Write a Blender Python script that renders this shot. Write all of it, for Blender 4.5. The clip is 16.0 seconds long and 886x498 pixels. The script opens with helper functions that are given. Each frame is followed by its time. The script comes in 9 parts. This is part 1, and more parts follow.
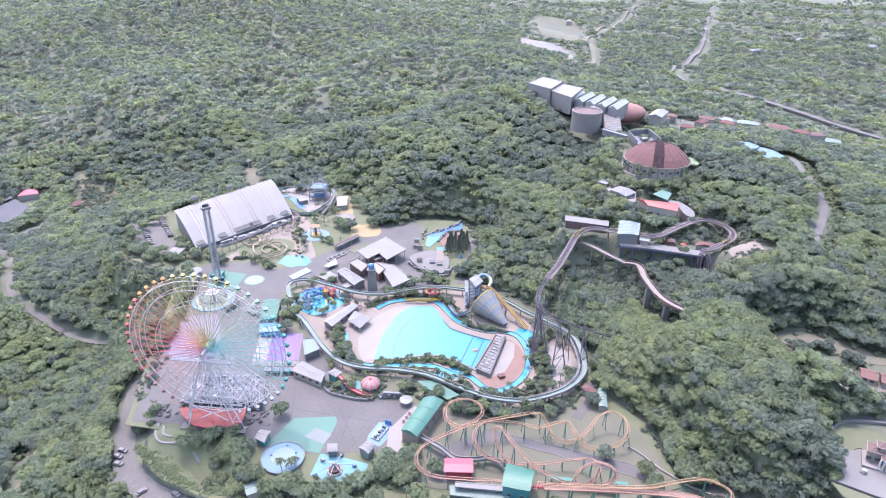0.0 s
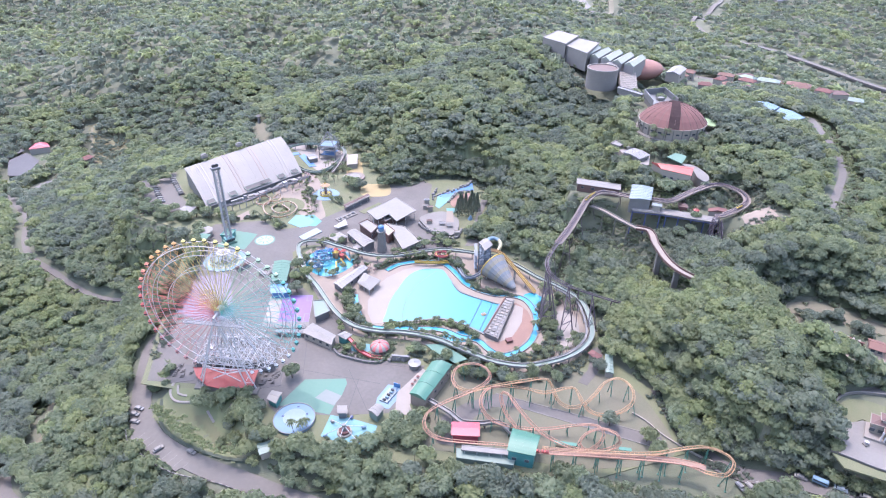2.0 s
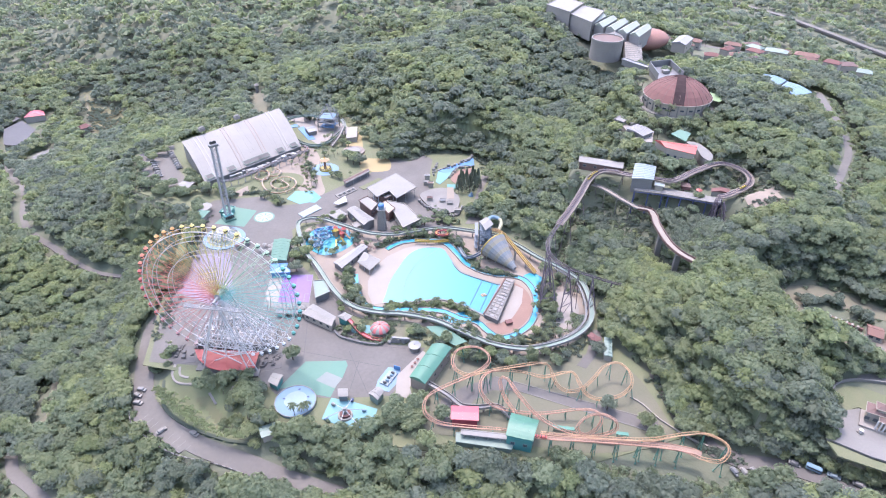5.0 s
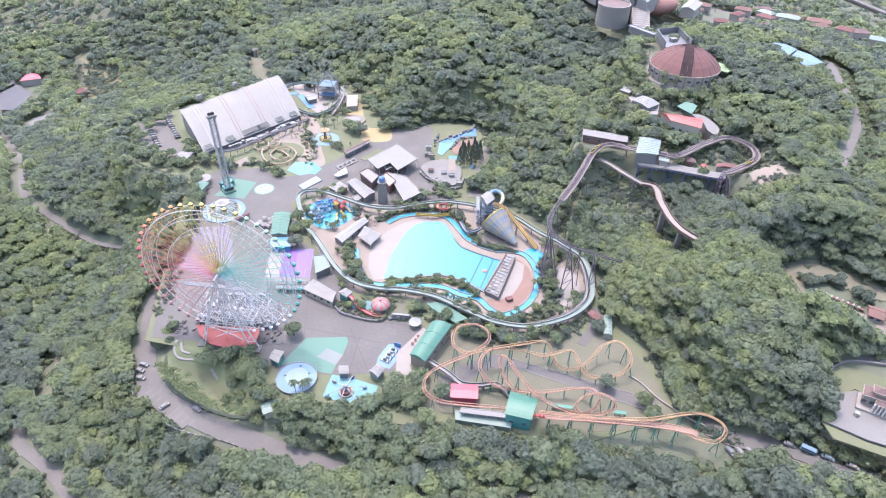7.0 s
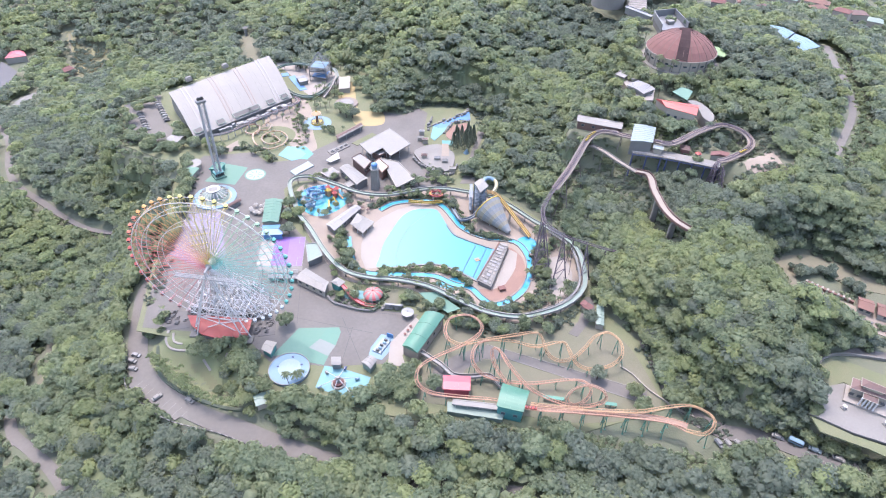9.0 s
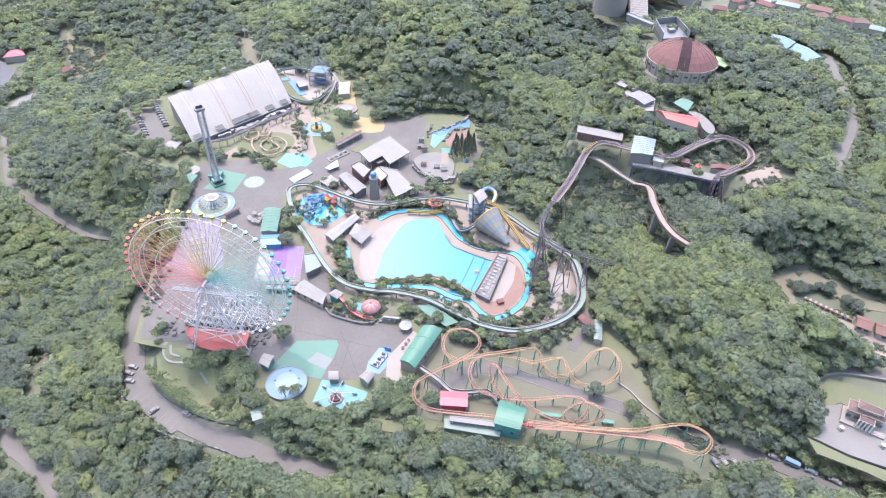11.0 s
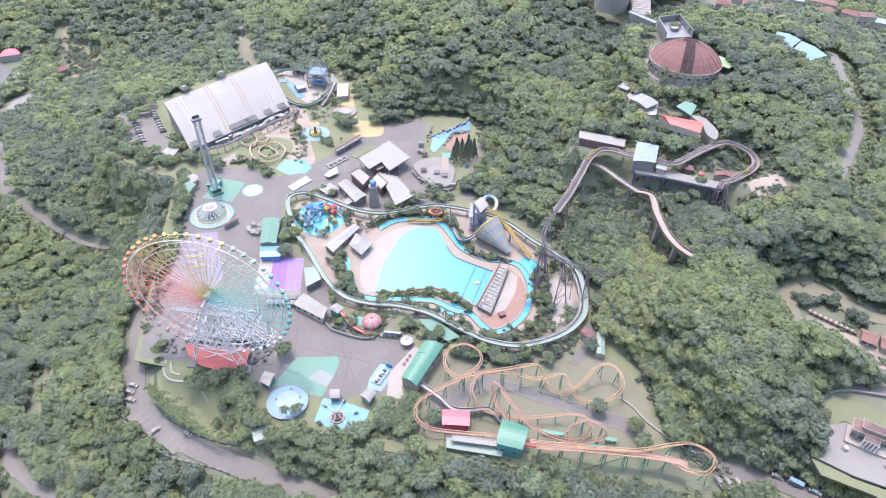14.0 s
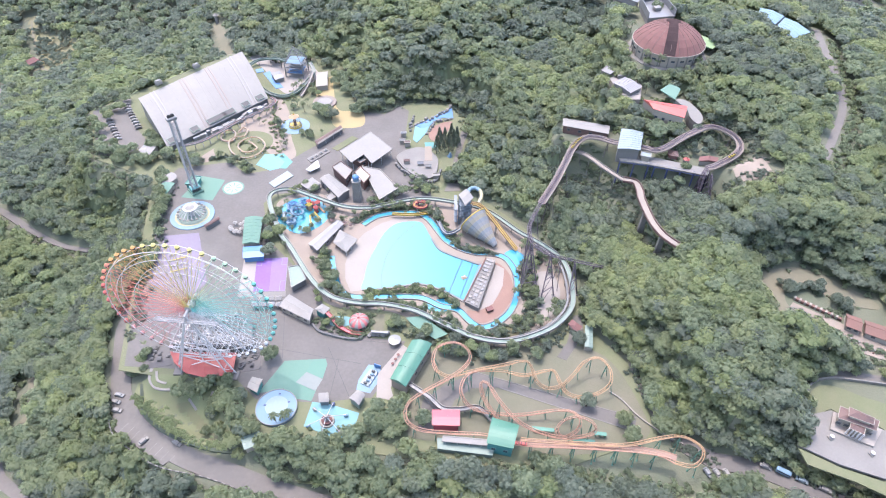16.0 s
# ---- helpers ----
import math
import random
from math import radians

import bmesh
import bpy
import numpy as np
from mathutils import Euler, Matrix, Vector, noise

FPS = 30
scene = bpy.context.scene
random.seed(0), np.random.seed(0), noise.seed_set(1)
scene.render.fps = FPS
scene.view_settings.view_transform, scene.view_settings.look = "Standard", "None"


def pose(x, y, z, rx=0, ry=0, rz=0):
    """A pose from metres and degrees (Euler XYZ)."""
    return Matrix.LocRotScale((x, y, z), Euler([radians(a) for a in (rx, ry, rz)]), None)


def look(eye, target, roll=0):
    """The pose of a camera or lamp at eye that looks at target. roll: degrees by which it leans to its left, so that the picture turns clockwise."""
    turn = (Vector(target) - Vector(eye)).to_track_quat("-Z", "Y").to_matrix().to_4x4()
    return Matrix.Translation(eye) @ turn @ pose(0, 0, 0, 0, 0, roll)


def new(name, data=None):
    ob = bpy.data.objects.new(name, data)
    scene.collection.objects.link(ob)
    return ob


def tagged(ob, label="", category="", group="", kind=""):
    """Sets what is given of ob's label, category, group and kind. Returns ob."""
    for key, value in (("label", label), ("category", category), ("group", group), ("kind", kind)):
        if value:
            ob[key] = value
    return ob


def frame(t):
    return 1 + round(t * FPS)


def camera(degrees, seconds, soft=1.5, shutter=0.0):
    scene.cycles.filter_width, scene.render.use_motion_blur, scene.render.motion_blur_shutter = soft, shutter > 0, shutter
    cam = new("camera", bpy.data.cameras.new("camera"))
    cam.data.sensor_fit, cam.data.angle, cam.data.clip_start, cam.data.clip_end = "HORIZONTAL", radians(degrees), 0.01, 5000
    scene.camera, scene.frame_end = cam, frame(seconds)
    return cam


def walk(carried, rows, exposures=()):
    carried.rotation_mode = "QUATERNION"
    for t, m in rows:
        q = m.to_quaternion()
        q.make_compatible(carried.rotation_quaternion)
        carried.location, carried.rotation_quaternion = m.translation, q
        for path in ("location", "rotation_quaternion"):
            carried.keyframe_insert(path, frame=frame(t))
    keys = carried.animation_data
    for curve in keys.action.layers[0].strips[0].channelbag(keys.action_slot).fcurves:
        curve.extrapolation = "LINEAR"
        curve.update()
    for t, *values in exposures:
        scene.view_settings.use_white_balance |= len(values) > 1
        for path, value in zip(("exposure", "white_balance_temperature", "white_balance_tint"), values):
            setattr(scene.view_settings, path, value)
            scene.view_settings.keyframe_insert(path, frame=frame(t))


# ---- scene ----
cam = camera(71.3, 16.0, soft=1.1)
PATH = [
    (0, (-0.342, -271.821, 192.481), (-0.311, -270.036, 191.581), 0.5),
    (0.5, (0.128, -270.096, 193.697), (0.158, -268.37, 192.687), 0.6),
    (1, (0.237, -269.225, 195.029), (0.267, -267.511, 193.999), 0.6),
    (1.5, (0.488, -268.778, 196.479), (0.517, -267.066, 195.446), 0.7),
    (2, (0.077, -268.157, 197.727), (0.075, -266.446, 196.69), 0.6),
    (2.5, (0.03, -267.428, 198.965), (0.028, -265.717, 197.93), 0.7),
    (3, (0.096, -266.568, 200.366), (0.095, -264.855, 199.332), 0.7),
    (3.5, (-0.016, -265.673, 201.604), (-0.017, -263.966, 200.562), 0.8),
    (4, (-0.067, -264.405, 202.658), (-0.067, -262.715, 201.589), 0.8),
    (6.5, (0.158, -257.603, 208.633), (0.152, -256.02, 207.41), 1.0),
    (7, (0.297, -256.059, 209.887), (0.292, -254.489, 208.649), 1.1),
    (7.5, (0.278, -254.674, 211.21), (0.274, -253.117, 209.955), 1.1),
    (8, (0.234, -253.17, 212.349), (0.231, -251.628, 211.076), 1.1),
    (8.5, (0.637, -251.894, 213.375), (0.645, -250.365, 212.085), 1.4),
    (11, (0.685, -244.656, 220.649), (0.705, -243.146, 219.338), 2.3),
    (11.5, (0.473, -243.027, 222.097), (0.471, -241.514, 220.788), 2.3),
    (12, (0.51, -241.205, 223.68), (0.504, -239.69, 222.375), 2.2),
    (12.5, (0.513, -239.406, 225.184), (0.505, -237.889, 223.88), 2.1),
    (13, (0.634, -237.407, 226.553), (0.627, -235.903, 225.234), 2.0),
    (13.5, (0.751, -235.216, 227.829), (0.749, -233.726, 226.495), 1.9),
    (14, (0.609, -233.318, 229.126), (0.626, -231.841, 227.778), 1.8),
    (14.5, (1.06, -230.911, 230.608), (1.091, -229.449, 229.243), 1.6),
    (15, (1.303, -228.46, 232.235), (1.343, -227.012, 230.856), 1.4),
    (15.5, (1.762, -226.13, 233.591), (1.809, -224.696, 232.197), 1.3),
    (16, (2.061, -223.865, 234.761), (2.116, -222.444, 233.354), 1.1),
]
walk(cam, [(t, look(eye, target, roll)) for t, eye, target, roll in PATH], exposures=[(0, 2.48, 6130, 27), (8, 2.53, 6480, 22), (16, 2.55, 6530, 20)])

# ---- world, sun and exposure ----
world = bpy.data.worlds.new("sky")
scene.world = world
world.use_nodes = True
wn = world.node_tree.nodes
sky = wn.new("ShaderNodeTexSky")
sky.sky_type, sky.sun_disc = "NISHITA", False
sky.sun_elevation, sky.sun_rotation = radians(70), radians(-28)
sky.air_density, sky.dust_density = 1.6, 3.0
world.node_tree.links.new(sky.outputs[0], wn["Background"].inputs[0])
wn["Background"].inputs[1].default_value = 0.15
sun = new("sun", bpy.data.lights.new("sun", "SUN"))
sun.data.energy, sun.data.angle, sun.data.color = 0.82, radians(3.0), (1.0, 0.97, 0.92)
sun.matrix_world = look((-161, 302, 940), (0, 0, 0))


# ---- materials ----
def weathered(c):
    """A colour lowered, brighter ones most: haze's low contrast and unclipped whites put into the paint."""
    k = 0.62 / (1 + 2.1 * (0.4 * c[0] + 0.4 * c[1] + 0.2 * c[2]))
    return tuple(k * v for v in c)


def mat(name, a, b=None, scale=1.0, rough=0.7, metal=0.0, bump=0.0, grain=8.0, spec=0.5, coat=0.0, island=0.0, obrand=0.0, worn=True):
    """Two colours mixed by noise at two scales, with fine relief; a is the main colour, b its variation."""
    m = bpy.data.materials.new(name)
    m.use_nodes = True
    n, l = m.node_tree.nodes, m.node_tree.links
    p = n["Principled BSDF"]
    p.inputs["Roughness"].default_value, p.inputs["Metallic"].default_value = rough, metal
    p.inputs["Specular IOR Level"].default_value = spec
    p.inputs["Coat Weight"].default_value = coat
    b = b or tuple(c * 0.75 for c in a)
    # tone compression in place of haze, on all but the exempted colours
    if worn:
        a, b = weathered(a), weathered(b)
    geo = n.new("ShaderNodeNewGeometry")
    n1, n2 = n.new("ShaderNodeTexNoise"), n.new("ShaderNodeTexNoise")
    n1.inputs["Scale"].default_value, n2.inputs["Scale"].default_value = scale * 0.12, scale * 1.3
    n1.inputs["Detail"].default_value, n2.inputs["Detail"].default_value = 4, 6
    for q in (n1, n2):
        l.new(geo.outputs["Position"], q.inputs["Vector"])
    add = n.new("ShaderNodeMath")
    add.operation = "MULTIPLY_ADD"
    l.new(n2.outputs[0], add.inputs[0])
    add.inputs[1].default_value = 0.6
    l.new(n1.outputs[0], add.inputs[2])
    last = add.outputs[0]
    if island or obrand:
        extra = n.new("ShaderNodeMath")
        extra.operation = "MULTIPLY_ADD"
        if island:
            l.new(geo.outputs["Random Per Island"], extra.inputs[0])
        else:
            info = n.new("ShaderNodeObjectInfo")
            l.new(info.outputs["Random"], extra.inputs[0])
        extra.inputs[1].default_value = island or obrand
        l.new(last, extra.inputs[2])
        last = extra.outputs[0]
    ramp = n.new("ShaderNodeMapRange")
    top = 0.95 + island * 0.6 + obrand * 0.6
    ramp.inputs[1].default_value, ramp.inputs[2].default_value = 0.55, top
    l.new(last, ramp.inputs[0])
    mix = n.new("ShaderNodeMix")
    mix.data_type = "RGBA"
    mix.inputs[6].default_value, mix.inputs[7].default_value = (*a, 1), (*b, 1)
    l.new(ramp.outputs[0], mix.inputs[0])
    l.new(mix.outputs[2], p.inputs["Base Color"])
    if bump:
        n3, bp = n.new("ShaderNodeTexNoise"), n.new("ShaderNodeBump")
        n3.inputs["Scale"].default_value, n3.inputs["Detail"].default_value = grain, 5
        l.new(geo.outputs["Position"], n3.inputs["Vector"])
        bp.inputs["Strength"].default_value, bp.inputs["Distance"].default_value = bump, 0.3
        l.new(n3.outputs[0], bp.inputs["Height"])
        l.new(bp.outputs[0], p.inputs["Normal"])
    return m


def leafy(name, dark, light, yellow):
    """Foliage: tints by spray, by tree and by stand, with some light passing through."""
    m = mat(name, dark, light, scale=1.7, rough=0.6, spec=0.25, island=0.4, worn=False)
    n, l = m.node_tree.nodes, m.node_tree.links
    p = n["Principled BSDF"]
    geo = n["Geometry"]
    q = n.new("ShaderNodeTexNoise")
    q.inputs["Scale"].default_value, q.inputs["Detail"].default_value = 0.03, 3
    l.new(geo.outputs["Position"], q.inputs["Vector"])
    tint, add = n.new("ShaderNodeAttribute"), n.new("ShaderNodeMath")
    tint.attribute_name = "tint"
    add.operation = "MULTIPLY_ADD"
    l.new(tint.outputs["Fac"], add.inputs[0])
    add.inputs[1].default_value = 0.32
    l.new(q.outputs[0], add.inputs[2])
    r = n.new("ShaderNodeMapRange")
    r.inputs[1].default_value, r.inputs[2].default_value, r.inputs[4].default_value = 0.58, 0.92, 0.9
    l.new(add.outputs[0], r.inputs[0])
    mx = n.new("ShaderNodeMix")
    mx.data_type = "RGBA"
    mx.inputs[7].default_value = (*yellow, 1)
    l.new(r.outputs[0], mx.inputs[0])
    l.new(n["Mix"].outputs[2], mx.inputs[6])
    # each tree a little lighter or darker than its neighbours
    wave, val, hue = n.new("ShaderNodeMath"), n.new("ShaderNodeMapRange"), n.new("ShaderNodeHueSaturation")
    wave.operation = "PINGPONG"
    l.new(tint.outputs["Fac"], wave.inputs[0])
    wave.inputs[1].default_value = 0.13
    val.inputs[1].default_value, val.inputs[2].default_value, val.inputs[3].default_value, val.inputs[4].default_value = 0.0, 0.13, 0.86, 1.14
    l.new(wave.outputs[0], val.inputs[0])
    l.new(val.outputs[0], hue.inputs["Value"])
    l.new(mx.outputs[2], hue.inputs["Color"])
    l.new(hue.outputs[0], p.inputs["Base Color"])
    tr, sh = n.new("ShaderNodeBsdfTranslucent"), n.new("ShaderNodeMixShader")
    l.new(hue.outputs[0], tr.inputs[0])
    sh.inputs[0].default_value = 0.62
    l.new(p.outputs[0], sh.inputs[1])
    l.new(tr.outputs[0], sh.inputs[2])
    l.new(sh.outputs[0], n["Material Output"].inputs[0])
    return m


M_LEAF = leafy("foliage", (0.097, 0.130, 0.091), (0.172, 0.214, 0.136), (0.186, 0.216, 0.114))
M_LEAF_DARK = leafy("dark foliage", (0.082, 0.109, 0.093), (0.143, 0.176, 0.138), (0.143, 0.172, 0.121))
M_LEAF_BRIGHT = leafy("bright foliage", (0.124, 0.163, 0.088), (0.198, 0.243, 0.127), (0.210, 0.244, 0.118))
M_PALM = leafy("palm foliage", (0.105, 0.138, 0.088), (0.150, 0.182, 0.110), (0.185, 0.20, 0.11))
M_BARK = mat("bark", (0.16, 0.12, 0.09), (0.08, 0.06, 0.05), scale=6, rough=0.9)
M_SOIL = mat("woodland floor", (0.115, 0.14, 0.09), (0.15, 0.16, 0.11), scale=0.5, rough=0.95, bump=0.6, grain=1.2)
M_GRASS = mat("grass", (0.145, 0.172, 0.088), (0.185, 0.195, 0.112), scale=0.8, rough=0.95, bump=0.3, grain=5)
# brighter copy of M_GRASS: the sunlit look is put into the colour
M_LAWN = mat("sunlit mown lawn", (0.185, 0.225, 0.105), (0.225, 0.245, 0.135), scale=0.9, rough=0.95, bump=0.3, grain=5)
M_DRYGRASS = mat("dry grass", (0.15, 0.155, 0.102), (0.19, 0.182, 0.13), scale=0.6, rough=0.95, bump=0.3, grain=5)
M_ASPHALT = mat("weathered asphalt", (0.18, 0.168, 0.158), (0.130, 0.122, 0.115), scale=0.5, rough=0.9, bump=0.1)
M_ROAD = mat("road asphalt", (0.205, 0.19, 0.175), (0.15, 0.14, 0.13), scale=0.5, rough=0.9, bump=0.1)
M_WHEELWHITE = mat("white wheel frame paint", (0.34, 0.34, 0.345), (0.28, 0.28, 0.29), scale=3, rough=0.5, worn=False)
M_BRICKPINK = mat("rose brick paving", (0.36, 0.22, 0.175), (0.29, 0.175, 0.14), scale=1.2, rough=0.9, bump=0.1)
M_BED = mat("planted bed soil", (0.10, 0.125, 0.05), (0.15, 0.14, 0.08), scale=1.2, rough=0.95, bump=0.5, grain=3)
M_CONCRETE = mat("concrete", (0.30, 0.29, 0.275), (0.23, 0.22, 0.21), scale=0.8, rough=0.85, bump=0.1)
M_PAVING = mat("pinkish paving", (0.44, 0.365, 0.30), (0.34, 0.285, 0.24), scale=0.9, rough=0.85, bump=0.1)
M_SAND = mat("pale beach paving", (0.58, 0.53, 0.485), (0.48, 0.44, 0.40), scale=0.7, rough=0.9)
M_DIRT = mat("bare earth", (0.235, 0.215, 0.155), (0.185, 0.18, 0.12), scale=0.5, rough=0.95)
M_WHITE = mat("white painted metal", (0.41, 0.40, 0.385), (0.32, 0.312, 0.30), scale=0.6, rough=0.6, spec=0.3)
M_STEEL = mat("white steel", (0.25, 0.255, 0.265), (0.20, 0.205, 0.215), scale=3, rough=0.5, worn=False)
M_GREY = mat("grey metal", (0.36, 0.38, 0.40), (0.26, 0.27, 0.29), scale=1, rough=0.5, metal=0.3)
M_DARK = mat("dark grey", (0.06, 0.06, 0.065), (0.04, 0.04, 0.045), scale=1, rough=0.6)
M_RED = mat("red roof paint", (0.62, 0.10, 0.085), (0.48, 0.085, 0.075), scale=0.8, rough=0.55)
M_PINK = mat("pink red sheet roof", (0.72, 0.12, 0.17), (0.58, 0.10, 0.14), scale=0.8, rough=0.5)
M_DULLRED = mat("faded red roof", (0.26, 0.13, 0.122), (0.20, 0.105, 0.10), scale=0.7, rough=0.85, spec=0.2)
M_TILE = mat("terracotta tile", (0.22, 0.108, 0.085), (0.165, 0.085, 0.068), scale=1, rough=0.8)
M_BROWN = mat("brown red tile roof", (0.165, 0.092, 0.083), (0.12, 0.07, 0.064), scale=1, rough=0.7)
M_GREEN = mat("green sheet roof", (0.048, 0.205, 0.14), (0.04, 0.17, 0.12), scale=0.6, rough=0.5)
M_GREENPALE = mat("faded green paint", (0.125, 0.265, 0.205), (0.15, 0.29, 0.23), scale=0.5, rough=0.85)
M_GREENGREY = mat("grey green roof", (0.26, 0.36, 0.31), (0.2, 0.29, 0.25), scale=0.5, rough=0.6)
M_TEAL = mat("teal paint", (0.06, 0.33, 0.32), (0.05, 0.25, 0.25), scale=1, rough=0.5)
M_BLUE = mat("blue paint", (0.10, 0.32, 0.66), (0.08, 0.25, 0.55), scale=0.7, rough=0.5)
M_PALEBLUE = mat("pale blue paint", (0.26, 0.43, 0.57), (0.21, 0.37, 0.51), scale=0.6, rough=0.7)
M_SKYROOF = mat("light blue roof", (0.36, 0.46, 0.50), (0.30, 0.39, 0.43), scale=0.6, rough=0.5)
M_TURQ = mat("turquoise paint", (0.16, 0.43, 0.48), (0.20, 0.46, 0.50), scale=0.5, rough=0.7)
M_TOWER = mat("steel blue tower paint", (0.20, 0.26, 0.33), (0.15, 0.20, 0.26), scale=2, rough=0.5)
M_NAVY = mat("navy blue steel", (0.05, 0.08, 0.22), (0.04, 0.06, 0.16), scale=2, rough=0.5)
M_PURPLE = mat("purple brown steel", (0.115, 0.092, 0.125), (0.09, 0.07, 0.095), scale=2, rough=0.6)
M_COURT = mat("purple sports floor", (0.23, 0.10, 0.42), (0.27, 0.14, 0.46), scale=0.5, rough=0.8)
M_COURTPALE = mat("lilac sports floor", (0.29, 0.18, 0.44), (0.33, 0.22, 0.48), scale=0.5, rough=0.8)
M_LAV = mat("grey sheet roof", (0.42, 0.42, 0.43), (0.34, 0.34, 0.35), scale=0.6, rough=0.6)
M_YELLOW = mat("yellow paint", (0.80, 0.60, 0.08), (0.68, 0.50, 0.06), scale=1, rough=0.5)
M_ORANGE = mat("orange track paint", (0.26, 0.162, 0.088), (0.21, 0.13, 0.074), scale=2, rough=0.6, worn=False)
M_SALMON = mat("salmon red track paint", (0.25, 0.135, 0.092), (0.20, 0.11, 0.078), scale=2, rough=0.6, worn=False)
M_STONE = mat("rock", (0.36, 0.35, 0.35), (0.22, 0.22, 0.21), scale=1.2, rough=0.95, bump=0.6, grain=2)
M_TABLE = mat("grey table wood", (0.13, 0.13, 0.135), (0.09, 0.09, 0.095), scale=3, rough=0.8)
M_GLASS = mat("dark window glass", (0.05, 0.07, 0.09), (0.07, 0.09, 0.11), scale=1, rough=0.1)
M_CREAM = mat("cream wall paint", (0.66, 0.61, 0.53), (0.56, 0.52, 0.45), scale=0.7, rough=0.8)


def water(name, shallow, deep, x0, x1):
    """Pool water over a painted basin, paler towards the shallow end."""
    m = mat(name, shallow, deep, scale=0.3, rough=0.08, spec=0.5)
    n, l = m.node_tree.nodes, m.node_tree.links
    p = n["Principled BSDF"]
    geo = n["Geometry"]
    sep = n.new("ShaderNodeSeparateXYZ")
    l.new(geo.outputs["Position"], sep.inputs[0])
    r = n.new("ShaderNodeMapRange")
    r.inputs[1].default_value, r.inputs[2].default_value = x0, x1
    l.new(sep.outputs[0], r.inputs[0])
    l.new(r.outputs[0], n["Mix"].inputs[0])
    rip, bp = n.new("ShaderNodeTexNoise"), n.new("ShaderNodeBump")
    rip.inputs["Scale"].default_value = 0.9
    l.new(geo.outputs["Position"], rip.inputs["Vector"])
    bp.inputs["Strength"].default_value, bp.inputs["Distance"].default_value = 0.15, 0.1
    l.new(rip.outputs[0], bp.inputs["Height"])
    l.new(bp.outputs[0], p.inputs["Normal"])
    return m


M_POOL = water("wave pool water", (0.24, 0.58, 0.60), (0.012, 0.30, 0.46), -34, 34)
M_RIVER = water("channel water", (0.12, 0.55, 0.70), (0.06, 0.42, 0.62), -50, 50)


# ---- building helpers ----
ORIGIN = {}


def part(name, bm, material, parent=None, label="", smooth=False):
    """Links a bmesh, given in world metres, as one mesh object under a thing or a part."""
    at = ORIGIN.get(parent)
    if at:
        bm.transform(at.inverted())
    me = bpy.data.meshes.new(name)
    bm.to_mesh(me)
    bm.free()
    me.materials.append(material)
    if smooth:
        me.shade_smooth()
    ob = new(name, me)
    if parent:
        ob.parent = parent
        ORIGIN[ob] = at
    return tagged(ob, label)


def thing(name, label, category, at=(0, 0, 0), turn=0.0, group=""):
    """An Empty at the base of a thing, to carry its parts."""
    ob = new(name)
    ob.empty_display_size = 0.5
    ob.matrix_world = ORIGIN[ob] = pose(*at, 0, 0, turn)
    return tagged(ob, label, category, group)


def box_bm(sx, sy, sz, m=Matrix(), bevel=0.0, bm=None):
    """A box on its base, centred in x and y."""
    own = bm is None
    bm = bm or bmesh.new()
    r = bmesh.ops.create_cube(bm, size=1, matrix=m @ Matrix.Translation((0, 0, sz / 2)) @ Matrix.Diagonal((sx, sy, sz, 1)))
    if bevel:
        es = list({e for v in r["verts"] for e in v.link_edges})
        bmesh.ops.bevel(bm, geom=es, offset=bevel, segments=1, affect="EDGES")
    return bm


def cyl_bm(r1, r2, h, n=12, m=Matrix(), bm=None, caps=True):
    bm = bm or bmesh.new()
    bmesh.ops.create_cone(bm, cap_ends=caps, segments=n, radius1=r1, radius2=r2, depth=h, matrix=m @ Matrix.Translation((0, 0, h / 2)))
    return bm


def slab_bm(pts, top, thick, bm=None):
    """A flat slab of any outline."""
    bm = bm or bmesh.new()
    lo = [bm.verts.new((x, y, top - thick)) for x, y in pts]
    f = bm.faces.new(lo)
    f.normal_update()
    if f.normal.z < 0:
        f.normal_flip()
    up = bmesh.ops.extrude_face_region(bm, geom=[f])
    bmesh.ops.translate(bm, verts=[g for g in up["geom"] if isinstance(g, bmesh.types.BMVert)], vec=(0, 0, thick))
    bmesh.ops.recalc_face_normals(bm, faces=bm.faces[:])
    return bm


def beam_bm(a, b, r, n=6, bm=None, r2=None):
    """A round bar from a to b."""
    bm = bm or bmesh.new()
    a, b = Vector(a), Vector(b)
    d = b - a
    m = Matrix.Translation(a) @ d.to_track_quat("Z", "Y").to_matrix().to_4x4()
    return cyl_bm(r, r if r2 is None else r2, d.length, n, m, bm)


def smooth_path(pts, step=2.0, closed=False):
    """Points along a Catmull-Rom curve through pts."""
    p = [Vector(q) for q in pts]
    out, n = [], len(p)
    for i in range(n if closed else n - 1):
        if closed:
            a, b, c, d = p[i - 1], p[i], p[(i + 1) % n], p[(i + 2) % n]
        else:
            a, b, c, d = p[max(i - 1, 0)], p[i], p[i + 1], p[min(i + 2, n - 1)]
        k = max(1, int((c - b).length / step))
        for j in range(k):
            t = j / k
            out.append(0.5 * ((2 * b) + (c - a) * t + (2 * a - 5 * b + 4 * c - d) * t * t + (3 * b - a - 3 * c + d) * t ** 3))
    if not closed:
        out.append(p[-1])
    return out


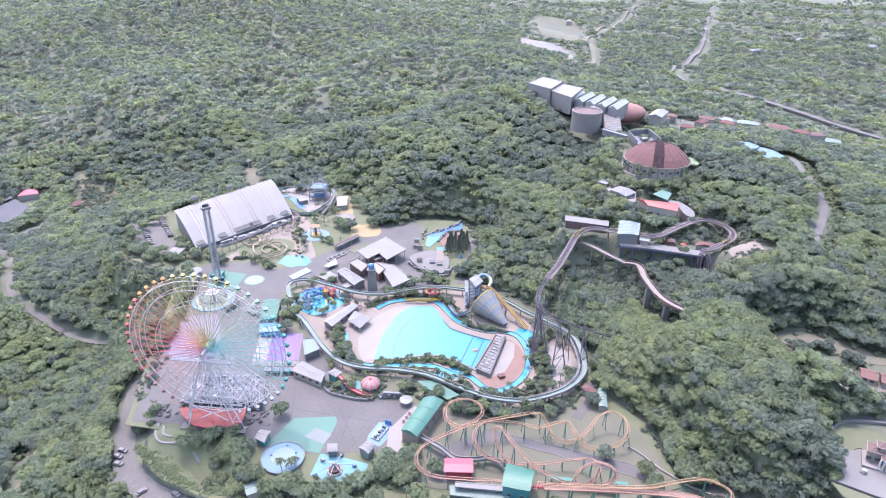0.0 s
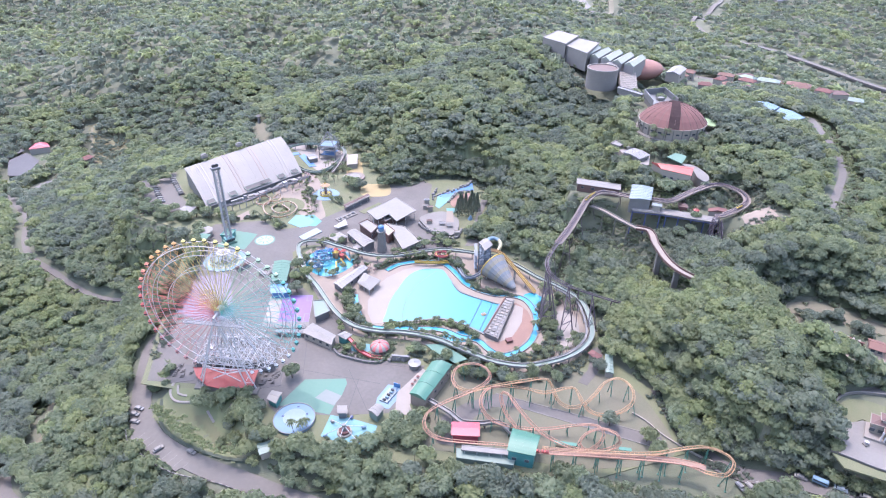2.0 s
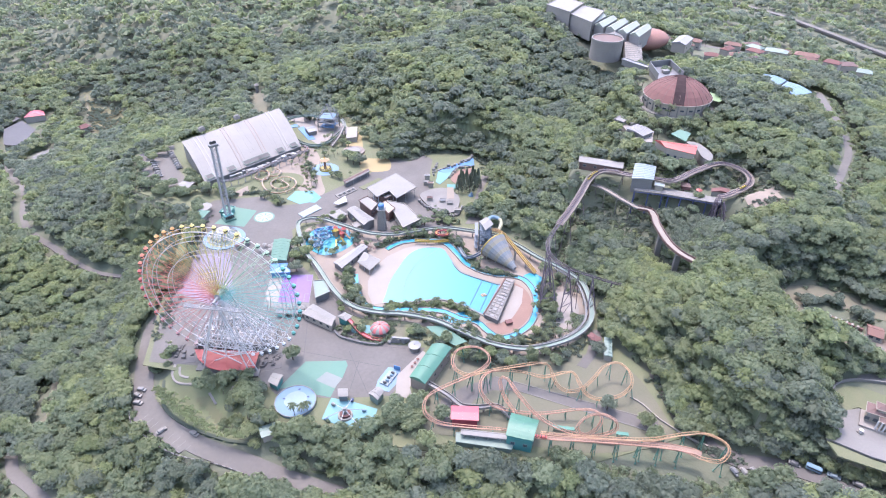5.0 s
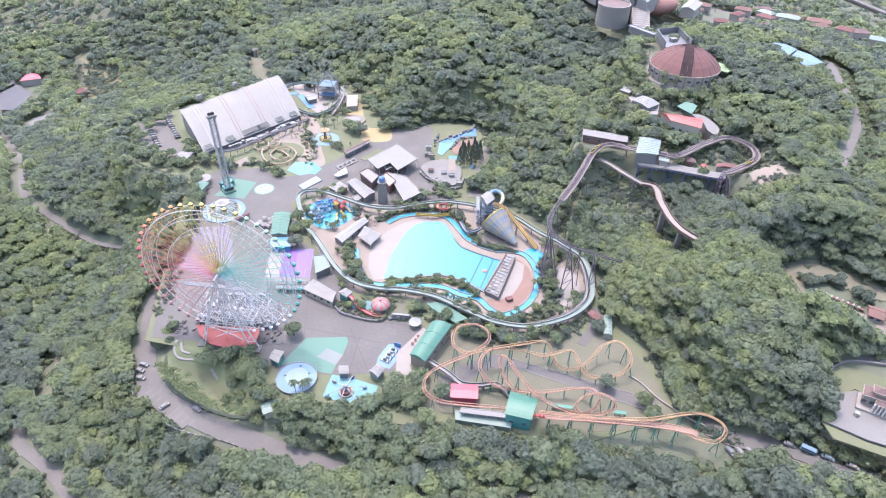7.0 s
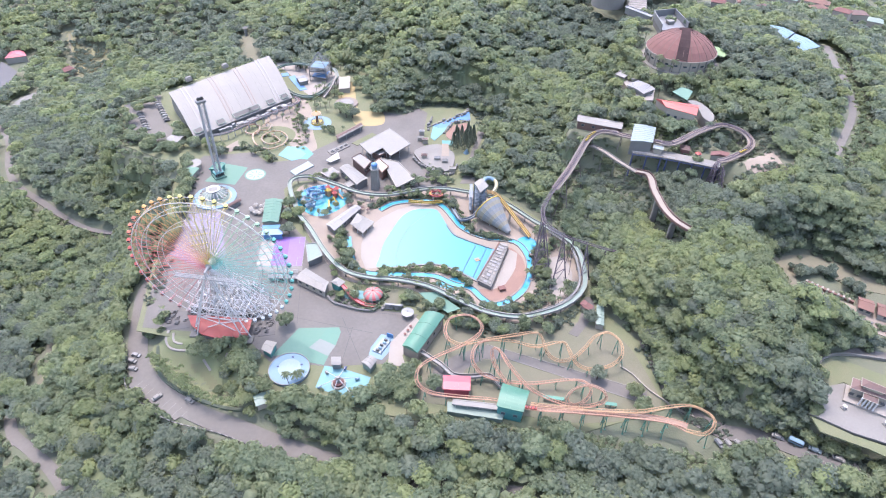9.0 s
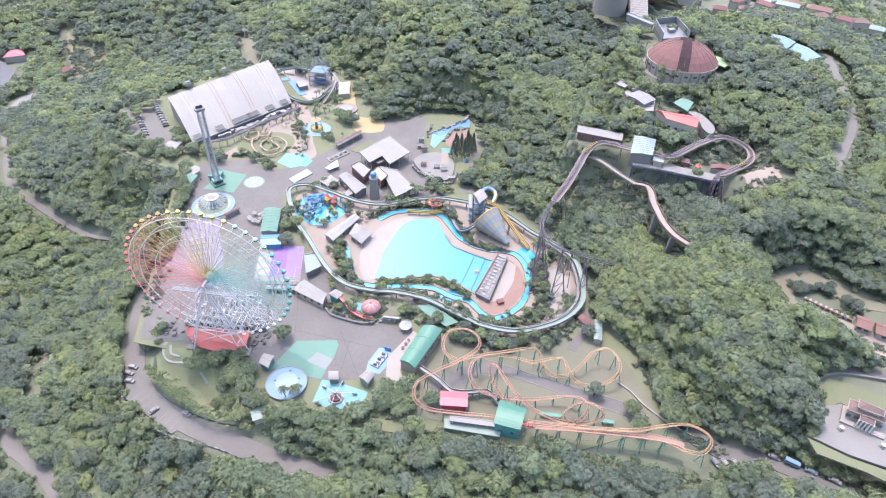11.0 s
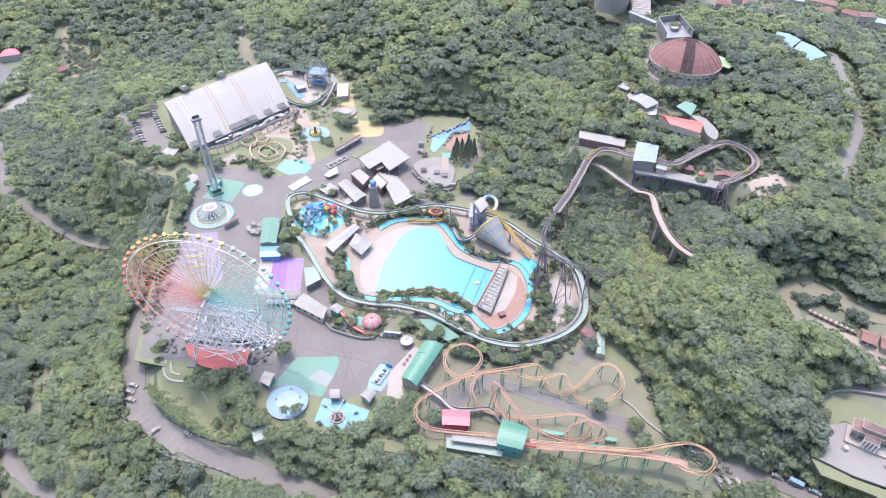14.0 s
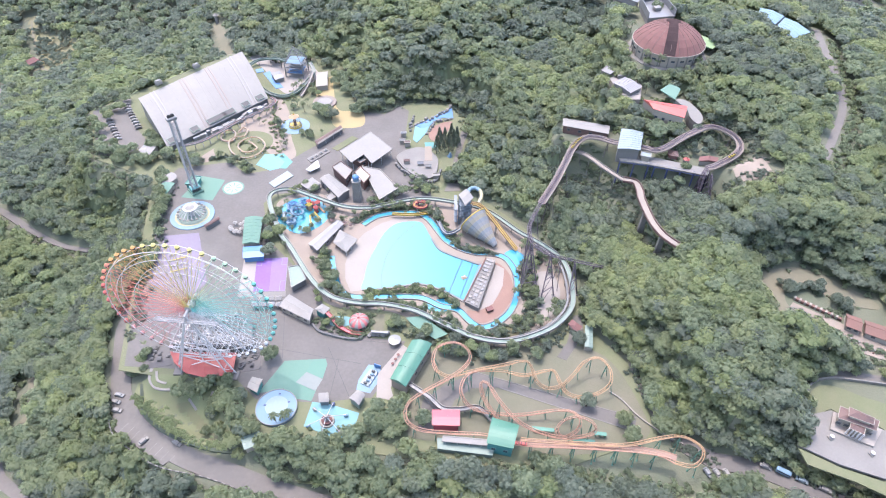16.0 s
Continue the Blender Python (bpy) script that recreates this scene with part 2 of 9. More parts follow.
def sweep_bm(pts, profile, closed=False, bm=None, banks=None):
    """Sweeps a closed profile (side, up) along points, kept upright."""
    bm = bm or bmesh.new()
    n, rings = len(pts), []
    for i, p in enumerate(pts):
        a = pts[i - 1] if (i or closed) else p
        b = pts[(i + 1) % n] if (i < n - 1 or closed) else p
        d = (b - a)
        d.normalize()
        side = d.cross(Vector((0, 0, 1)))
        side = side.normalized() if side.length > 0.05 else Vector((1, 0, 0))
        up = side.cross(d)
        if banks:
            c, s = math.cos(banks[i]), math.sin(banks[i])
            side, up = side * c + up * s, up * c - side * s
        rings.append([bm.verts.new(p + side * u + up * v) for u, v in profile])
    k = len(profile)
    for i in range(n if closed else n - 1):
        r, q = rings[i], rings[(i + 1) % n]
        for j in range(k):
            bm.faces.new((r[j], r[(j + 1) % k], q[(j + 1) % k], q[j]))
    if not closed:
        bm.faces.new(rings[0][::-1])
        bm.faces.new(rings[-1])
    bmesh.ops.recalc_face_normals(bm, faces=bm.faces[:])
    return bm


def circle(cx, cy, r, n=32, ry=None, turn=0.0):
    ry = ry or r
    c, s = math.cos(turn), math.sin(turn)
    return [(cx + r * math.cos(6.28319 * i / n) * c - ry * math.sin(6.28319 * i / n) * s, cy + r * math.cos(6.28319 * i / n) * s + ry * math.sin(6.28319 * i / n) * c) for i in range(n)]


def flat_path(pts, step=2.0, closed=True):
    return [(v.x, v.y) for v in smooth_path([(x, y, 0) for x, y in pts], step, closed)]

# ---- the lie of the land ----
HILLS = [(150, 60, 90, 17), (150, -80, 60, 28), (230, 150, 110, 43), (170, -10, 60, 16), (60, 140, 45, 10), (0, 230, 70, 24), (90, 370, 130, 58),
         (-90, 330, 80, 26), (230, 20, 80, 14), (-230, 20, 80, -38), (-200, -100, 80, -22), (-430, 330, 180, -53), (-280, 160, 80, -11)]
HILLS += [(151, 25, 12, -15), (-130, -130, 50, -8), (0, -260, 150, -18), (0, 800, 250, 57), (250, -200, 120, 37), (-110, 230, 60, -9), (330, 280, 120, 41),
          (400, 60, 120, 36), (230, 560, 180, 30), (-380, 520, 150, 33), (112, 8, 26, -9), (-560, 1500, 520, 130),
          (-150, 540, 70, 26), (-40, 470, 55, 18), (-260, 430, 55, 16), (-60, 390, 50, -12), (-230, 600, 80, -22), (-340, 760, 120, 36), (-90, 700, 80, 22), (30, 620, 60, 16), (-480, 600, 90, 24)]
PARK = [(-136, -62), (-152, 20), (-162, 75), (-205, 96), (-228, 150), (-208, 172), (-150, 232), (-100, 215), (-80, 225), (-60, 215), (-45, 150),
        (-28, 146), (-14, 160), (24, 162), (34, 130), (24, 92), (14, 70), (38, 52), (62, 24), (80, -8), (76, -36), (94, -62), (98, -98), (62, -110), (20, -110), (-20, -104), (-68, -98), (-84, -72)]
PADS = [([(60, -100), (96, -92), (114, -100), (118, -118), (100, -124), (60, -116)], 0.4, 12.0), ([(78, 70), (106, 62), (116, 66), (112, 86), (84, 92)], 32.6, 9.0), ([(120, 51), (150, 39), (174, 44), (176, 64), (150, 57), (128, 61)], 33.6, 9.0),
        (PARK, -0.35, 22.0), ([(135, 125), (190, 125), (196, 180), (180, 225), (150, 225), (130, 170)], 45.6, 20.0),
        ([(118, 66), (155, 62), (160, 92), (124, 128), (112, 118)], 36.6, 14.0), ([(140, -118), (150, -88), (205, -76), (205, -160), (150, -140)], 21.6, 14.0),
        ([(152, -60), (152, -26), (172, -20), (190, -22), (215, -38), (215, -88), (185, -75)], 21.6, 12.0)]
ROADS = {"park road": ([(-137, -14, -0.8), (-143, -32, -3.6), (-141, -46, -5.2), (-137, -62, -6.4), (-130.5, -77, -7), (-117, -90, -7), (-97, -101, -7),
                        (-78, -108, -7), (-62, -114, -7.6), (-36, -122, -8.6), (0, -130, -9.5), (40, -134, -8)], 8.5),
         "side road": ([(96, -62, -0.3), (99, -76, -0.3), (103, -92, -0.2), (109, -104, 0.3), (116, -110.5, 2.5), (124, -114.5, 6), (132, -119, 9.5), (142, -126, 12), (154, -133, 13)], 7.5)}


def away(x, y, poly):
    """Distance outside an outline, 0 inside."""
    d, inside = np.full(x.shape, 1e18), np.zeros(x.shape, bool)
    for (ax, ay), (bx, by) in zip(poly, poly[1:] + poly[:1]):
        ux, uy = bx - ax, by - ay
        t = np.clip(((x - ax) * ux + (y - ay) * uy) / (ux * ux + uy * uy), 0, 1)
        d = np.minimum(d, (x - ax - t * ux) ** 2 + (y - ay - t * uy) ** 2)
        inside ^= ((ay > y) != (by > y)) & (x < ux * (y - ay) / (uy if uy else 1e-9) + ax)
    return np.where(inside, 0.0, np.sqrt(d))


def along(x, y, line):
    """Distance from a line and the line's height there."""
    d, z = np.full(x.shape, 1e18), np.zeros(x.shape)
    for a, b in zip(line, line[1:]):
        ux, uy = b[0] - a[0], b[1] - a[1]
        t = np.clip(((x - a[0]) * ux + (y - a[1]) * uy) / (ux * ux + uy * uy), 0, 1)
        q = (x - a[0] - t * ux) ** 2 + (y - a[1] - t * uy) ** 2
        z = np.where(q < d, a[2] + t * (b[2] - a[2]), z)
        d = np.minimum(d, q)
    return np.sqrt(d), z


def ease(t):
    t = np.clip(t, 0, 1)
    return t * t * (3 - 2 * t)


def land(x, y):
    """Height of the ground."""
    x, y = np.atleast_1d(np.asarray(x, float)), np.atleast_1d(np.asarray(y, float))
    z = -60 * (1 - np.exp(-((x / 650) ** 2 + (y / 650) ** 2)))
    for hx, hy, r, h in HILLS:
        z = z + h * np.exp(-((x - hx) ** 2 + (y - hy) ** 2) / r ** 2)
    far = ease((np.hypot(x, y) - 250) / 500)
    z = z + far * (14 * np.sin(x / 90 + 1) * np.sin(y / 110) + 6 * np.sin(x / 41 + y / 53))
    for poly, pz, soft in PADS:
        w = 1 - ease(away(x, y, poly) / soft)
        z = z * (1 - w) + pz * w
    for line, width in ROADS.values():
        d, rz = along(x, y, line)
        w = 1 - ease((d - width * 0.75) / 9)
        z = z * (1 - w) + (rz - 0.3) * w
    return z


def land_at(x, y):
    return float(land(x, y)[0])


# ---- ground ----
def lines(lo, fine_lo, fine_hi, hi, step, grow):
    mid = list(np.arange(fine_lo, fine_hi + 0.1, step))
    a, s = mid[0], step
    while a > lo:
        s *= grow
        a -= s
        mid.insert(0, a)
    b, s = mid[-1], step
    while b < hi:
        s *= grow
        b += s
        mid.append(b)
    return np.array(mid)


def mesh_from(name, verts, faces, material, smooth=False, tint=None):
    """A mesh from arrays; every face has the same number of corners. tint: a value per point, one for each tree."""
    me = bpy.data.meshes.new(name)
    k = faces.shape[1]
    me.vertices.add(len(verts))
    me.vertices.foreach_set("co", np.ascontiguousarray(verts, np.float32).ravel())
    me.loops.add(faces.size)
    me.loops.foreach_set("vertex_index", np.ascontiguousarray(faces, np.int32).ravel())
    me.polygons.add(len(faces))
    me.polygons.foreach_set("loop_start", np.arange(len(faces), dtype=np.int32) * k)
    me.update(calc_edges=True)
    me.materials.append(material)
    if smooth:
        me.shade_smooth()
    if tint is not None:
        me.attributes.new("tint", "FLOAT", "POINT").data.foreach_set("value", np.ascontiguousarray(tint, np.float32))
    return me


gx, gy = lines(-3600, -330, 280, 3600, 3.5, 1.09), lines(-2500, -170, 300, 4600, 3.5, 1.07)
XX, YY = np.meshgrid(gx, gy)
ZZ = land(XX.ravel(), YY.ravel())
ids = np.arange(XX.size).reshape(XX.shape)
quads = np.stack([ids[:-1, :-1], ids[:-1, 1:], ids[1:, 1:], ids[1:, :-1]], -1).reshape(-1, 4)
ground = new("ground", mesh_from("ground", np.stack([XX.ravel(), YY.ravel(), ZZ], -1), quads, M_SOIL, True))
tagged(ground, "dark green wooded hillside ground round the park", "ground", kind="structure")


def paved(name, pts, material, label, top=0.0, thick=0.5, category="pavement"):
    ob = part(name, slab_bm(pts, top, thick), material)
    return tagged(ob, label, category, kind="structure")


def draped_strip(name, line, width, material, label, lift=0.12, step=3.0, category="road", deep=0.5):
    """A road surface laid along a line of x, y, z."""
    pts = smooth_path(line, step)
    bm = sweep_bm(pts, [(-width / 2, lift), (-width / 2, lift - deep), (width / 2, lift - deep), (width / 2, lift)])
    return tagged(part(name, bm, material), label, category, kind="structure")


def drape(pts, lift=0.0):
    return [(x, y, land_at(x, y) + lift) for x, y in pts]


paved("lawn", PARK, M_GRASS, "sunlit green lawn between the paths of the park", -0.04, 0.3, "lawn")
paved("plaza", [(-134, -60), (-140, -30), (-141, 0), (-148, 34), (-158, 68), (-150, 86), (-120, 92), (-108, 80), (-92, 84), (-70, 108), (-52, 128), (-40, 150),
                (-26, 146), (-16, 158), (-9, 150), (-12, 110), (4, 74), (6, 52), (-30, 48), (-50, 48), (-74, 62), (-88, 60), (-92, 52), (-84, 22), (-66, 0), (-50, -22), (-46, -36), (-24, -46),
                (-8, -48), (-16, -68), (-22, -78), (-46, -80), (-72, -78), (-84, -66), (-108, -62)],
      M_ASPHALT, "wide weathered grey asphalt plaza between the rides", 0.0)
paved("water_park_paving", flat_path([(-84, 52), (-66, 62), (-40, 52), (0, 54), (30, 48), (56, 22), (75, -4), (74, -30), (58, -46), (36, -52), (8, -42),
                                      (-16, -30), (-44, -26), (-60, -8), (-76, 22)]), M_PAVING, "pinkish paving round the pools", 0.06)
draped_strip("road_1", ROADS["park road"][0], 8.5, M_ROAD, "pale worn asphalt access road round the park", 0.1)


# ---- woods ----
def crown_arrays(seed, cards, size, lobes=6, radius=4.6, height=5.0, base=3.5):
    """A crown of leaf sprays: small bent blades over a dome of rounded lobes, with a leafy heart in each. Returns points and triangles."""
    rng = np.random.default_rng(seed)
    V, F, n = [], [], 0
    centres = [(0, 0, base + height * rng.uniform(0.5, 0.6), radius * rng.uniform(0.42, 0.52))]
    ring = max(lobes - 1, 1)
    for i in range(ring):
        a = 6.283 * (i + rng.uniform(-0.3, 0.3)) / ring
        q = radius * rng.uniform(0.40, 0.68)
        z = base + height * (0.62 - 0.5 * (q / radius) ** 2 + rng.uniform(-0.10, 0.06))
        centres.append((q * math.cos(a), q * math.sin(a), z, radius * rng.uniform(0.30, 0.50)))
    iv = np.array([(1, 0, 0), (0, 1, 0), (-1, 0, 0), (0, -1, 0), (0, 0, 1)], float)
    jf = np.array([(0, 1, 4), (1, 2, 4), (2, 3, 4), (3, 0, 4)])
    for cx, cy, cz, r in centres:
        a = rng.uniform(0, 1.57)
        t = np.array([[math.cos(a), math.sin(a), 0], [-math.sin(a), math.cos(a), 0], [0, 0, 1]])
        v = (iv * rng.uniform(0.85, 1.0, (5, 1)) @ t) * r * np.array([1, 1, 0.84]) + (cx, cy, cz)
        V.append(v)
        F.append(jf + n)
        n += 5
    area = np.array([c[3] ** 2 for c in centres])
    for (cx, cy, cz, r), share in zip(centres, area / area.sum()):
        per = max(4, int(cards * share))
        d = rng.normal(size=(per, 3))
        d[:, 2] = np.abs(d[:, 2]) - 0.22
        d[:, :2] += 0.35 * np.array([cx, cy]) / radius
        d /= np.linalg.norm(d, axis=1)[:, None]
        p = d * np.array([1, 1, 0.88]) * r * rng.uniform(0.88, 1.14, (per, 1)) + (cx, cy, cz)
        nrm = d + (0, 0, 0.3) + rng.normal(scale=0.36, size=(per, 3))
        nrm /= np.linalg.norm(nrm, axis=1)[:, None]
        t1 = np.cross(nrm, rng.normal(size=(per, 3)))
        t1 /= np.linalg.norm(t1, axis=1)[:, None]
        t2 = np.cross(nrm, t1)
        s = size * rng.uniform(0.6, 1.35, (per, 1))
        q = np.stack([p - t1 * s - t2 * s * 0.7, p + t1 * s - t2 * s * 0.6, p + t2 * s * 1.15 - nrm * s * 0.3], 1)
        V.append(q.reshape(-1, 3))
        F.append(n + np.arange(per * 3).reshape(per, 3))
        n += per * 3
    return np.concatenate(V), np.concatenate(F)


def scatter(lo_x, hi_x, lo_y, hi_y, step, seed):
    rng = np.random.default_rng(seed)
    x, y = np.meshgrid(np.arange(lo_x, hi_x, step), np.arange(lo_y, hi_y, step))
    x = x.ravel() + rng.uniform(-0.45, 0.45, x.size) * step
    y = y.ravel() + rng.uniform(-0.45, 0.45, y.size) * step
    return x, y


CLEARINGS = [([p for p in PARK], (0.0, 3.5, 6.5)), ([(162, 33), (172, 43), (178, 44), (183, 36), (180, 26), (173, 19), (166, 21)], (0.0, 4.0, 8.0)), ([(134, 126), (150, 118), (176, 120), (190, 140), (188, 165), (176, 190), (178, 222), (154, 228), (166, 292), (152, 296), (138, 240), (150, 215), (132, 165)], (0.0,)),
             ([(126, 90), (130, 76), (147, 66), (162, 70), (164, 84), (156, 104), (146, 112), (132, 122), (117, 122), (114, 110)], (0.0, 5.0)),
             ([(79, 73), (106, 44), (150, 30), (176, 40), (184, 52), (176, 70), (160, 72), (128, 58), (108, 76), (83, 86)], (0.0, 4.0)),
             ([(146, -118), (146, -98), (154, -86), (206, -84), (206, -140), (164, -128)], (0.0, 5.0, 9.0)), ([(153, -33), (160, -27), (170, -24), (182, -24), (206, -44), (206, -84), (180, -70), (160, -56), (153, -50)], (0.0, 4.0, 8.0)),
             ([(93, 356), (114, 392), (150, 346), (186, 316), (215, 318), (222, 308), (204, 288), (158, 280), (145, 250), (122, 250), (119, 275)], (0.0, 7.0)),
             ([(228, 330), (250, 378), (300, 395), (350, 350), (372, 380), (440, 440), (470, 400), (425, 280), (395, 290), (330, 300), (300, 340), (262, 340)], (0.0, 10.0, 20.0, 30.0, 40.0)),
             ([(238, 214), (256, 214), (270, 180), (250, 165)], (0.0, 8.0, 16.0, 24.0, 32.0, 40.0)), ([(-464, 335), (-460, 384), (-430, 386), (-426, 340), (-418, 288), (-442, 296)], (0.0, 8.0, 15.0)),
             ([(-423, 429), (-407, 425), (-394, 399), (-350, 377), (-332, 338), (-341, 318), (-364, 326), (-399, 386)], (0.0, 6.0, 12.0)), ([(-30, 142), (-14, 160), (24, 162), (36, 130), (22, 84), (-10, 84)], (0.0, 7.0)), ([(-389, 243), (-401, 286), (-392, 305), (-374, 280), (-366, 236)], (0.0, 6.0)),
             ([(216, 1360), (246, 1580), (322, 1195), (300, 1020)], (0.0,)), ([(300, 1860), (412, 1870), (470, 1720), (332, 1280)], (0.0,)), ([(-150, 222), (-168, 262), (-190, 318), (-180, 322), (-158, 264), (-140, 226)], (0.0, 6.0))]
LEFT_PATH = [(-412, 256), (-372, 208), (-335, 166), (-294, 102), (-264, 80), (-231, 62), (-206, 53)]
LOW_PATH = [(-195, -86), (-188, -96), (-177, -103), (-161, -114), (-150, -124)]
TRAIL = [(-204, -33), (-194, -53), (-190, -60), (-191, -68)]
SIDE_ROAD = [(96, -62), (99, -76), (103, -92), (109, -104), (116, -110.5), (124, -114.5), (132, -119), (142, -126), (154, -133)]
HILL_ROAD = [(280, 190), (268, 158), (258, 120), (248, 88), (230, 60), (214, 38)]
HIGHWAY = [(1254, 2659), (869, 1793), (701, 1404), (512, 1072), (494, 991), (494, 828), (532, 719), (575, 644), (631, 556), (700, 440)]
STREET = [(200, 420), (262, 400), (330, 370), (400, 330), (480, 290), (560, 250)]
FAR_TRACK = [(330, 1060), (355, 1137), (434, 1545), (663, 2028), (884, 2583)]
HIGH_TRACK = [(167, 43), (175, 52), (173, 62), (163, 68), (147, 60), (128, 48), (106, 57), (98, 63), (91, 64), (84, 58), (76, 42), (69, 28), (61, 15), (55, 4), (53, -5), (62, -16), (75, -14), (96, -12)]
SKYWAY = [(94, 56), (101, 46), (109, 37), (115, 34), (115, 20), (115, 5), (118, -12)]
END_LOOP = [(60, -107), (82, -109), (98, -114), (106, -116), (110, -111), (108, -107), (100, -104), (90, -106)]
DROP_TRACK = [(147, 30), (148, 25), (157, 27), (163, 34)]
PLATFORM_EDGE = [(106, 46), (122, 40), (150, 31), (166, 30), (184, 27)]
LANES = [(ROADS["park road"][0][:9], 6.5, (0.0, 3.5)), (ROADS["park road"][0][8:10], 3.5, (0.0,)), (ROADS["park road"][0][9:], 0.8, (0.0,))] + [([(x, y, 0.0) for x, y in line], w, shifts) for line, w, shifts in (
    (LEFT_PATH, 3.6, (0.0, 4.0)), (LOW_PATH, 4.0, (0.0, 5.0)), (TRAIL, 2.5, (0.0, 5.0)), (SIDE_ROAD[3:], 5.5, (0.0, 4.0)), (HILL_ROAD, 5.0, (0.0, 5.0, 10.0, 15.0)), (HIGHWAY, 9.0, (0.0, 14.0, 28.0)), (STREET, 9.0, (0.0, 8.0, 16.0, 24.0)), (FAR_TRACK, 11.0, (0.0, 20.0, 40.0)),
    (HIGH_TRACK[:12], 4.0, (0.0, 4.0)), (HIGH_TRACK[12:], 3.0, (0.0,)), (SKYWAY, 4.5, (0.0, 5.0, 10.0)), (END_LOOP, 5.0, (0.0, 5.0, 9.0)), (DROP_TRACK, 5.0, (0.0, 5.0, 10.0, 15.0)), (PLATFORM_EDGE, 3.0, (0.0, 4.0)))]


def wooded(x, y, margin=1.5, low=False):
    """Where trees may stand: outside clearings and lanes and not close in front of them; low growth may stand closer."""
    ok = np.abs(x) < 0.74 * (y + 285) + 85 - 30 * ease((y + 60) / 120)
    for poly, shifts in CLEARINGS:
        for s in shifts[:1] if low else shifts:
            ok &= away(x, y + s, poly) > margin
    for line, w, shifts in LANES:
        for s in shifts[:1] if low else shifts:
            ok &= along(x, y + s, line)[0] > w
    return ok


def off_lanes(x, y):
    """Whether a single tree keeps clear of tracks, roads and bridges."""
    px, py = np.array([x]), np.array([y])
    return all(along(px, py + s, line)[0][0] > w * 0.6 for line, w, shifts in LANES for s in shifts)


def woods(name, pts, protos, material, label, seed, size=(0.75, 1.25), sink=0.5):
    rng = np.random.default_rng(seed)
    x, y = pts
    z = land(x, y) - sink
    pick = rng.integers(0, len(protos), len(x))
    V, F, T, n = [], [], [], 0
    for k, (pv, pf) in enumerate(protos):
        w = np.where(pick == k)[0]
        if not len(w):
            continue
        a, s = rng.uniform(0, 6.283, len(w)), rng.uniform(*size, len(w))
        tall = s ** 0.6 * rng.uniform(0.9, 1.2, len(w))
        c, q = np.cos(a) * s, np.sin(a) * s
        vx = c[:, None] * pv[None, :, 0] - q[:, None] * pv[None, :, 1] + x[w][:, None]
        vy = q[:, None] * pv[None, :, 0] + c[:, None] * pv[None, :, 1] + y[w][:, None]
        vz = tall[:, None] * pv[None, :, 2] + z[w][:, None]
        V.append(np.stack([vx, vy, vz], -1).reshape(-1, 3))
        F.append((pf[None] + (n + np.arange(len(w)) * len(pv))[:, None, None]).reshape(-1, 3))
        T.append(np.repeat(rng.uniform(0, 1, len(w)), len(pv)))
        n += len(w) * len(pv)
    ob = new(name, mesh_from(name, np.concatenate(V), np.concatenate(F), material, tint=np.concatenate(T)))
    return tagged(ob, label, "woods", kind="stuff")


def understorey():
    """The lower leaf layer that closes the gaps between the crowns, uneven and sinking to the ground at the wood's edges."""
    rng = np.random.default_rng(12)
    step = 2.6
    gx, gy = np.meshgrid(np.arange(-560, 561, step), np.arange(-176, 300, step))
    x, y = gx.ravel() + rng.uniform(-1.1, 1.1, gx.size), gy.ravel() + rng.uniform(-1.1, 1.1, gx.size)
    deep, edge = wooded(x, y, 6.0), wooded(x, y, 2.0)
    slope = np.hypot(land(x + 2, y) - land(x - 2, y), land(x, y + 2) - land(x, y - 2)) / 4
    z = land(x, y) + np.where(deep, rng.uniform(2.6, 6.2, x.size) / (1 + (2.2 * slope) ** 2), np.where(edge, rng.uniform(0.2, 2.2, x.size), -1.0))
    ids = np.arange(x.size).reshape(gx.shape)
    q = np.stack([ids[:-1, :-1], ids[:-1, 1:], ids[1:, 1:], ids[1:, :-1]], -1).reshape(-1, 4)
    q = q[edge[q].all(axis=1)]
    tri = np.concatenate([q[:, (0, 1, 2)], q[:, (0, 2, 3)]])
    used, tri = np.unique(tri, return_inverse=True)
    tint = (0.5 + 0.5 * np.sin(x / 5.0) * np.sin(y / 6.0))[used]
    ob = new("understorey", mesh_from("understorey", np.stack([x, y, z], -1)[used], tri.reshape(-1, 3), M_LEAF, tint=tint))
    tagged(ob, "dense green lower leaves between the tree crowns", "undergrowth", kind="stuff")


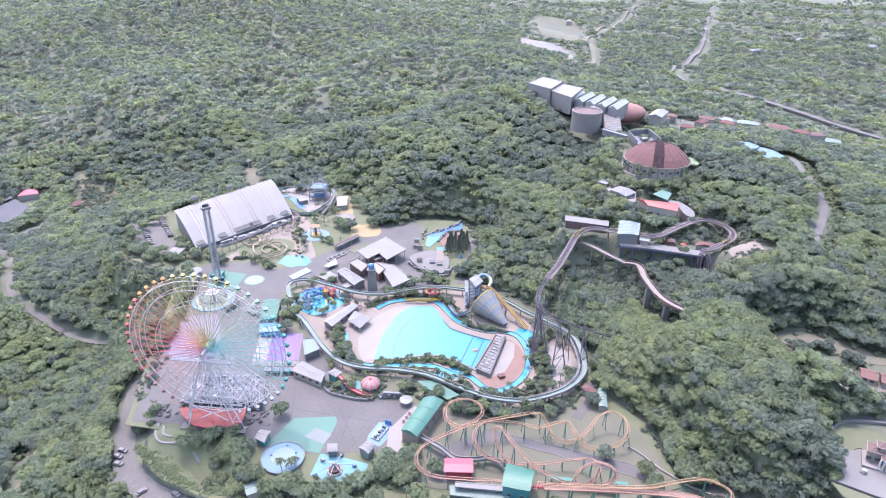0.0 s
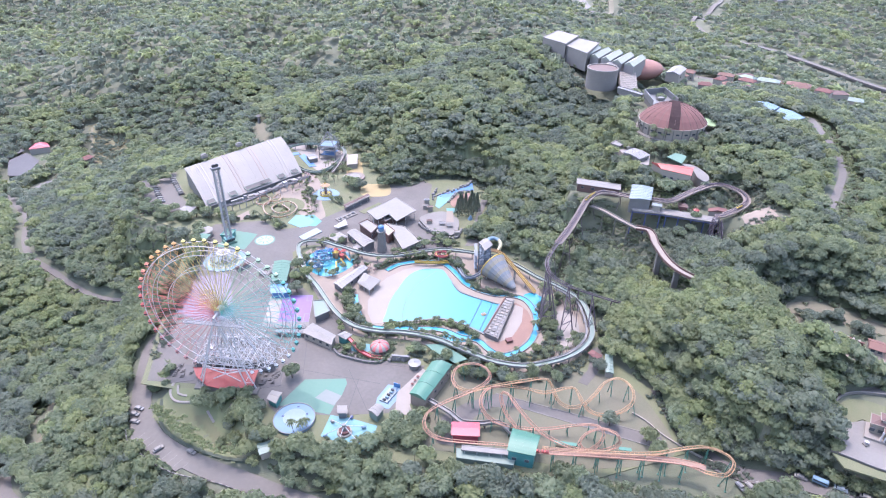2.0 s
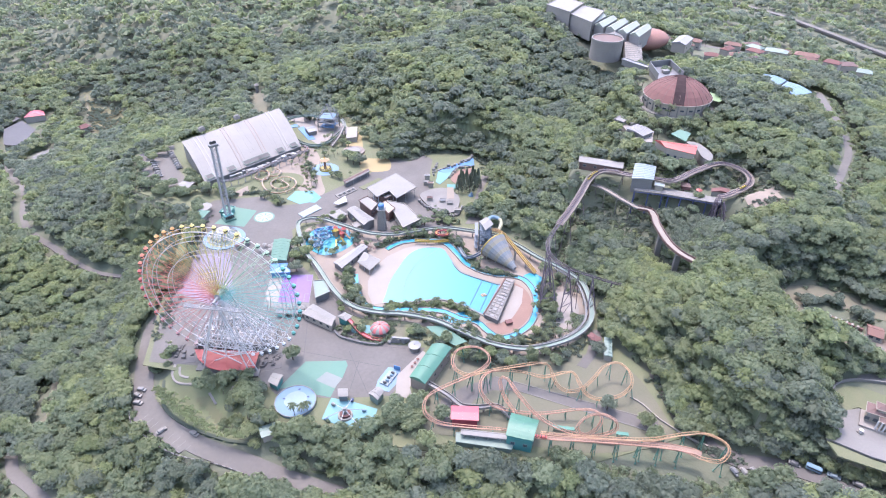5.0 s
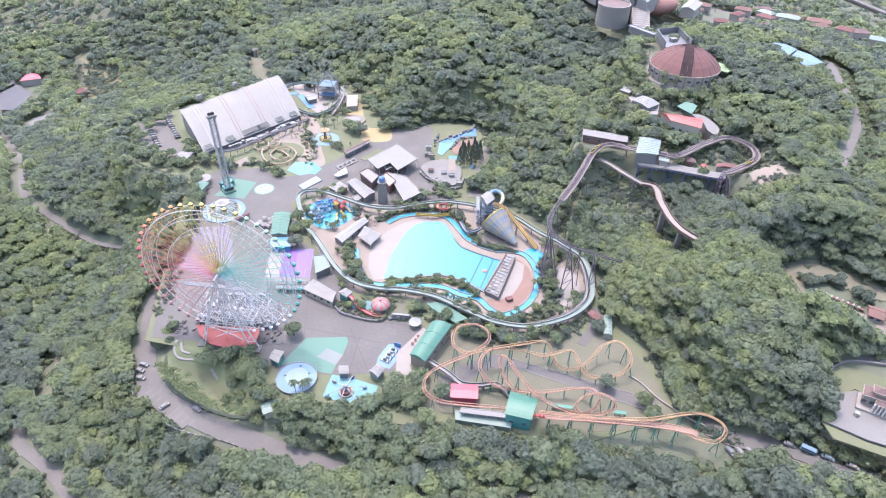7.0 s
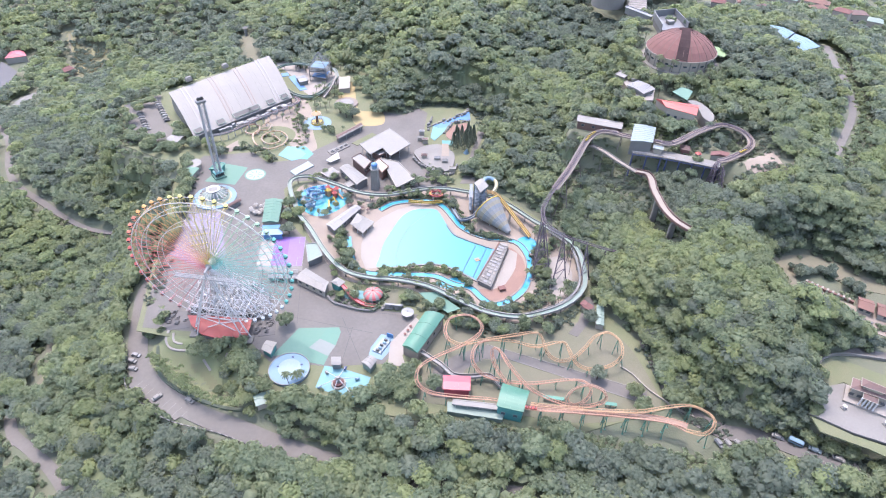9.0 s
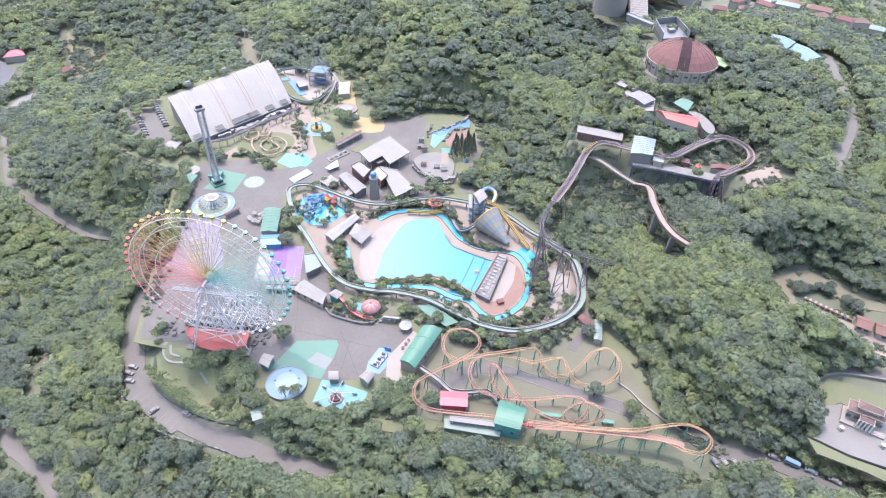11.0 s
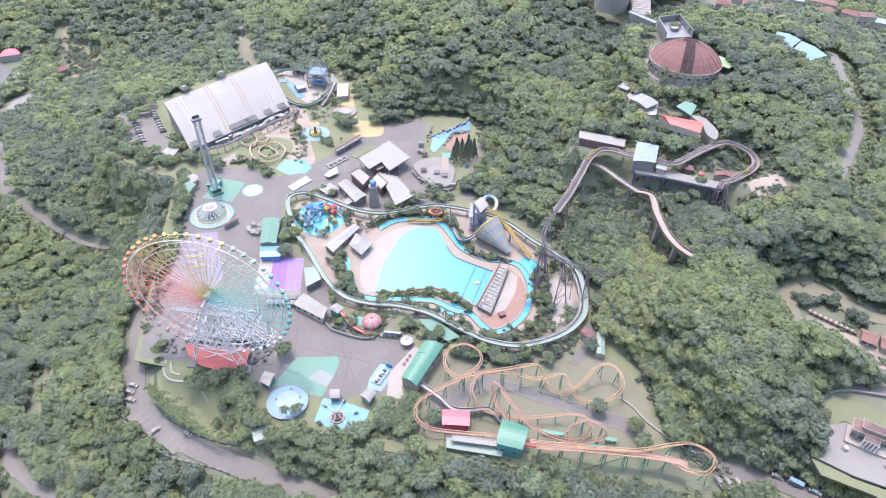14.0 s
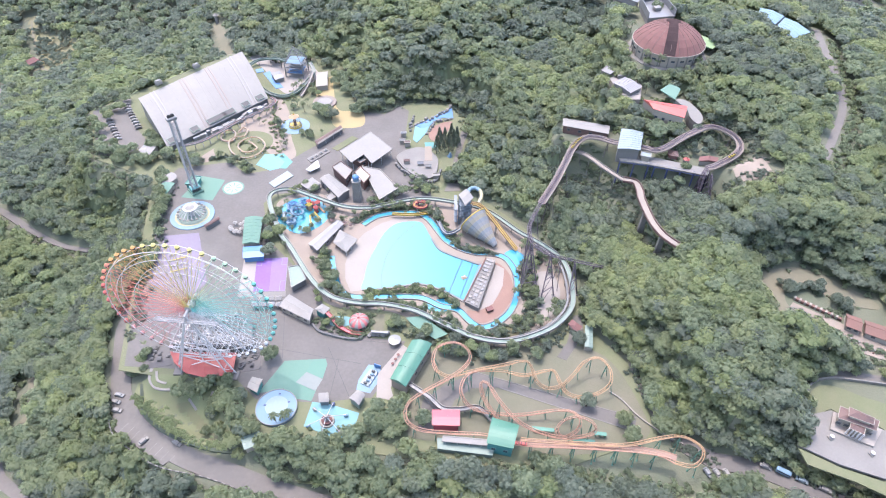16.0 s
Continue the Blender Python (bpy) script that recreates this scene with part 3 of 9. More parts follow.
def plant_woods():
    near = [crown_arrays(10 + i, 300, 0.42, lobes=8, radius=4.0, height=4.8) for i in range(8)]
    slope = [crown_arrays(20 + i, 175, 0.58, lobes=7, radius=4.1, height=5.0) for i in range(7)]
    mid = [crown_arrays(30 + i, 92, 0.95, lobes=6, radius=4.8, height=5.2) for i in range(6)]
    far = [crown_arrays(50 + i, 30, 1.7, lobes=4, radius=5.5) for i in range(5)]
    low = [crown_arrays(70 + i, 44, 0.5, lobes=4, radius=2.4, height=2.2, base=0.1) for i in range(4)]
    rng = np.random.default_rng(5)
    for zone, protos, step, y0, y1, size in (("near", near, 5.4, -172, 60, (0.6, 1.4)), ("upper", slope, 5.6, 60, 190, (0.65, 1.45)), ("middle", mid, 7.6, 190, 470, (0.75, 1.6)),
                                             ("distant", far, 15, 470, 1500, (0.9, 1.9)), ("farthest", far, 28, 1500, 2700, (1.5, 2.8))):
        x, y = scatter(-0.74 * (y1 + 285) - 85, 0.74 * (y1 + 285) + 85, y0, y1, step, len(zone))
        if y0 < 0:
            # steep banks carry more trees for their plan area
            x2, y2 = scatter(-300, 300, y0, y1, step * 0.9, 91)
            steep = np.hypot(land(x2 + 2, y2) - land(x2 - 2, y2), land(x2, y2 + 2) - land(x2, y2 - 2)) > 1.7
            x3, y3 = scatter(84, 152, max(y0, -112), min(y1, 20), step * 0.85, 93)
            x, y = np.concatenate([x, x2[steep], x3]), np.concatenate([y, y2[steep], y3])
        ok = wooded(x, y)
        x, y = x[ok], y[ok]
        stand = np.sin(x / 37 + 2) * np.sin(y / 31) + 0.5 * np.sin(x / 13 + y / 17) + rng.normal(scale=0.6, size=x.size)
        for tone, material, sel in (("dark green", M_LEAF_DARK, stand < -0.35), ("mid green", M_LEAF, (stand >= -0.35) & (stand < 0.95)), ("light green", M_LEAF_BRIGHT, stand >= 0.95)):
            woods("woodland", (x[sel], y[sel]), protos, material, f"{zone} {tone} broadleaf trees crowded on the hillside", 7, size)
    x, y = scatter(-260, 280, -165, 260, 3.3, 44)
    ok = wooded(x, y, 1.0, True)
    x, y = x[ok], y[ok]
    ok = ~wooded(x, y)
    understorey()
    woods("undergrowth", (x[ok], y[ok]), low, M_LEAF, "leafy undergrowth along the wood's open edges", 9, (0.6, 1.2), 0.2)


# ---- kinds of things ----
def quad_centre(c):
    return sum(p[0] for p in c) / len(c), sum(p[1] for p in c) / len(c)


def grow(c, d):
    """Moves an outline out (or in) from its centre by about d metres."""
    mx, my = quad_centre(c)
    return [(mx + (x - mx) * (1 + d / max(math.hypot(x - mx, y - my), 1)), my + (y - my) * (1 + d / max(math.hypot(x - mx, y - my), 1))) for x, y in c]


def pitched_bm(c, eave, rise, inset=0.0, thick=0.25, curve=0):
    """A gabled, hipped or arched roof over four corners; its ridge runs with the side from the first to the second corner."""
    bm = bmesh.new()
    a, b, d, e = [Vector((x, y, 0)) for x, y in c]
    steps = curve or 2
    rows = []
    for i in range(steps + 1):
        t = i / steps
        h = math.sin(math.pi * t) if curve else 1 - abs(2 * t - 1)
        p, q = a.lerp(e, t), b.lerp(d, t)
        if inset and i == 1:
            p, q = p.lerp(q, inset), q.lerp(p, inset)
        rows.append([bm.verts.new(p + Vector((0, 0, eave + rise * h))), bm.verts.new(q + Vector((0, 0, eave + rise * h)))])
    faces = [bm.faces.new((r[0], r[1], s[1], s[0])) for r, s in zip(rows, rows[1:])]
    bm.faces.new([r[0] for r in rows])
    bm.faces.new([r[1] for r in rows][::-1])
    bmesh.ops.recalc_face_normals(bm, faces=bm.faces[:])
    under = [bm.verts.new((x, y, eave - thick)) for x, y in c]
    edge = [rows[0][0], rows[0][1], rows[-1][1], rows[-1][0]]
    for i in range(4):
        bm.faces.new((under[i], under[(i + 1) % 4], edge[(i + 1) % 4], edge[i]))
    bm.faces.new(under[::-1])
    bmesh.ops.recalc_face_normals(bm, faces=bm.faces[:])
    return bm


def seams(parent, c, eave, rise, material, gap=1.6, curve=0):
    """Raised seams of a sheet roof, running from eave to eave."""
    a, b, d, e = [Vector((x, y, 0)) for x, y in c]
    n = max(2, int((b - a).length / gap))
    bm = bmesh.new()
    for i in range(1, n):
        p, q = a.lerp(b, i / n), e.lerp(d, i / n)
        k = curve or 2
        pts = [p.lerp(q, j / k) + Vector((0, 0, eave + rise * (math.sin(math.pi * j / k) if curve else 1 - abs(2 * j / k - 1)) + 0.05)) for j in range(k + 1)]
        sweep_bm(pts, [(-0.06, -0.05), (0.06, -0.05), (0.06, 0.06), (-0.06, 0.06)], bm=bm)
    part("roof_seams", bm, material, parent)


def wall_windows(parent, a, b, z, n, w=1.5, h=1.3, material=None):
    """A row of windows set a little proud on the wall from a to b."""
    a, b = Vector((*a, 0)), Vector((*b, 0))
    d = (b - a).normalized()
    turn = math.degrees(math.atan2(d.y, d.x))
    for i in range(n):
        p = a.lerp(b, (i + 0.5) / n)
        f = part("window_frame", box_bm(w + 0.3, 0.16, h + 0.3, pose(p.x, p.y, z - 0.15, 0, 0, turn)), M_WHITE, parent)
        part("pane", box_bm(w, 0.24, h, pose(p.x, p.y, z, 0, 0, turn)), material or M_GLASS, f)


def building(name, label, category, c, z0, eave, kind, roof, wall, rise=1.5, over=0.7, windows=0, group="", seam=0.0, inset=0.0):
    """A building over four corners of its roof: wall, roof, eave board, windows on its two long sides."""
    mx, my = quad_centre(c)
    t = thing(name, label, category, (mx, my, z0), group=group)
    inner = grow(c, -over)
    part("wall", slab_bm(inner, eave - 0.05, eave - z0 - 0.05), wall, t)
    if kind == "flat":
        r = part("roof", slab_bm(c, eave + 0.35, 0.4), roof, t)
        rim = bmesh.new()
        for p, q in zip(c, c[1:] + c[:1]):
            sweep_bm([Vector((*p, eave + 0.35)), Vector((*q, eave + 0.35))], [(-0.15, 0), (0.15, 0), (0.15, 0.4), (-0.15, 0.4)], bm=rim)
        part("parapet", rim, wall, t)
    else:
        r = part("roof", pitched_bm(c, eave, rise, inset if kind == "hip" else 0.0, 0.25, 8 if kind == "arch" else 0), roof, t)
        if seam and kind != "hip":
            seams(r, c, eave, rise, roof, seam, 8 if kind == "arch" else 0)
        if kind == "gable" and not seam:
            m1, m2 = Vector(((c[0][0] + c[3][0]) / 2, (c[0][1] + c[3][1]) / 2, eave + rise)), Vector(((c[1][0] + c[2][0]) / 2, (c[1][1] + c[2][1]) / 2, eave + rise))
            part("ridge_cap", beam_bm(m1, m2, 0.14), roof, r)
    if windows:
        wall_windows(t, inner[0], inner[1], z0 + (eave - z0) * 0.45, windows)
        wall_windows(t, inner[2], inner[3], z0 + (eave - z0) * 0.45, windows)
    return t


def pavilion(name, label, c, z0, eave, roof, rise=1.0, kind="flat", category="pavilion", n=3, inset=0.3, post=None, group=""):
    """A roof on posts, open at the sides."""
    mx, my = quad_centre(c)
    t = thing(name, label, category, (mx, my, z0), group=group)
    if kind == "flat":
        part("roof", slab_bm(c, eave + 0.35, 0.35), roof, t)
        rim = bmesh.new()
        for p, q in zip(c, c[1:] + c[:1]):
            sweep_bm([Vector((*p, eave + 0.3)), Vector((*q, eave + 0.3))], [(-0.2, -0.35), (0.2, -0.35), (0.2, 0.2), (-0.2, 0.2)], bm=rim)
        part("eave_trim", rim, roof, t)
    else:
        part("roof", pitched_bm(c, eave, rise, inset if kind == "hip" else 0, 0.25, 8 if kind == "arch" else 0), roof, t)
    g = grow(c, -1.2)
    for i in range(len(g)):
        p, q = Vector((*g[i], 0)), Vector((*g[(i + 1) % len(g)], 0))
        for k in range(n):
            s = p.lerp(q, k / n)
            part("post", cyl_bm(0.16, 0.16, eave - z0, 8, pose(s.x, s.y, z0)), post or M_STEEL, t)
    return t


CROWN_MESH, TRUNK_MESH = [], []


def tree_meshes():
    for i in range(7):
        v, f = crown_arrays(80 + i, 460, 0.42, lobes=8, radius=3.6 + 0.2 * (i % 3), height=4.4, base=2.6)
        CROWN_MESH.append(mesh_from("crown", v, f, (M_LEAF, M_LEAF_DARK, M_LEAF, M_LEAF_BRIGHT, M_LEAF, M_LEAF_DARK, M_LEAF)[i], tint=np.full(len(v), (0.4 * i) % 1)))
        rng = random.Random(i)
        bm = beam_bm((0, 0, 0), (0.1, 0.05, 3.4), 0.3, 7, r2=0.2)
        for k in range(5):
            a = 1.257 * k + rng.random()
            beam_bm((0.08, 0.04, 2.2 + 0.2 * k), (1.7 * math.cos(a), 1.7 * math.sin(a), 4.3 + 0.3 * rng.random()), 0.13, 5, bm, 0.05)
        me = bpy.data.meshes.new("trunk")
        bm.to_mesh(me)
        bm.free()
        me.materials.append(M_BARK)
        TRUNK_MESH.append(me)


def tree(x, y, s=1.0, k=None, z=None, label="leafy green park tree with a rounded crown", group="park trees"):
    k = (int(abs(x * 7 + y * 13)) if k is None else k) % len(CROWN_MESH)
    t = new("tree")
    t.matrix_world = pose(x, y, land_at(x, y) + 0.1 if z is None else z, 0, 0, (x * 37 + y * 53) % 360) @ Matrix.Diagonal((s, s, s * (0.9 + 0.03 * (k % 5)), 1))
    tagged(t, label, "tree", group)
    for nm, me in (("trunk", TRUNK_MESH[k]), ("crown", CROWN_MESH[k])):
        new(nm, me).parent = t
    return t


PALM_MESH = []


def palm_meshes():
    for i in range(3):
        rng = random.Random(40 + i)
        h = 5.5 + i * 1.2
        pts = [Vector((0.25 * math.sin(k * 0.5 + i) * k / 5, 0.2 * math.cos(k * 0.6) * k / 5 - 0.2 * k / 5, h * k / 5)) for k in range(6)]
        bm = sweep_bm([p + Vector((0.001 * j, 0, 0)) for j, p in enumerate(pts)], [(0.16 * math.cos(a), 0.16 * math.sin(a)) for a in (0, 1.05, 2.09, 3.14, 4.19, 5.24)])
        tm = bpy.data.meshes.new("trunk")
        bm.to_mesh(tm)
        bm.free()
        tm.materials.append(M_BARK)
        top = pts[-1]
        bm = bmesh.new()
        for f in range(13):
            a, lift, ln = 6.283 * f / 13 + rng.uniform(-0.2, 0.2), rng.uniform(0.1, 1.1), rng.uniform(2.2, 3.0)
            d, sd = Vector((math.cos(a), math.sin(a), 0)), Vector((-math.sin(a), math.cos(a), 0))
            prev = None
            for q in range(5):
                t = q / 4
                p = top + d * ln * t + Vector((0, 0, lift * math.sin(t * 2.6) * 1.2 - 1.5 * t * t))
                w = 0.42 * math.sin(0.35 + t * 2.6)
                row = [bm.verts.new(p - sd * w - Vector((0, 0, 0.25 * w))), bm.verts.new(p + Vector((0, 0, 0.06))), bm.verts.new(p + sd * w - Vector((0, 0, 0.25 * w)))]
                if prev:
                    bm.faces.new((prev[0], prev[1], row[1], row[0]))
                    bm.faces.new((prev[1], prev[2], row[2], row[1]))
                prev = row
        cm = bpy.data.meshes.new("fronds")
        bm.to_mesh(cm)
        bm.free()
        cm.materials.append(M_PALM)
        PALM_MESH.append((tm, cm))


def palm(x, y, s=1.0, z=0.0, group="palm trees"):
    k = int(abs(x * 11 + y * 5)) % 3
    t = new("palm_tree")
    t.matrix_world = pose(x, y, z, 0, 0, (x * 41 + y * 29) % 360) @ Matrix.Diagonal((s, s, s, 1))
    tagged(t, "palm tree with a slim trunk and drooping fronds", "palm tree", group)
    for nm, me in zip(("trunk", "fronds"), PALM_MESH[k]):
        new(nm, me).parent = t


def car(x, y, z, turn, paint, label):
    t = thing("car", label, "car", (x, y, z), turn, "parked cars")
    m = ORIGIN[t]
    bm = box_bm(4.4, 1.75, 0.62, m @ pose(0, 0, 0.32), 0.14)
    body = part("body", bm, paint, t)
    cab = bmesh.new()
    box_bm(2.5, 1.6, 0.58, m @ pose(-0.2, 0, 0.92), 0.2, cab)
    part("roof", cab, paint, t)
    part("windscreen", box_bm(0.5, 1.4, 0.42, m @ pose(1.0, 0, 0.9, 0, -38, 0), 0.03), M_GLASS, t)
    part("rear_window", box_bm(0.4, 1.35, 0.4, m @ pose(-1.5, 0, 0.92, 0, 35, 0), 0.03), M_GLASS, t)
    for sx in (-1.35, 1.35):
        for sy in (-0.8, 0.8):
            w = part("wheel", cyl_bm(0.32, 0.32, 0.22, 12, m @ pose(sx, sy + (0.11 if sy > 0 else 0.11), 0.32, 90, 0, 0)), M_DARK, t)
    return t


def track(name, label, pts, z_ground, rail, support, category="roller coaster", gauge=1.3, tube=0.13, every=9.0, closed=False, spine=True, group="", tie=None, legs=True, lean=1.2):
    """A coaster track: two rails, a spine, cross ties and posts."""
    p = smooth_path(pts, 1.3, closed)
    c = p[0]
    t = thing(name, label, category, (c.x, c.y, land_at(c.x, c.y)), group=group)
    n = len(p)
    banks = []
    for i in range(n):
        a, b, d = p[max(i - 3, 0)], p[i], p[min(i + 3, n - 1)]
        u, v = (b - a), (d - b)
        k = (u.x * v.y - u.y * v.x) / max(u.length * v.length, 0.1)
        banks.append(max(-0.7, min(0.7, -k * 1.6)))
    ring = [(math.cos(q), math.sin(q)) for q in (0.4, 1.45, 2.5, 3.54, 4.59, 5.64)]
    for s in (-gauge / 2, gauge / 2):
        part("rail", sweep_bm(p, [(s + tube * a, tube * b) for a, b in ring], closed, banks=banks), rail, t)
    if spine:
        part("spine", sweep_bm(p, [(0.2 * a, -0.55 + 0.2 * b) for a, b in ring], closed, banks=banks), tie or rail, t)
    bm = bmesh.new()
    for i in range(0, n - 1, 1):
        d = (p[i + 1] - p[i]).normalized()
        side = d.cross(Vector((0, 0, 1)))
        side = side.normalized() if side.length > 0.05 else Vector((1, 0, 0))
        up = side.cross(d)
        w = math.cos(banks[i]) * side + math.sin(banks[i]) * up
        beam_bm(p[i] - w * gauge / 2, p[i] + w * gauge / 2, 0.07, 4, bm)
        if spine:
            beam_bm(p[i] - w * gauge / 2, p[i] - up * 0.55, 0.06, 4, bm)
            beam_bm(p[i] + w * gauge / 2, p[i] - up * 0.55, 0.06, 4, bm)
    tagged(part("cross_tie", bm, tie or rail, t), kind="stuff")
    if legs:
        gap = 0.0
        for i in range(1, n - 1):
            gap += (p[i] - p[i - 1]).length
            if gap > every:
                gap = 0.0
                d = (p[i + 1] - p[i - 1])
                side = Vector((-d.y, d.x, 0))
                side = side.normalized() if side.length > 0.01 else Vector((1, 0, 0))
                top = p[i] - Vector((0, 0, 0.5))
                g = land_at(top.x, top.y) if z_ground is None else z_ground
                if top.z - g < 1.0:
                    continue
                spread = min(lean, 0.18 * (top.z - g))
                leg = beam_bm((*(top + side * spread * 1.6).xy, g), top, 0.17, 6)
                beam_bm((*(top - side * spread).xy, g), top, 0.17, 6, leg)
                box_bm(0.7, 0.7, 0.3, pose(*(top + side * spread * 1.6).xy, g), 0, leg)
                box_bm(0.7, 0.7, 0.3, pose(*(top - side * spread).xy, g), 0, leg)
                if top.z - g > 6:
                    m = (top.z + g) / 2
                    beam_bm((*(top + side * spread * 0.8).xy, m), (*(top - side * spread * 0.5).xy, m), 0.1, 5, leg)
                part("support", leg, support, t)
    return t


def trough(name, label, pts, width, deep, material, water_mat=None, category="water slide", closed=False, floor=None, posts=None, every=10.0, wall=0.25, group="", zg=0.0):
    """An open channel on posts, with water or a floor in it."""
    p = smooth_path(pts, 1.8, closed)
    t = thing(name, label, category, (p[0].x, p[0].y, land_at(p[0].x, p[0].y) if zg is None else zg), group=group)
    w = width / 2
    part("channel", sweep_bm(p, [(-w, deep), (-w, -0.3), (w, -0.3), (w, deep), (w - wall, deep), (w - wall, 0), (-w + wall, 0), (-w + wall, deep)], closed), material, t)
    if water_mat:
        part("water", sweep_bm(p, [(-w + wall, 0.02), (w - wall, 0.02), (w - wall, deep * 0.45), (-w + wall, deep * 0.45)], closed), water_mat, t)
    if floor:
        part("deck", sweep_bm(p, [(-w + wall, 0.01), (w - wall, 0.01), (w - wall, 0.08), (-w + wall, 0.08)], closed), floor, t)
    if posts:
        gap = 0.0
        for a, b in zip(p, p[1:]):
            gap += (b - a).length
            if gap > every:
                gap = 0.0
                g = zg if zg is not None else land_at(b.x, b.y)
                if b.z - g > 1:
                    part("post", cyl_bm(0.28, 0.24, b.z - g - 0.25, 8, pose(b.x, b.y, g)), posts, t)
    return t


def round_hut(name, label, x, y, r, h, z0, wall, roof, rise=1.2, n=16, category="kiosk"):
    t = thing(name, label, category, (x, y, z0))
    part("wall", cyl_bm(r * 0.86, r * 0.86, h, n, pose(x, y, z0)), wall, t)
    part("roof", cyl_bm(r, r * 0.12, rise, n, pose(x, y, z0 + h)), roof, t)
    part("finial", cyl_bm(0.18, 0.05, 0.7, 8, pose(x, y, z0 + h + rise - 0.05)), roof, t)
    return t


def parasol(x, y, r, material, z=0.07, group="parasols"):
    t = thing("parasol", "round sunshade on a slim pole beside the pool", "parasol", (x, y, z), group=group)
    part("pole", cyl_bm(0.05, 0.05, 2.2, 6, pose(x, y, z)), M_STEEL, t)
    part("canopy", cyl_bm(r, 0.08, 0.6, 10, pose(x, y, z + 1.95)), material, t)


# ---- ferris wheel ----
RAINBOW = [("red", (0.66, 0.16, 0.14)), ("coral", (0.70, 0.26, 0.17)), ("orange", (0.74, 0.40, 0.14)), ("yellow", (0.74, 0.62, 0.22)), ("pale green", (0.46, 0.66, 0.48)), ("teal", (0.14, 0.52, 0.46)),
           ("sea green", (0.12, 0.46, 0.42)), ("white", (0.72, 0.76, 0.80)), ("pale pink", (0.74, 0.52, 0.52)), ("rose", (0.68, 0.30, 0.30))]


def ferris_wheel(x, y, hub, R, turn):
    t = thing("ferris_wheel", "giant ferris wheel with rainbow spokes on white lattice legs", "ferris wheel", (x, y, 0))
    base = pose(x, y, hub, 0, 0, turn)
    mats = [mat(f"{n} wheel paint", tuple(0.62 * v for v in c), scale=2, rough=0.5, worn=False) for n, c in RAINBOW]
    steel_light = mat("pale wheel steel", (0.34, 0.33, 0.32), (0.28, 0.27, 0.27), scale=2, rough=0.5, worn=False)
    # colour by the angle in the wheel's plane, counted from the right side upwards
    def tone(a):
        a = a % 360
        for lim, k in ((12, 6), (35, 5), (62, 4), (112, 3), (136, 2), (165, 1), (205, 0), (238, 9), (262, 8), (330, 7), (361, 6)):
            if a < lim:
                return k
    at = lambda a, r, w: base @ Vector((r * math.cos(math.radians(a)), w, r * math.sin(math.radians(a))))
    N = 48
    for w in (-1.9, 1.9):
        for r, rad in ((R - 2.2, 0.2), (R - 6.5, 0.16), (R * 0.62, 0.14)):
            pts = [at(7.5 * i, r, w) for i in range(48)]
            bm = bmesh.new()
            for i in range(48):
                beam_bm(pts[i], pts[(i + 1) % 48], rad, 5, bm)
            part("rim", bm, steel_light, t)
    for i in range(N):
        a = 360 / N * i
        k = mats[tone(a)]
        bm = beam_bm(at(a, 1.2, -2.2), at(a, R - 2.2, -1.9), 0.105, 4)
        beam_bm(at(a, 1.2, 2.2), at(a, R - 2.2, 1.9), 0.105, 4, bm)
        part("spoke", bm, k, t)
        bm = beam_bm(at(a, R - 2.2, -1.9), at(a + 3.75, R - 6.5, 1.9), 0.08, 4)
        beam_bm(at(a, R - 2.2, 1.9), at(a + 3.75, R - 6.5, -1.9), 0.08, 4, bm)
        beam_bm(at(a, R - 2.2, -1.9), at(a, R - 2.2, 1.9), 0.1, 4, bm)
        beam_bm(at(a, R * 0.62, -1.9), at(a + 7.5, R - 6.5, -1.9), 0.08, 4, bm)
        beam_bm(at(a, R * 0.62, 1.9), at(a - 7.5, R - 6.5, 1.9), 0.08, 4, bm)
        part("lattice", bm, k, t)
        p = at(a, R, 0)
        cab = cyl_bm(0.5, 0.9, 0.7, 10, Matrix.Translation(p + Vector((0, 0, -1.9))))
        cyl_bm(0.9, 0.9, 0.9, 10, Matrix.Translation(p + Vector((0, 0, -1.2))), cab)
        cyl_bm(0.9, 0.3, 0.7, 10, Matrix.Translation(p + Vector((0, 0, -0.3))), cab)
        beam_bm(p + Vector((0, 0, 0.3)), at(a, R - 2.2, -1.9), 0.08, 4, cab)
        beam_bm(p + Vector((0, 0, 0.3)), at(a, R - 2.2, 1.9), 0.08, 4, cab)
        cabin = part("cabin", cab, k, t)
        part("window_band", cyl_bm(0.93, 0.93, 0.5, 10, Matrix.Translation(p + Vector((0, 0, -1.0))), caps=False), M_GLASS, cabin)
    for i in range(0, N):
        a = 360 / N * i
        bm = beam_bm(at(a, 1.0, -2.2), at(a + 15, R * 0.62, 1.9), 0.07, 4)
        beam_bm(at(a, 1.0, 2.2), at(a - 15, R * 0.62, -1.9), 0.07, 4, bm)
        part("brace_rod", bm, mats[tone(a)], t)
    hubbm = beam_bm(at(0, 0, -6.4), at(0, 0, 6.4), 0.55, 12)
    cyl_bm(1.5, 1.5, 4.6, 20, base @ pose(0, 2.3, 0, 90, 0, 0), hubbm)
    part("axle", hubbm, M_STEEL, t)
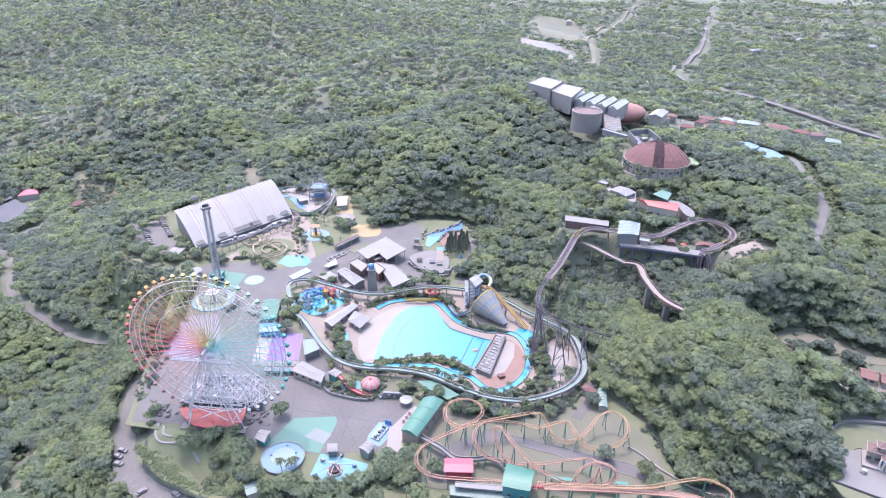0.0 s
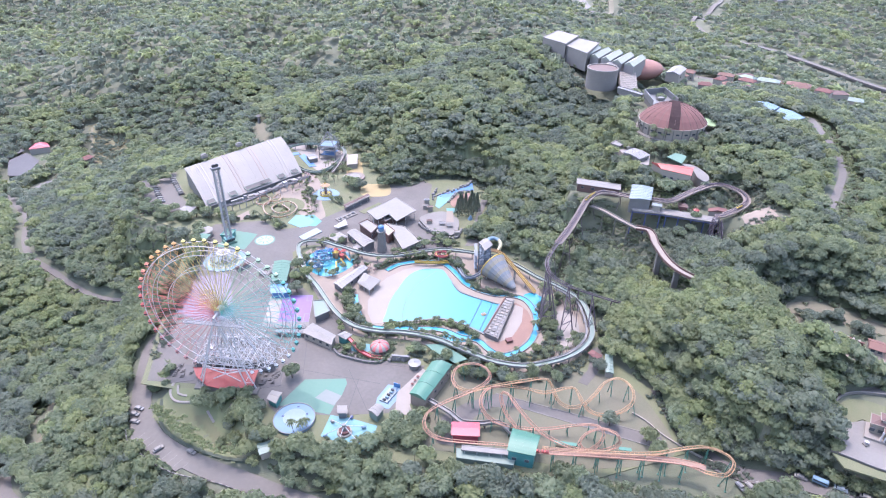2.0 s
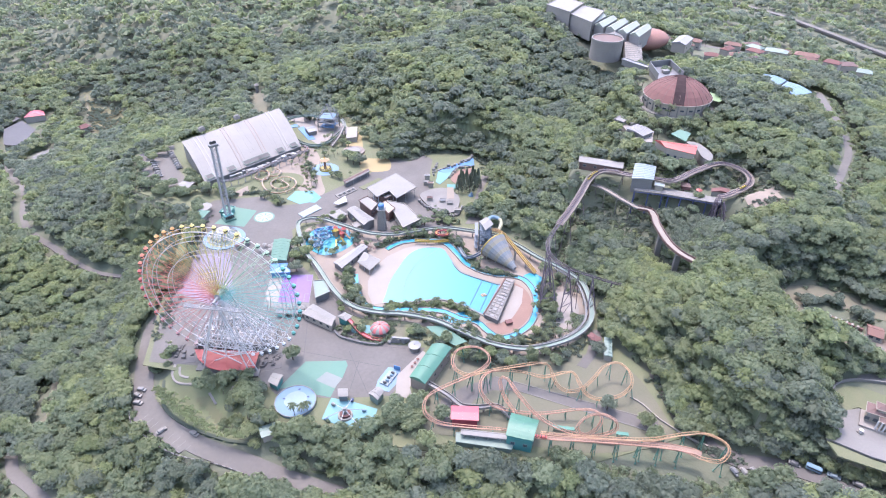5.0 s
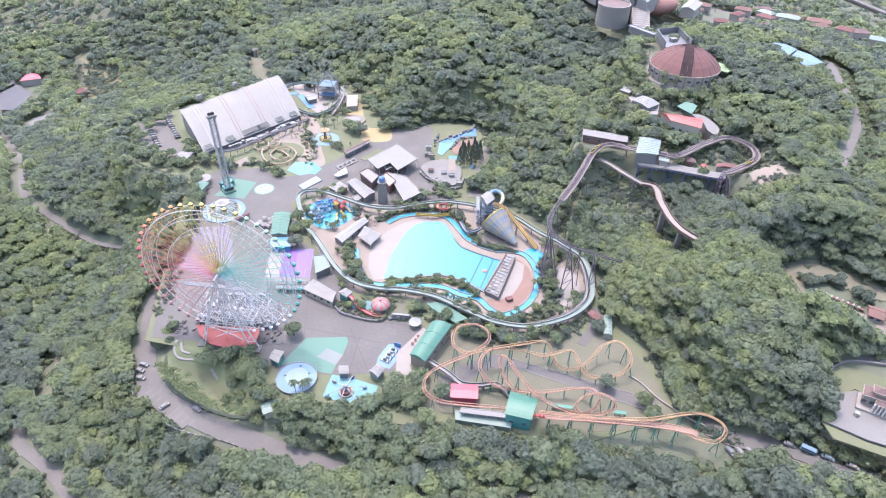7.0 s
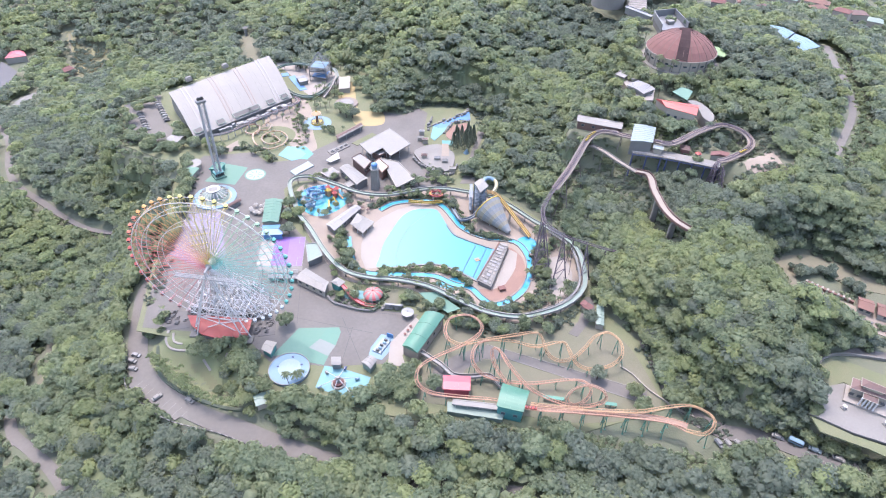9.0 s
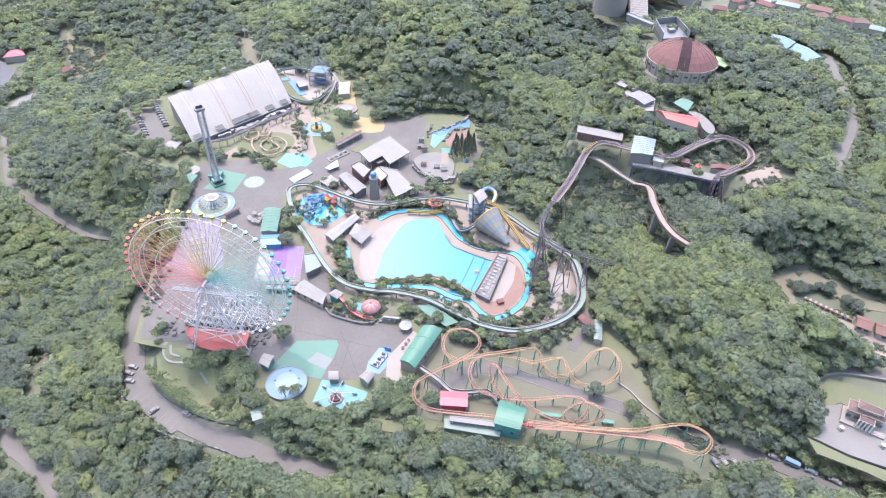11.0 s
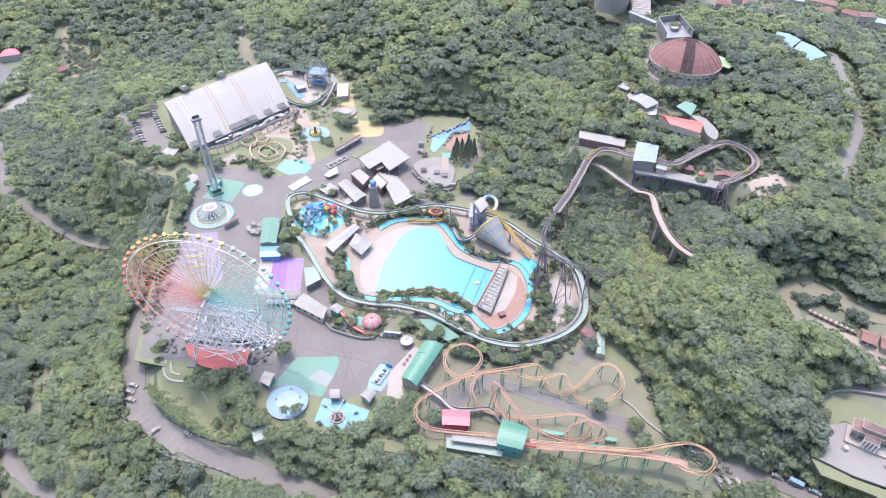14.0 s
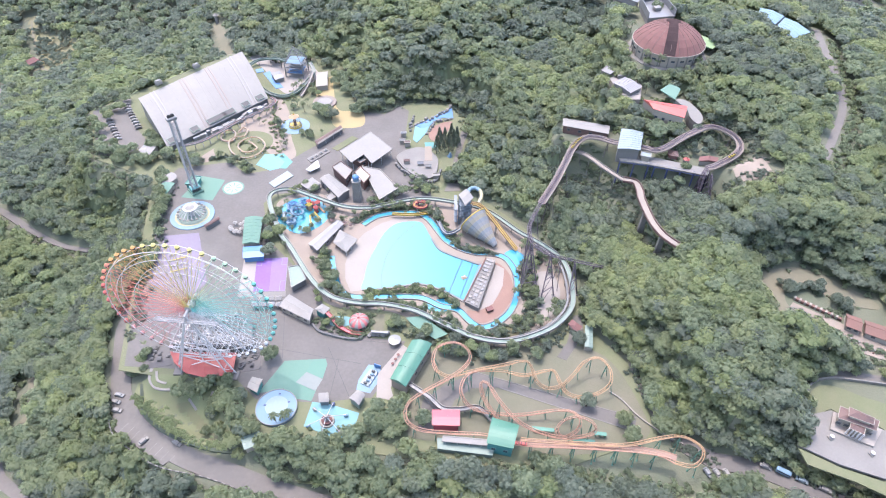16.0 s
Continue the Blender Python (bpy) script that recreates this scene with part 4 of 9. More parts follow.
    # two lattice A-frames
    for w in (-5.5, 5.5):
        top = base @ Vector((0, w, 0))
        out = -1 if w < 0 else 1
        for s in (-1, 1):
            foot = base @ Vector((13.4 * s, w + 1.0 * out, 0))
            foot.z = 0
            f2 = base @ Vector((11.2 * s, w + 3.6 * out, 0))
            f2.z = 0
            part("leg", beam_bm(foot, top, 0.38, 8, r2=0.3), M_WHEELWHITE, t)
            part("leg", beam_bm(f2, top, 0.3, 8, r2=0.25), M_WHEELWHITE, t)
            bm = bmesh.new()
            for k in range(1, 10):
                u, v = foot.lerp(top, k / 10), f2.lerp(top, (k + (0.5 if k % 2 else -0.5)) / 10)
                beam_bm(u, v, 0.12, 5, bm)
            part("leg_lacing", bm, M_WHEELWHITE, t)
            box = box_bm(4.5, 4.5, 0.9, pose((foot.x + f2.x) / 2, (foot.y + f2.y) / 2, 0), 0.1)
            part("footing", box, M_CONCRETE, t)
        L, Rr = (base @ Vector((-13.4, w + 1.0 * out, -hub))), (base @ Vector((13.4, w + 1.0 * out, -hub)))
        for k in (0.28, 0.52, 0.75):
            part("cross_brace", beam_bm(L.lerp(top, k), Rr.lerp(top, k), 0.25, 6), M_WHEELWHITE, t)
        node = L.lerp(top, 0.2).lerp(Rr.lerp(top, 0.2), 0.5)
        for q in (L, Rr, L.lerp(top, 0.28), Rr.lerp(top, 0.28), L.lerp(top, 0.52).lerp(Rr.lerp(top, 0.52), 0.5)):
            part("cross_brace", beam_bm(node, q, 0.24, 6), M_WHEELWHITE, t)
        mid = L.lerp(top, 0.52).lerp(Rr.lerp(top, 0.52), 0.5)
        for q in (L, Rr):
            part("cross_brace", beam_bm(mid, q.lerp(top, 0.75), 0.2, 6), M_WHEELWHITE, t)
    # service gallery below the axle
    bm = bmesh.new()
    for k in range(54):
        box_bm(0.22, 2.2, 0.12, base @ pose(-13.25 + 0.5 * k, -6.2, -2.5), 0, bm)
    for s in (-1.05, 0, 1.05):
        box_bm(27, 0.2, 0.35, base @ pose(0, -6.2 + s, -2.8), 0, bm)
    for s in (-1.05, 1.05):
        for k in range(15):
            box_bm(0.1, 0.1, 1.1, base @ pose(-13.3 + 1.9 * k, -6.2 + s, -2.3), 0, bm)
        box_bm(27, 0.1, 0.1, base @ pose(0, -6.2 + s, -1.2), 0, bm)
    part("gallery", bm, M_STEEL, t)
    # lower lattice deck hung between the front legs
    for k in range(9):
        u = -11 + 2.75 * k
        bm = beam_bm(base @ Vector((u, -6.5, 13 - hub)), base @ Vector((u + 2.75, -6.5, 17 - hub)), 0.16, 5)
        beam_bm(base @ Vector((u + 2.75, -6.5, 13 - hub)), base @ Vector((u, -6.5, 17 - hub)), 0.16, 5, bm)
        beam_bm(base @ Vector((u, -6.5, 13 - hub)), base @ Vector((u, 6.5, 13 - hub)), 0.16, 5, bm)
        part("deck_truss", bm, M_WHEELWHITE, t)
    for z in (13, 17):
        part("deck_chord", beam_bm(base @ Vector((-12, -6.5, z - hub)), base @ Vector((14, -6.5, z - hub)), 0.2, 6), M_WHEELWHITE, t)
    return t


ferris_wheel(-95.2, -57, 38, 35, -7)


def wheel_station():
    """The boarding hall under the wheel."""
    t = thing("wheel_station", "boarding hall with a rounded red roof under the ferris wheel", "station", (-98, -64, 0))
    pts = [(-114, -55), (-110.5, -61), (-104, -66.5), (-95, -69), (-88, -68.5), (-83.5, -66), (-84, -56)]
    part("wall", slab_bm(grow(pts, -1.2), 3.2, 3.3), M_GREY, t)
    bm = bmesh.new()
    top = [bm.verts.new((x, y, 3.6)) for x, y in pts]
    low = [bm.verts.new((x, y, 3.2)) for x, y in pts]
    peak = bm.verts.new((-98.5, -57, 5.2))
    n = len(pts)
    for i in range(n):
        j = (i + 1) % n
        bm.faces.new((top[i], top[j], peak))
        bm.faces.new((low[i], low[j], top[j], top[i]))
    bm.faces.new(low)
    bmesh.ops.recalc_face_normals(bm, faces=bm.faces[:])
    r = part("roof", bm, M_RED, t)
    for i in range(n - 1):
        part("roof_rib", beam_bm((*pts[i], 3.65), (-98.5, -57, 5.24), 0.08, 5), M_RED, r)
    # steel platform behind, at first-floor height
    p = thing("wheel_platform", "white steel boarding platform with railings and plant boxes", "platform", (-100, -48, 0))
    deck = [(-115, -51), (-121, -37), (-113, -28), (-81, -35), (-77, -53)]
    part("deck", slab_bm(deck, 4.2, 0.35), mat("dark grating deck", (0.15, 0.15, 0.155), (0.10, 0.10, 0.105), scale=2, rough=0.8), p)
    for i in range(8):
        for q in range(3):
            px, py = -114 + 4.4 * i, -52 + 5.5 * q
            part("post", cyl_bm(0.2, 0.2, 3.9, 8, pose(px, py, 0)), M_STEEL, p)
    rng = random.Random(11)
    for i in range(64):
        px, py = rng.uniform(-113, -82), rng.uniform(-50, -34)
        part("equipment_box", box_bm(rng.uniform(0.6, 2.4), rng.uniform(0.4, 1.2), rng.uniform(0.5, 1.7), pose(px, py, 4.2, 0, 0, rng.choice((-6, 84))), 0.05), (M_STEEL, M_LAV, M_GREY, M_STEEL)[i % 4], p)
    for i in range(12):
        px = -115 + 2.7 * i
        part("railing", beam_bm((px, -53.2, 5.3), (px + 2.7, -53.3, 5.3), 0.06, 5), M_STEEL, p)
        part("roof_truss", beam_bm((px, -53, 4.3), (px + 2.7, -38, 7.0 - abs(i - 6) * 0.25), 0.14, 5), M_STEEL, p)
        part("roof_truss", beam_bm((px + 4.2, -50, 4.3), (px, -34, 7.4 - abs(i - 6) * 0.25), 0.12, 5), M_STEEL, p)
        part("roof_truss", beam_bm((px, -36, 6.6), (px + 2.7, -37, 6.6), 0.16, 5), M_WHEELWHITE, p)


wheel_station()


# ---- barrel-roofed arena ----
def arena():
    F1, F2, B1, B2 = (Vector(p) for p in ((-160, 101.5, 0), (-107.5, 160.5, 0), (-189, 144.5, 0), (-134, 210, 0)))
    t = thing("arena", "large white barrel-roofed indoor arena with banded roof", "arena", (-150, 155, -0.3))
    high = lambda q: 4.2 + 9.6 * math.sin(min(1.0, q * 1.12) * 0.5 * math.pi) ** 0.9
    def sheet(s0, s1, lift, n=18, q0=0.0, q1=1.0):
        bm = bmesh.new()
        prev = None
        for i in range(n + 1):
            q = q0 + (q1 - q0) * i / n
            a, b = F1.lerp(B1, q), F2.lerp(B2, q)
            z = high(q)
            row = [bm.verts.new((*a.lerp(b, s).xy, z + h)) for h in (lift, lift - 0.4) for s in (s0, s1)]
            if prev:
                bm.faces.new((prev[0], prev[1], row[1], row[0]))
                bm.faces.new((prev[3], prev[2], row[2], row[3]))
                bm.faces.new((prev[1], prev[3], row[3], row[1]))
                bm.faces.new((prev[2], prev[0], row[0], row[2]))
            else:
                bm.faces.new((row[0], row[1], row[3], row[2]))
            prev = row
        bm.faces.new((prev[0], prev[1], prev[3], prev[2]))
        bmesh.ops.recalc_face_normals(bm, faces=bm.faces[:])
        return bm
    shell = mat("white arena membrane", (0.52, 0.505, 0.48), (0.42, 0.41, 0.395), scale=0.35, rough=0.75, spec=0.2)
    band = mat("raised cream roof band", (0.38, 0.32, 0.30), (0.31, 0.27, 0.255), scale=0.5, rough=0.7)
    roof = part("roof", sheet(0, 1, 0), shell, t, smooth=False)
    for s in (0.12, 0.38, 0.63, 0.86):
        for e in (-0.016, 0.016):
            part("roof_band", sheet(s + e - 0.006, s + e + 0.006, 0.35), band if 0.2 < s < 0.8 else M_LAV, roof)
    for k in range(1, 26):
        if k % 3:
            part("roof_seam", sheet(k / 26 - 0.002, k / 26 + 0.002, 0.1, 12), shell, roof)
    # end walls and front wall
    for a, b in ((F1, B1), (F2, B2)):
        bm = bmesh.new()
        inward = (F2 - F1).normalized() * (0.6 if a is F1 else -0.6)
        low = [bm.verts.new((*(a.lerp(b, q / 12) + inward).xy, -0.3)) for q in range(13)]
        up = [bm.verts.new((*(a.lerp(b, q / 12) + inward).xy, high(q / 12) - 0.35)) for q in range(13)]
        for i in range(12):
            bm.faces.new((low[i], low[i + 1], up[i + 1], up[i]))
        ext = bmesh.ops.extrude_face_region(bm, geom=bm.faces[:])
        bmesh.ops.translate(bm, verts=[g for g in ext["geom"] if isinstance(g, bmesh.types.BMVert)], vec=inward.normalized() * 0.3)
        bmesh.ops.recalc_face_normals(bm, faces=bm.faces[:])
        part("end_wall", bm, M_GREY, t)
    d = (F2 - F1)
    turn = math.degrees(math.atan2(d.y, d.x))
    mid = F1.lerp(F2, 0.5) + (B1 - F1).normalized() * 1.2
    part("front_wall", box_bm(d.length - 2, 0.4, 4.4, pose(mid.x, mid.y, -0.2, 0, 0, turn)), M_GREY, t)
    for s in (0.06, 0.27, 0.43, 0.52, 0.60, 0.78, 0.93):
        w = 10 if s in (0.52, 0.60) else 6
        p = F1.lerp(F2, s) + (B1 - F1).normalized() * 2.6
        dm = thing("dormer_window", "dark recessed window bay in the arena roof edge", "window", (p.x, p.y, 4.5), turn)
        part("frame", box_bm(w, 4.0, 0.3, pose(p.x, p.y, 6.2, 0, 0, turn) @ pose(0, 0, 0, 25, 0, 0)), M_GREENGREY, dm)
        part("pane", box_bm(w - 0.9, 3.3, 0.34, pose(p.x, p.y, 6.2, 0, 0, turn) @ pose(0, 0, 0.02, 25, 0, 0)), M_DARK, dm)
    for s, q in ((0.2, 1.02), (0.55, 1.02)):
        p = F1.lerp(F2, s).lerp(B1.lerp(B2, s), q)
        v = thing("roof_vent", "white vent box on the arena roof ridge", "vent", (p.x, p.y, 16), turn)
        part("housing", box_bm(4.5, 3, 2.4, pose(p.x, p.y, 16.2, 0, 0, turn), 0.3), M_WHITE, v)
        part("cowl", box_bm(3.6, 2.2, 0.7, pose(p.x, p.y, 18.6, 0, 0, turn), 0.2), M_WHITE, v)
    # shed roofs, pipes and slide loops along the front
    g = thing("side_arcade", "low grey arcade of sheds and trellis along the arena front", "arcade", (-132, 128, 0), turn)
    rng = random.Random(8)
    for i in range(26):
        p = F1.lerp(F2, 0.25 + 0.72 * i / 26) - (B1 - F1).normalized() * rng.uniform(1.5, 4.5)
        part("shed", box_bm(rng.uniform(2, 4.5), rng.uniform(1.5, 3.5), rng.uniform(2, 4.2), pose(p.x, p.y, 0, 0, 0, turn + rng.uniform(-8, 8)), 0.15), (M_GREY, M_CONCRETE, M_WHITE, M_STEEL)[i % 4], g)


arena()


# ---- drop tower ----
def drop_tower(x, y, h):
    t = thing("drop_tower", "tall grey steel drop tower with a lattice shaft", "drop tower", (x, y, 0), 38)
    m = ORIGIN[t]
    part("base", box_bm(7, 7, 1.2, m, 0.15), M_GREENPALE, t)
    for s in (-1.5, 1.5):
        for q in (-0.9, 0.9):
            part("column", box_bm(0.7, 0.7, h - 1, m @ pose(s, q, 1)), M_STEEL, t)
    for k in range(22):
        z = 2.5 + (h - 4) * k / 22
        bm = bmesh.new()
        for q in (-0.9, 0.9):
            beam_bm(m @ Vector((-1.5, q, z)), m @ Vector((1.5, q, z + 2.2)), 0.12, 4, bm)
            beam_bm(m @ Vector((-1.5, q, z)), m @ Vector((1.5, q, z)), 0.12, 4, bm)
        for s in (-1.5, 1.5):
            beam_bm(m @ Vector((s, -0.9, z)), m @ Vector((s, 0.9, z + 2.2)), 0.1, 4, bm)
        part("lattice", bm, M_GREY, t)
    head = part("head", box_bm(5.4, 3.4, 1.6, m @ pose(0, 0, h - 1.2), 0.3), M_GREY, t)
    part("sheave", cyl_bm(1.1, 1.1, 0.5, 14, m @ pose(0.9, 0.25, h + 1.1, 90)), M_DARK, head)
    part("sheave", cyl_bm(1.1, 1.1, 0.5, 14, m @ pose(-0.9, 0.25, h + 1.1, 90)), M_DARK, head)
    c = part("seat_carriage", box_bm(6.0, 4.6, 1.4, m @ pose(0, 0, 2.2), 0.3), M_TEAL, t)
    for k in range(-2, 3):
        for s in (-2.6, 2.6):
            part("seat", box_bm(0.8, 0.7, 1.6, m @ pose(k * 1.1, s, 2.0), 0.15), M_DARK, c)


drop_tower(-133.6, 63.5, 50.5)


# ---- wave pool and the water park ----
POOL = [(v.x, v.y) for v in smooth_path([(30.4, 1, 0), (22, 5, 0), (14, 9.3, 0), (8.7, 13.6, 0), (3.2, 26.5, 0), (-0.6, 34.4, 0), (-8, 35.4, 0), (-15.4, 33, 0), (-21, 25.8, 0), (-25.3, 14, 0),
                                         (-28.6, 3, 0), (-29.9, -8, 0), (-30.2, -15.8, 0), (-20, -15.4, 0), (-10, -13.6, 0), (-1, -12.4, 0), (7.2, -15.2, 0), (13.9, -19.3, 0), (20.9, -24.6, 0)], 1.5)]


def wave_pool():
    t = thing("wave_pool", "bright turquoise wave pool, paler towards its beach", "pool", (0, 5, 0.05))
    part("water", slab_bm(POOL, 0.14, 0.3), M_POOL, t)
    ring = [Vector((x, y, 0.1)) for x, y in POOL]
    part("coping", sweep_bm(ring[:22] , [(-0.5, 0), (0.5, 0), (0.5, 0.45), (-0.5, 0.45)]), M_STONE, t)
    part("coping", sweep_bm([Vector((x, y, 0.1)) for x, y in POOL[-34:]], [(-0.5, 0), (0.5, 0), (0.5, 0.45), (-0.5, 0.45)]), M_STONE, t)
    # lane ropes and the depth line
    for a, b in (((13.2, -19), (21.5, 5.2)), ((18.5, -22.6), (27, 2.5))):
        bm = bmesh.new()
        for k in range(30):
            p = Vector((*a, 0.2)).lerp(Vector((*b, 0.2)), k / 29)
            cyl_bm(0.16, 0.16, 0.16, 6, pose(p.x, p.y, 0.12), bm)
        beam_bm((*a, 0.2), (*b, 0.2), 0.14, 4, bm)
        part("float_line", bm, M_NAVY, t)
    pts = smooth_path([(-20.5, -15, 0.145), (-21, -6, 0.145), (-19, 8, 0.145), (-14, 20, 0.145), (-4, 33, 0.145)], 1.5)
    part("depth_line", sweep_bm(pts, [(-0.14, 0), (0.14, 0), (0.14, 0.02), (-0.14, 0.02)]), M_NAVY, t)
    edge = [Vector((30.4, 1, 0.1)), Vector((20.9, -24.6, 0.1))]
    part("deep_wall", sweep_bm(edge, [(-0.9, 0), (0.5, 0), (0.5, 0.3), (-0.9, 0.3)]), M_BLUE, t)
    f = thing("pool_float", "orange square float on the pool", "float", (21.5, -8, 0.14), 30)
    part("raft", box_bm(2.6, 2.2, 0.4, pose(21.5, -8, 0.1, 0, 0, 30), 0.12), M_ORANGE, f)
    part("cushion", box_bm(1.5, 1.2, 0.5, pose(21.5, -8, 0.4, 0, 0, 30), 0.15), M_CREAM, f)
    beach = [(-30.2, -15.8), (-36, -17), (-39.5, -8), (-40.5, 3), (-38, 16), (-32, 26), (-23, 34), (-14, 38.5), (-7, 37), (-15.4, 33), (-21, 25.8), (-25.3, 14), (-28.6, 3), (-29.9, -8)]
    paved("pool_beach", beach, M_SAND, "pale sandy paved beach along the shallow end of the pool", 0.1, 0.3)


wave_pool()


def wave_house():
    """The long machine house at the deep end."""
    c = [(21, -26.2), (34, 3.4), (38.4, 1.6), (27.4, -30.6)]
    t = thing("wave_machine_house", "long low white concrete wave machine house with ribbed top", "pump house", (30, -12, 0))
    part("wall", slab_bm(c, 2.4, 2.6), M_CONCRETE, t)
    part("roof", slab_bm(grow(c, 0.3), 2.8, 0.4), M_CONCRETE, t)
    a, b, d, e = [Vector((*p, 0)) for p in c]
    rng = random.Random(14)
    along_turn = math.degrees(math.atan2(b.y - a.y, b.x - a.x))
    for k in range(13):
        for row, (f, wide) in enumerate(((0.2, 1.3), (0.5, 1.9), (0.82, 1.1))):
            p = a.lerp(b, (k + 0.5) / 13).lerp(e.lerp(d, (k + 0.5) / 13), f)
            part("duct", box_bm(rng.uniform(1.2, 2.2), wide, rng.uniform(0.2, 0.6), pose(p.x, p.y, 2.8, 0, 0, along_turn + rng.uniform(-3, 3)), 0.1), (M_WHITE, M_CONCRETE, M_SAND, M_LAV)[rng.randrange(4)], t)
    part("front_beam", sweep_bm([a + Vector((-0.4, 0, 2.6)), b + Vector((-0.4, 0, 2.6))], [(-0.3, 0), (0.3, 0), (0.3, 0.8), (-0.3, 0.8)]), M_TILE, t)
    paved("white_terrace", [(39, 1), (43, -2), (41, -14), (35, -26), (28.5, -30)], M_SAND, "white concrete terrace behind the wave machine", 0.14, 0.3)
    paved("brick_terrace", flat_path([(38.5, 2.6), (44.8, -4.4), (46, -18), (40.5, -30), (32, -37), (26, -37), (21.5, -30), (28, -30), (36, -24), (41, -12)]), M_BRICKPINK, "reddish paved terrace beside the pool", 0.11, 0.3)
    s = thing("red_mat_store", "small square red shed on the terrace", "shed", (33, -29, 0.1), 20)
    part("body", box_bm(3.2, 2.4, 1.4, pose(33, -30, 0.1, 0, 0, 20), 0.1), M_TILE, s)
    part("lid", box_bm(3.5, 2.7, 0.2, pose(33, -30, 1.5, 0, 0, 20), 0.05), M_DULLRED, s)


wave_house()

# a yellow and red raft slide and its round bowl behind the pool
trough("raft_slide", "yellow open raft slide with a red edge beside the pool", [(-17, 39.5, 2.4), (-10, 39, 2.2), (-2, 39.6, 1.8), (3, 41, 1.4)], 1.6, 0.6, M_YELLOW, None, "water slide", False, M_TILE, M_STEEL, 5.0, 0.25)
trough("bowl_slide", "pink and yellow round bowl slide on posts", [(-1 + 3.6 * math.cos(0.524 * k), 45 + 2.6 * math.sin(0.524 * k), 4.6 - 0.05 * k) for k in range(12)], 1.4, 0.6, M_PINK, None, "water slide", True, M_YELLOW, M_STEEL, 6.0, 0.2)

trough("lazy_river", "winding blue lazy river channel with stone edges", [(29.9, 9.4, 0.1), (38, 8.8, 0.1), (44.8, 5, 0.1), (48.6, -6, 0.1), (47.6, -19.4, 0.1), (43.3, -30.5, 0.1), (35.4, -38.3, 0.1), (27.9, -40.6, 0.1), (22.4, -36, 0.1),
                                                                   (17.5, -29.6, 0.1), (9, -27, 0.1), (-0.7, -21.5, 0.1), (-14.5, -20.6, 0.1), (-34.3, -20.4, 0.1), (-41.5, -14.7, 0.1), (-46, -1.8, 0.1), (-48, 8.4, 0.1)],
       3.6, 0.5, M_STONE, M_RIVER, "river channel", wall=0.45)
trough("lazy_river", "blue river channel curving behind the wave pool", [(-33, 33, 0.1), (-26, 39.5, 0.1), (-15.9, 42.4, 0.1), (-4, 42.4, 0.1), (3, 38, 0.1), (8.9, 27.6, 0.1), (13.7, 19.1, 0.1), (22, 12.5, 0.1), (30, 9.4, 0.1)],
       3.8, 0.5, M_STONE, M_RIVER, "river channel", wall=0.5)
paved("splash_pool", flat_path([(44, 9), (50, 12), (57, 4), (58, -3), (51, -2), (47, 2)]), M_RIVER, "small blue landing pool under the slides", 0.16, 0.3, "pool")
paved("dry_court", flat_path([(56, -8), (66, -4), (70, -16), (66, -30), (58, -36), (52, -30), (54, -18)]), M_SAND, "pale paved yard between the coaster pillars", 0.12, 0.3)
paved("children_pool", flat_path([(-82, 38), (-80, 51), (-68, 57.5), (-57, 51), (-53, 40), (-60, 29.5), (-70, 26.5)]), M_RIVER, "shallow blue children's pool", 0.16, 0.3, "pool")
paved("leg_pool", flat_path([(4, -24), (12, -22), (15, -28), (8, -31), (0, -27)]), M_RIVER, "small blue pool among the planting", 0.15, 0.3, "pool")
paved("slide_pool", flat_path([(-44, -33), (-36, -33), (-32, -36), (-37, -39), (-44, -38)]), M_TURQ, "turquoise pool below the red slide", 0.12, 0.3, "pool")
paved("green_awning", [(-8, -36), (0, -35), (12, -46), (6, -49), (-4, -41)], M_GREENPALE, "long faded green canopy under the flume", 2.6, 0.3, "canopy")

# elevated flume ring round the water park
RING = [(-88, 53), (-77.7, 24.3), (-69.2, 10.9), (-56.1, -11.3), (-45.4, -23), (-33.3, -27.4), (-18.7, -28.7), (-4.3, -32.6), (10, -41), (23.6, -49), (37.1, -52), (48, -50.2), (61.5, -44), (71.4, -34), (75, -21.7), (73.8, -1),
        (63.2, 12.9), (53.2, 21.7), (40.3, 36.3), (29.9, 43.5), (15.5, 47.9), (1.9, 50.5), (-9.7, 49), (-20.8, 45.5), (-31.7, 42.6), (-45.7, 44.5), (-63.5, 53.5), (-78.2, 60)]
trough("flume_ring", "grey elevated concrete flume running round the water park", [(x, y, 4.0) for x, y in RING], 2.5, 0.8, mat("weathered flume concrete", (0.42, 0.43, 0.41), (0.33, 0.34, 0.325), scale=1), None, "flume", True, M_GREENGREY, M_CONCRETE, 9.0)
trough("flume_inner_rail", "narrow white guide way beside the flume", [(x * 0.965, y * 0.965 - 0.3, 3.9) for x, y in RING[9:17]], 1.0, 0.4, M_WHITE, None, "flume", False, M_GREY, M_STEEL, 8.0)


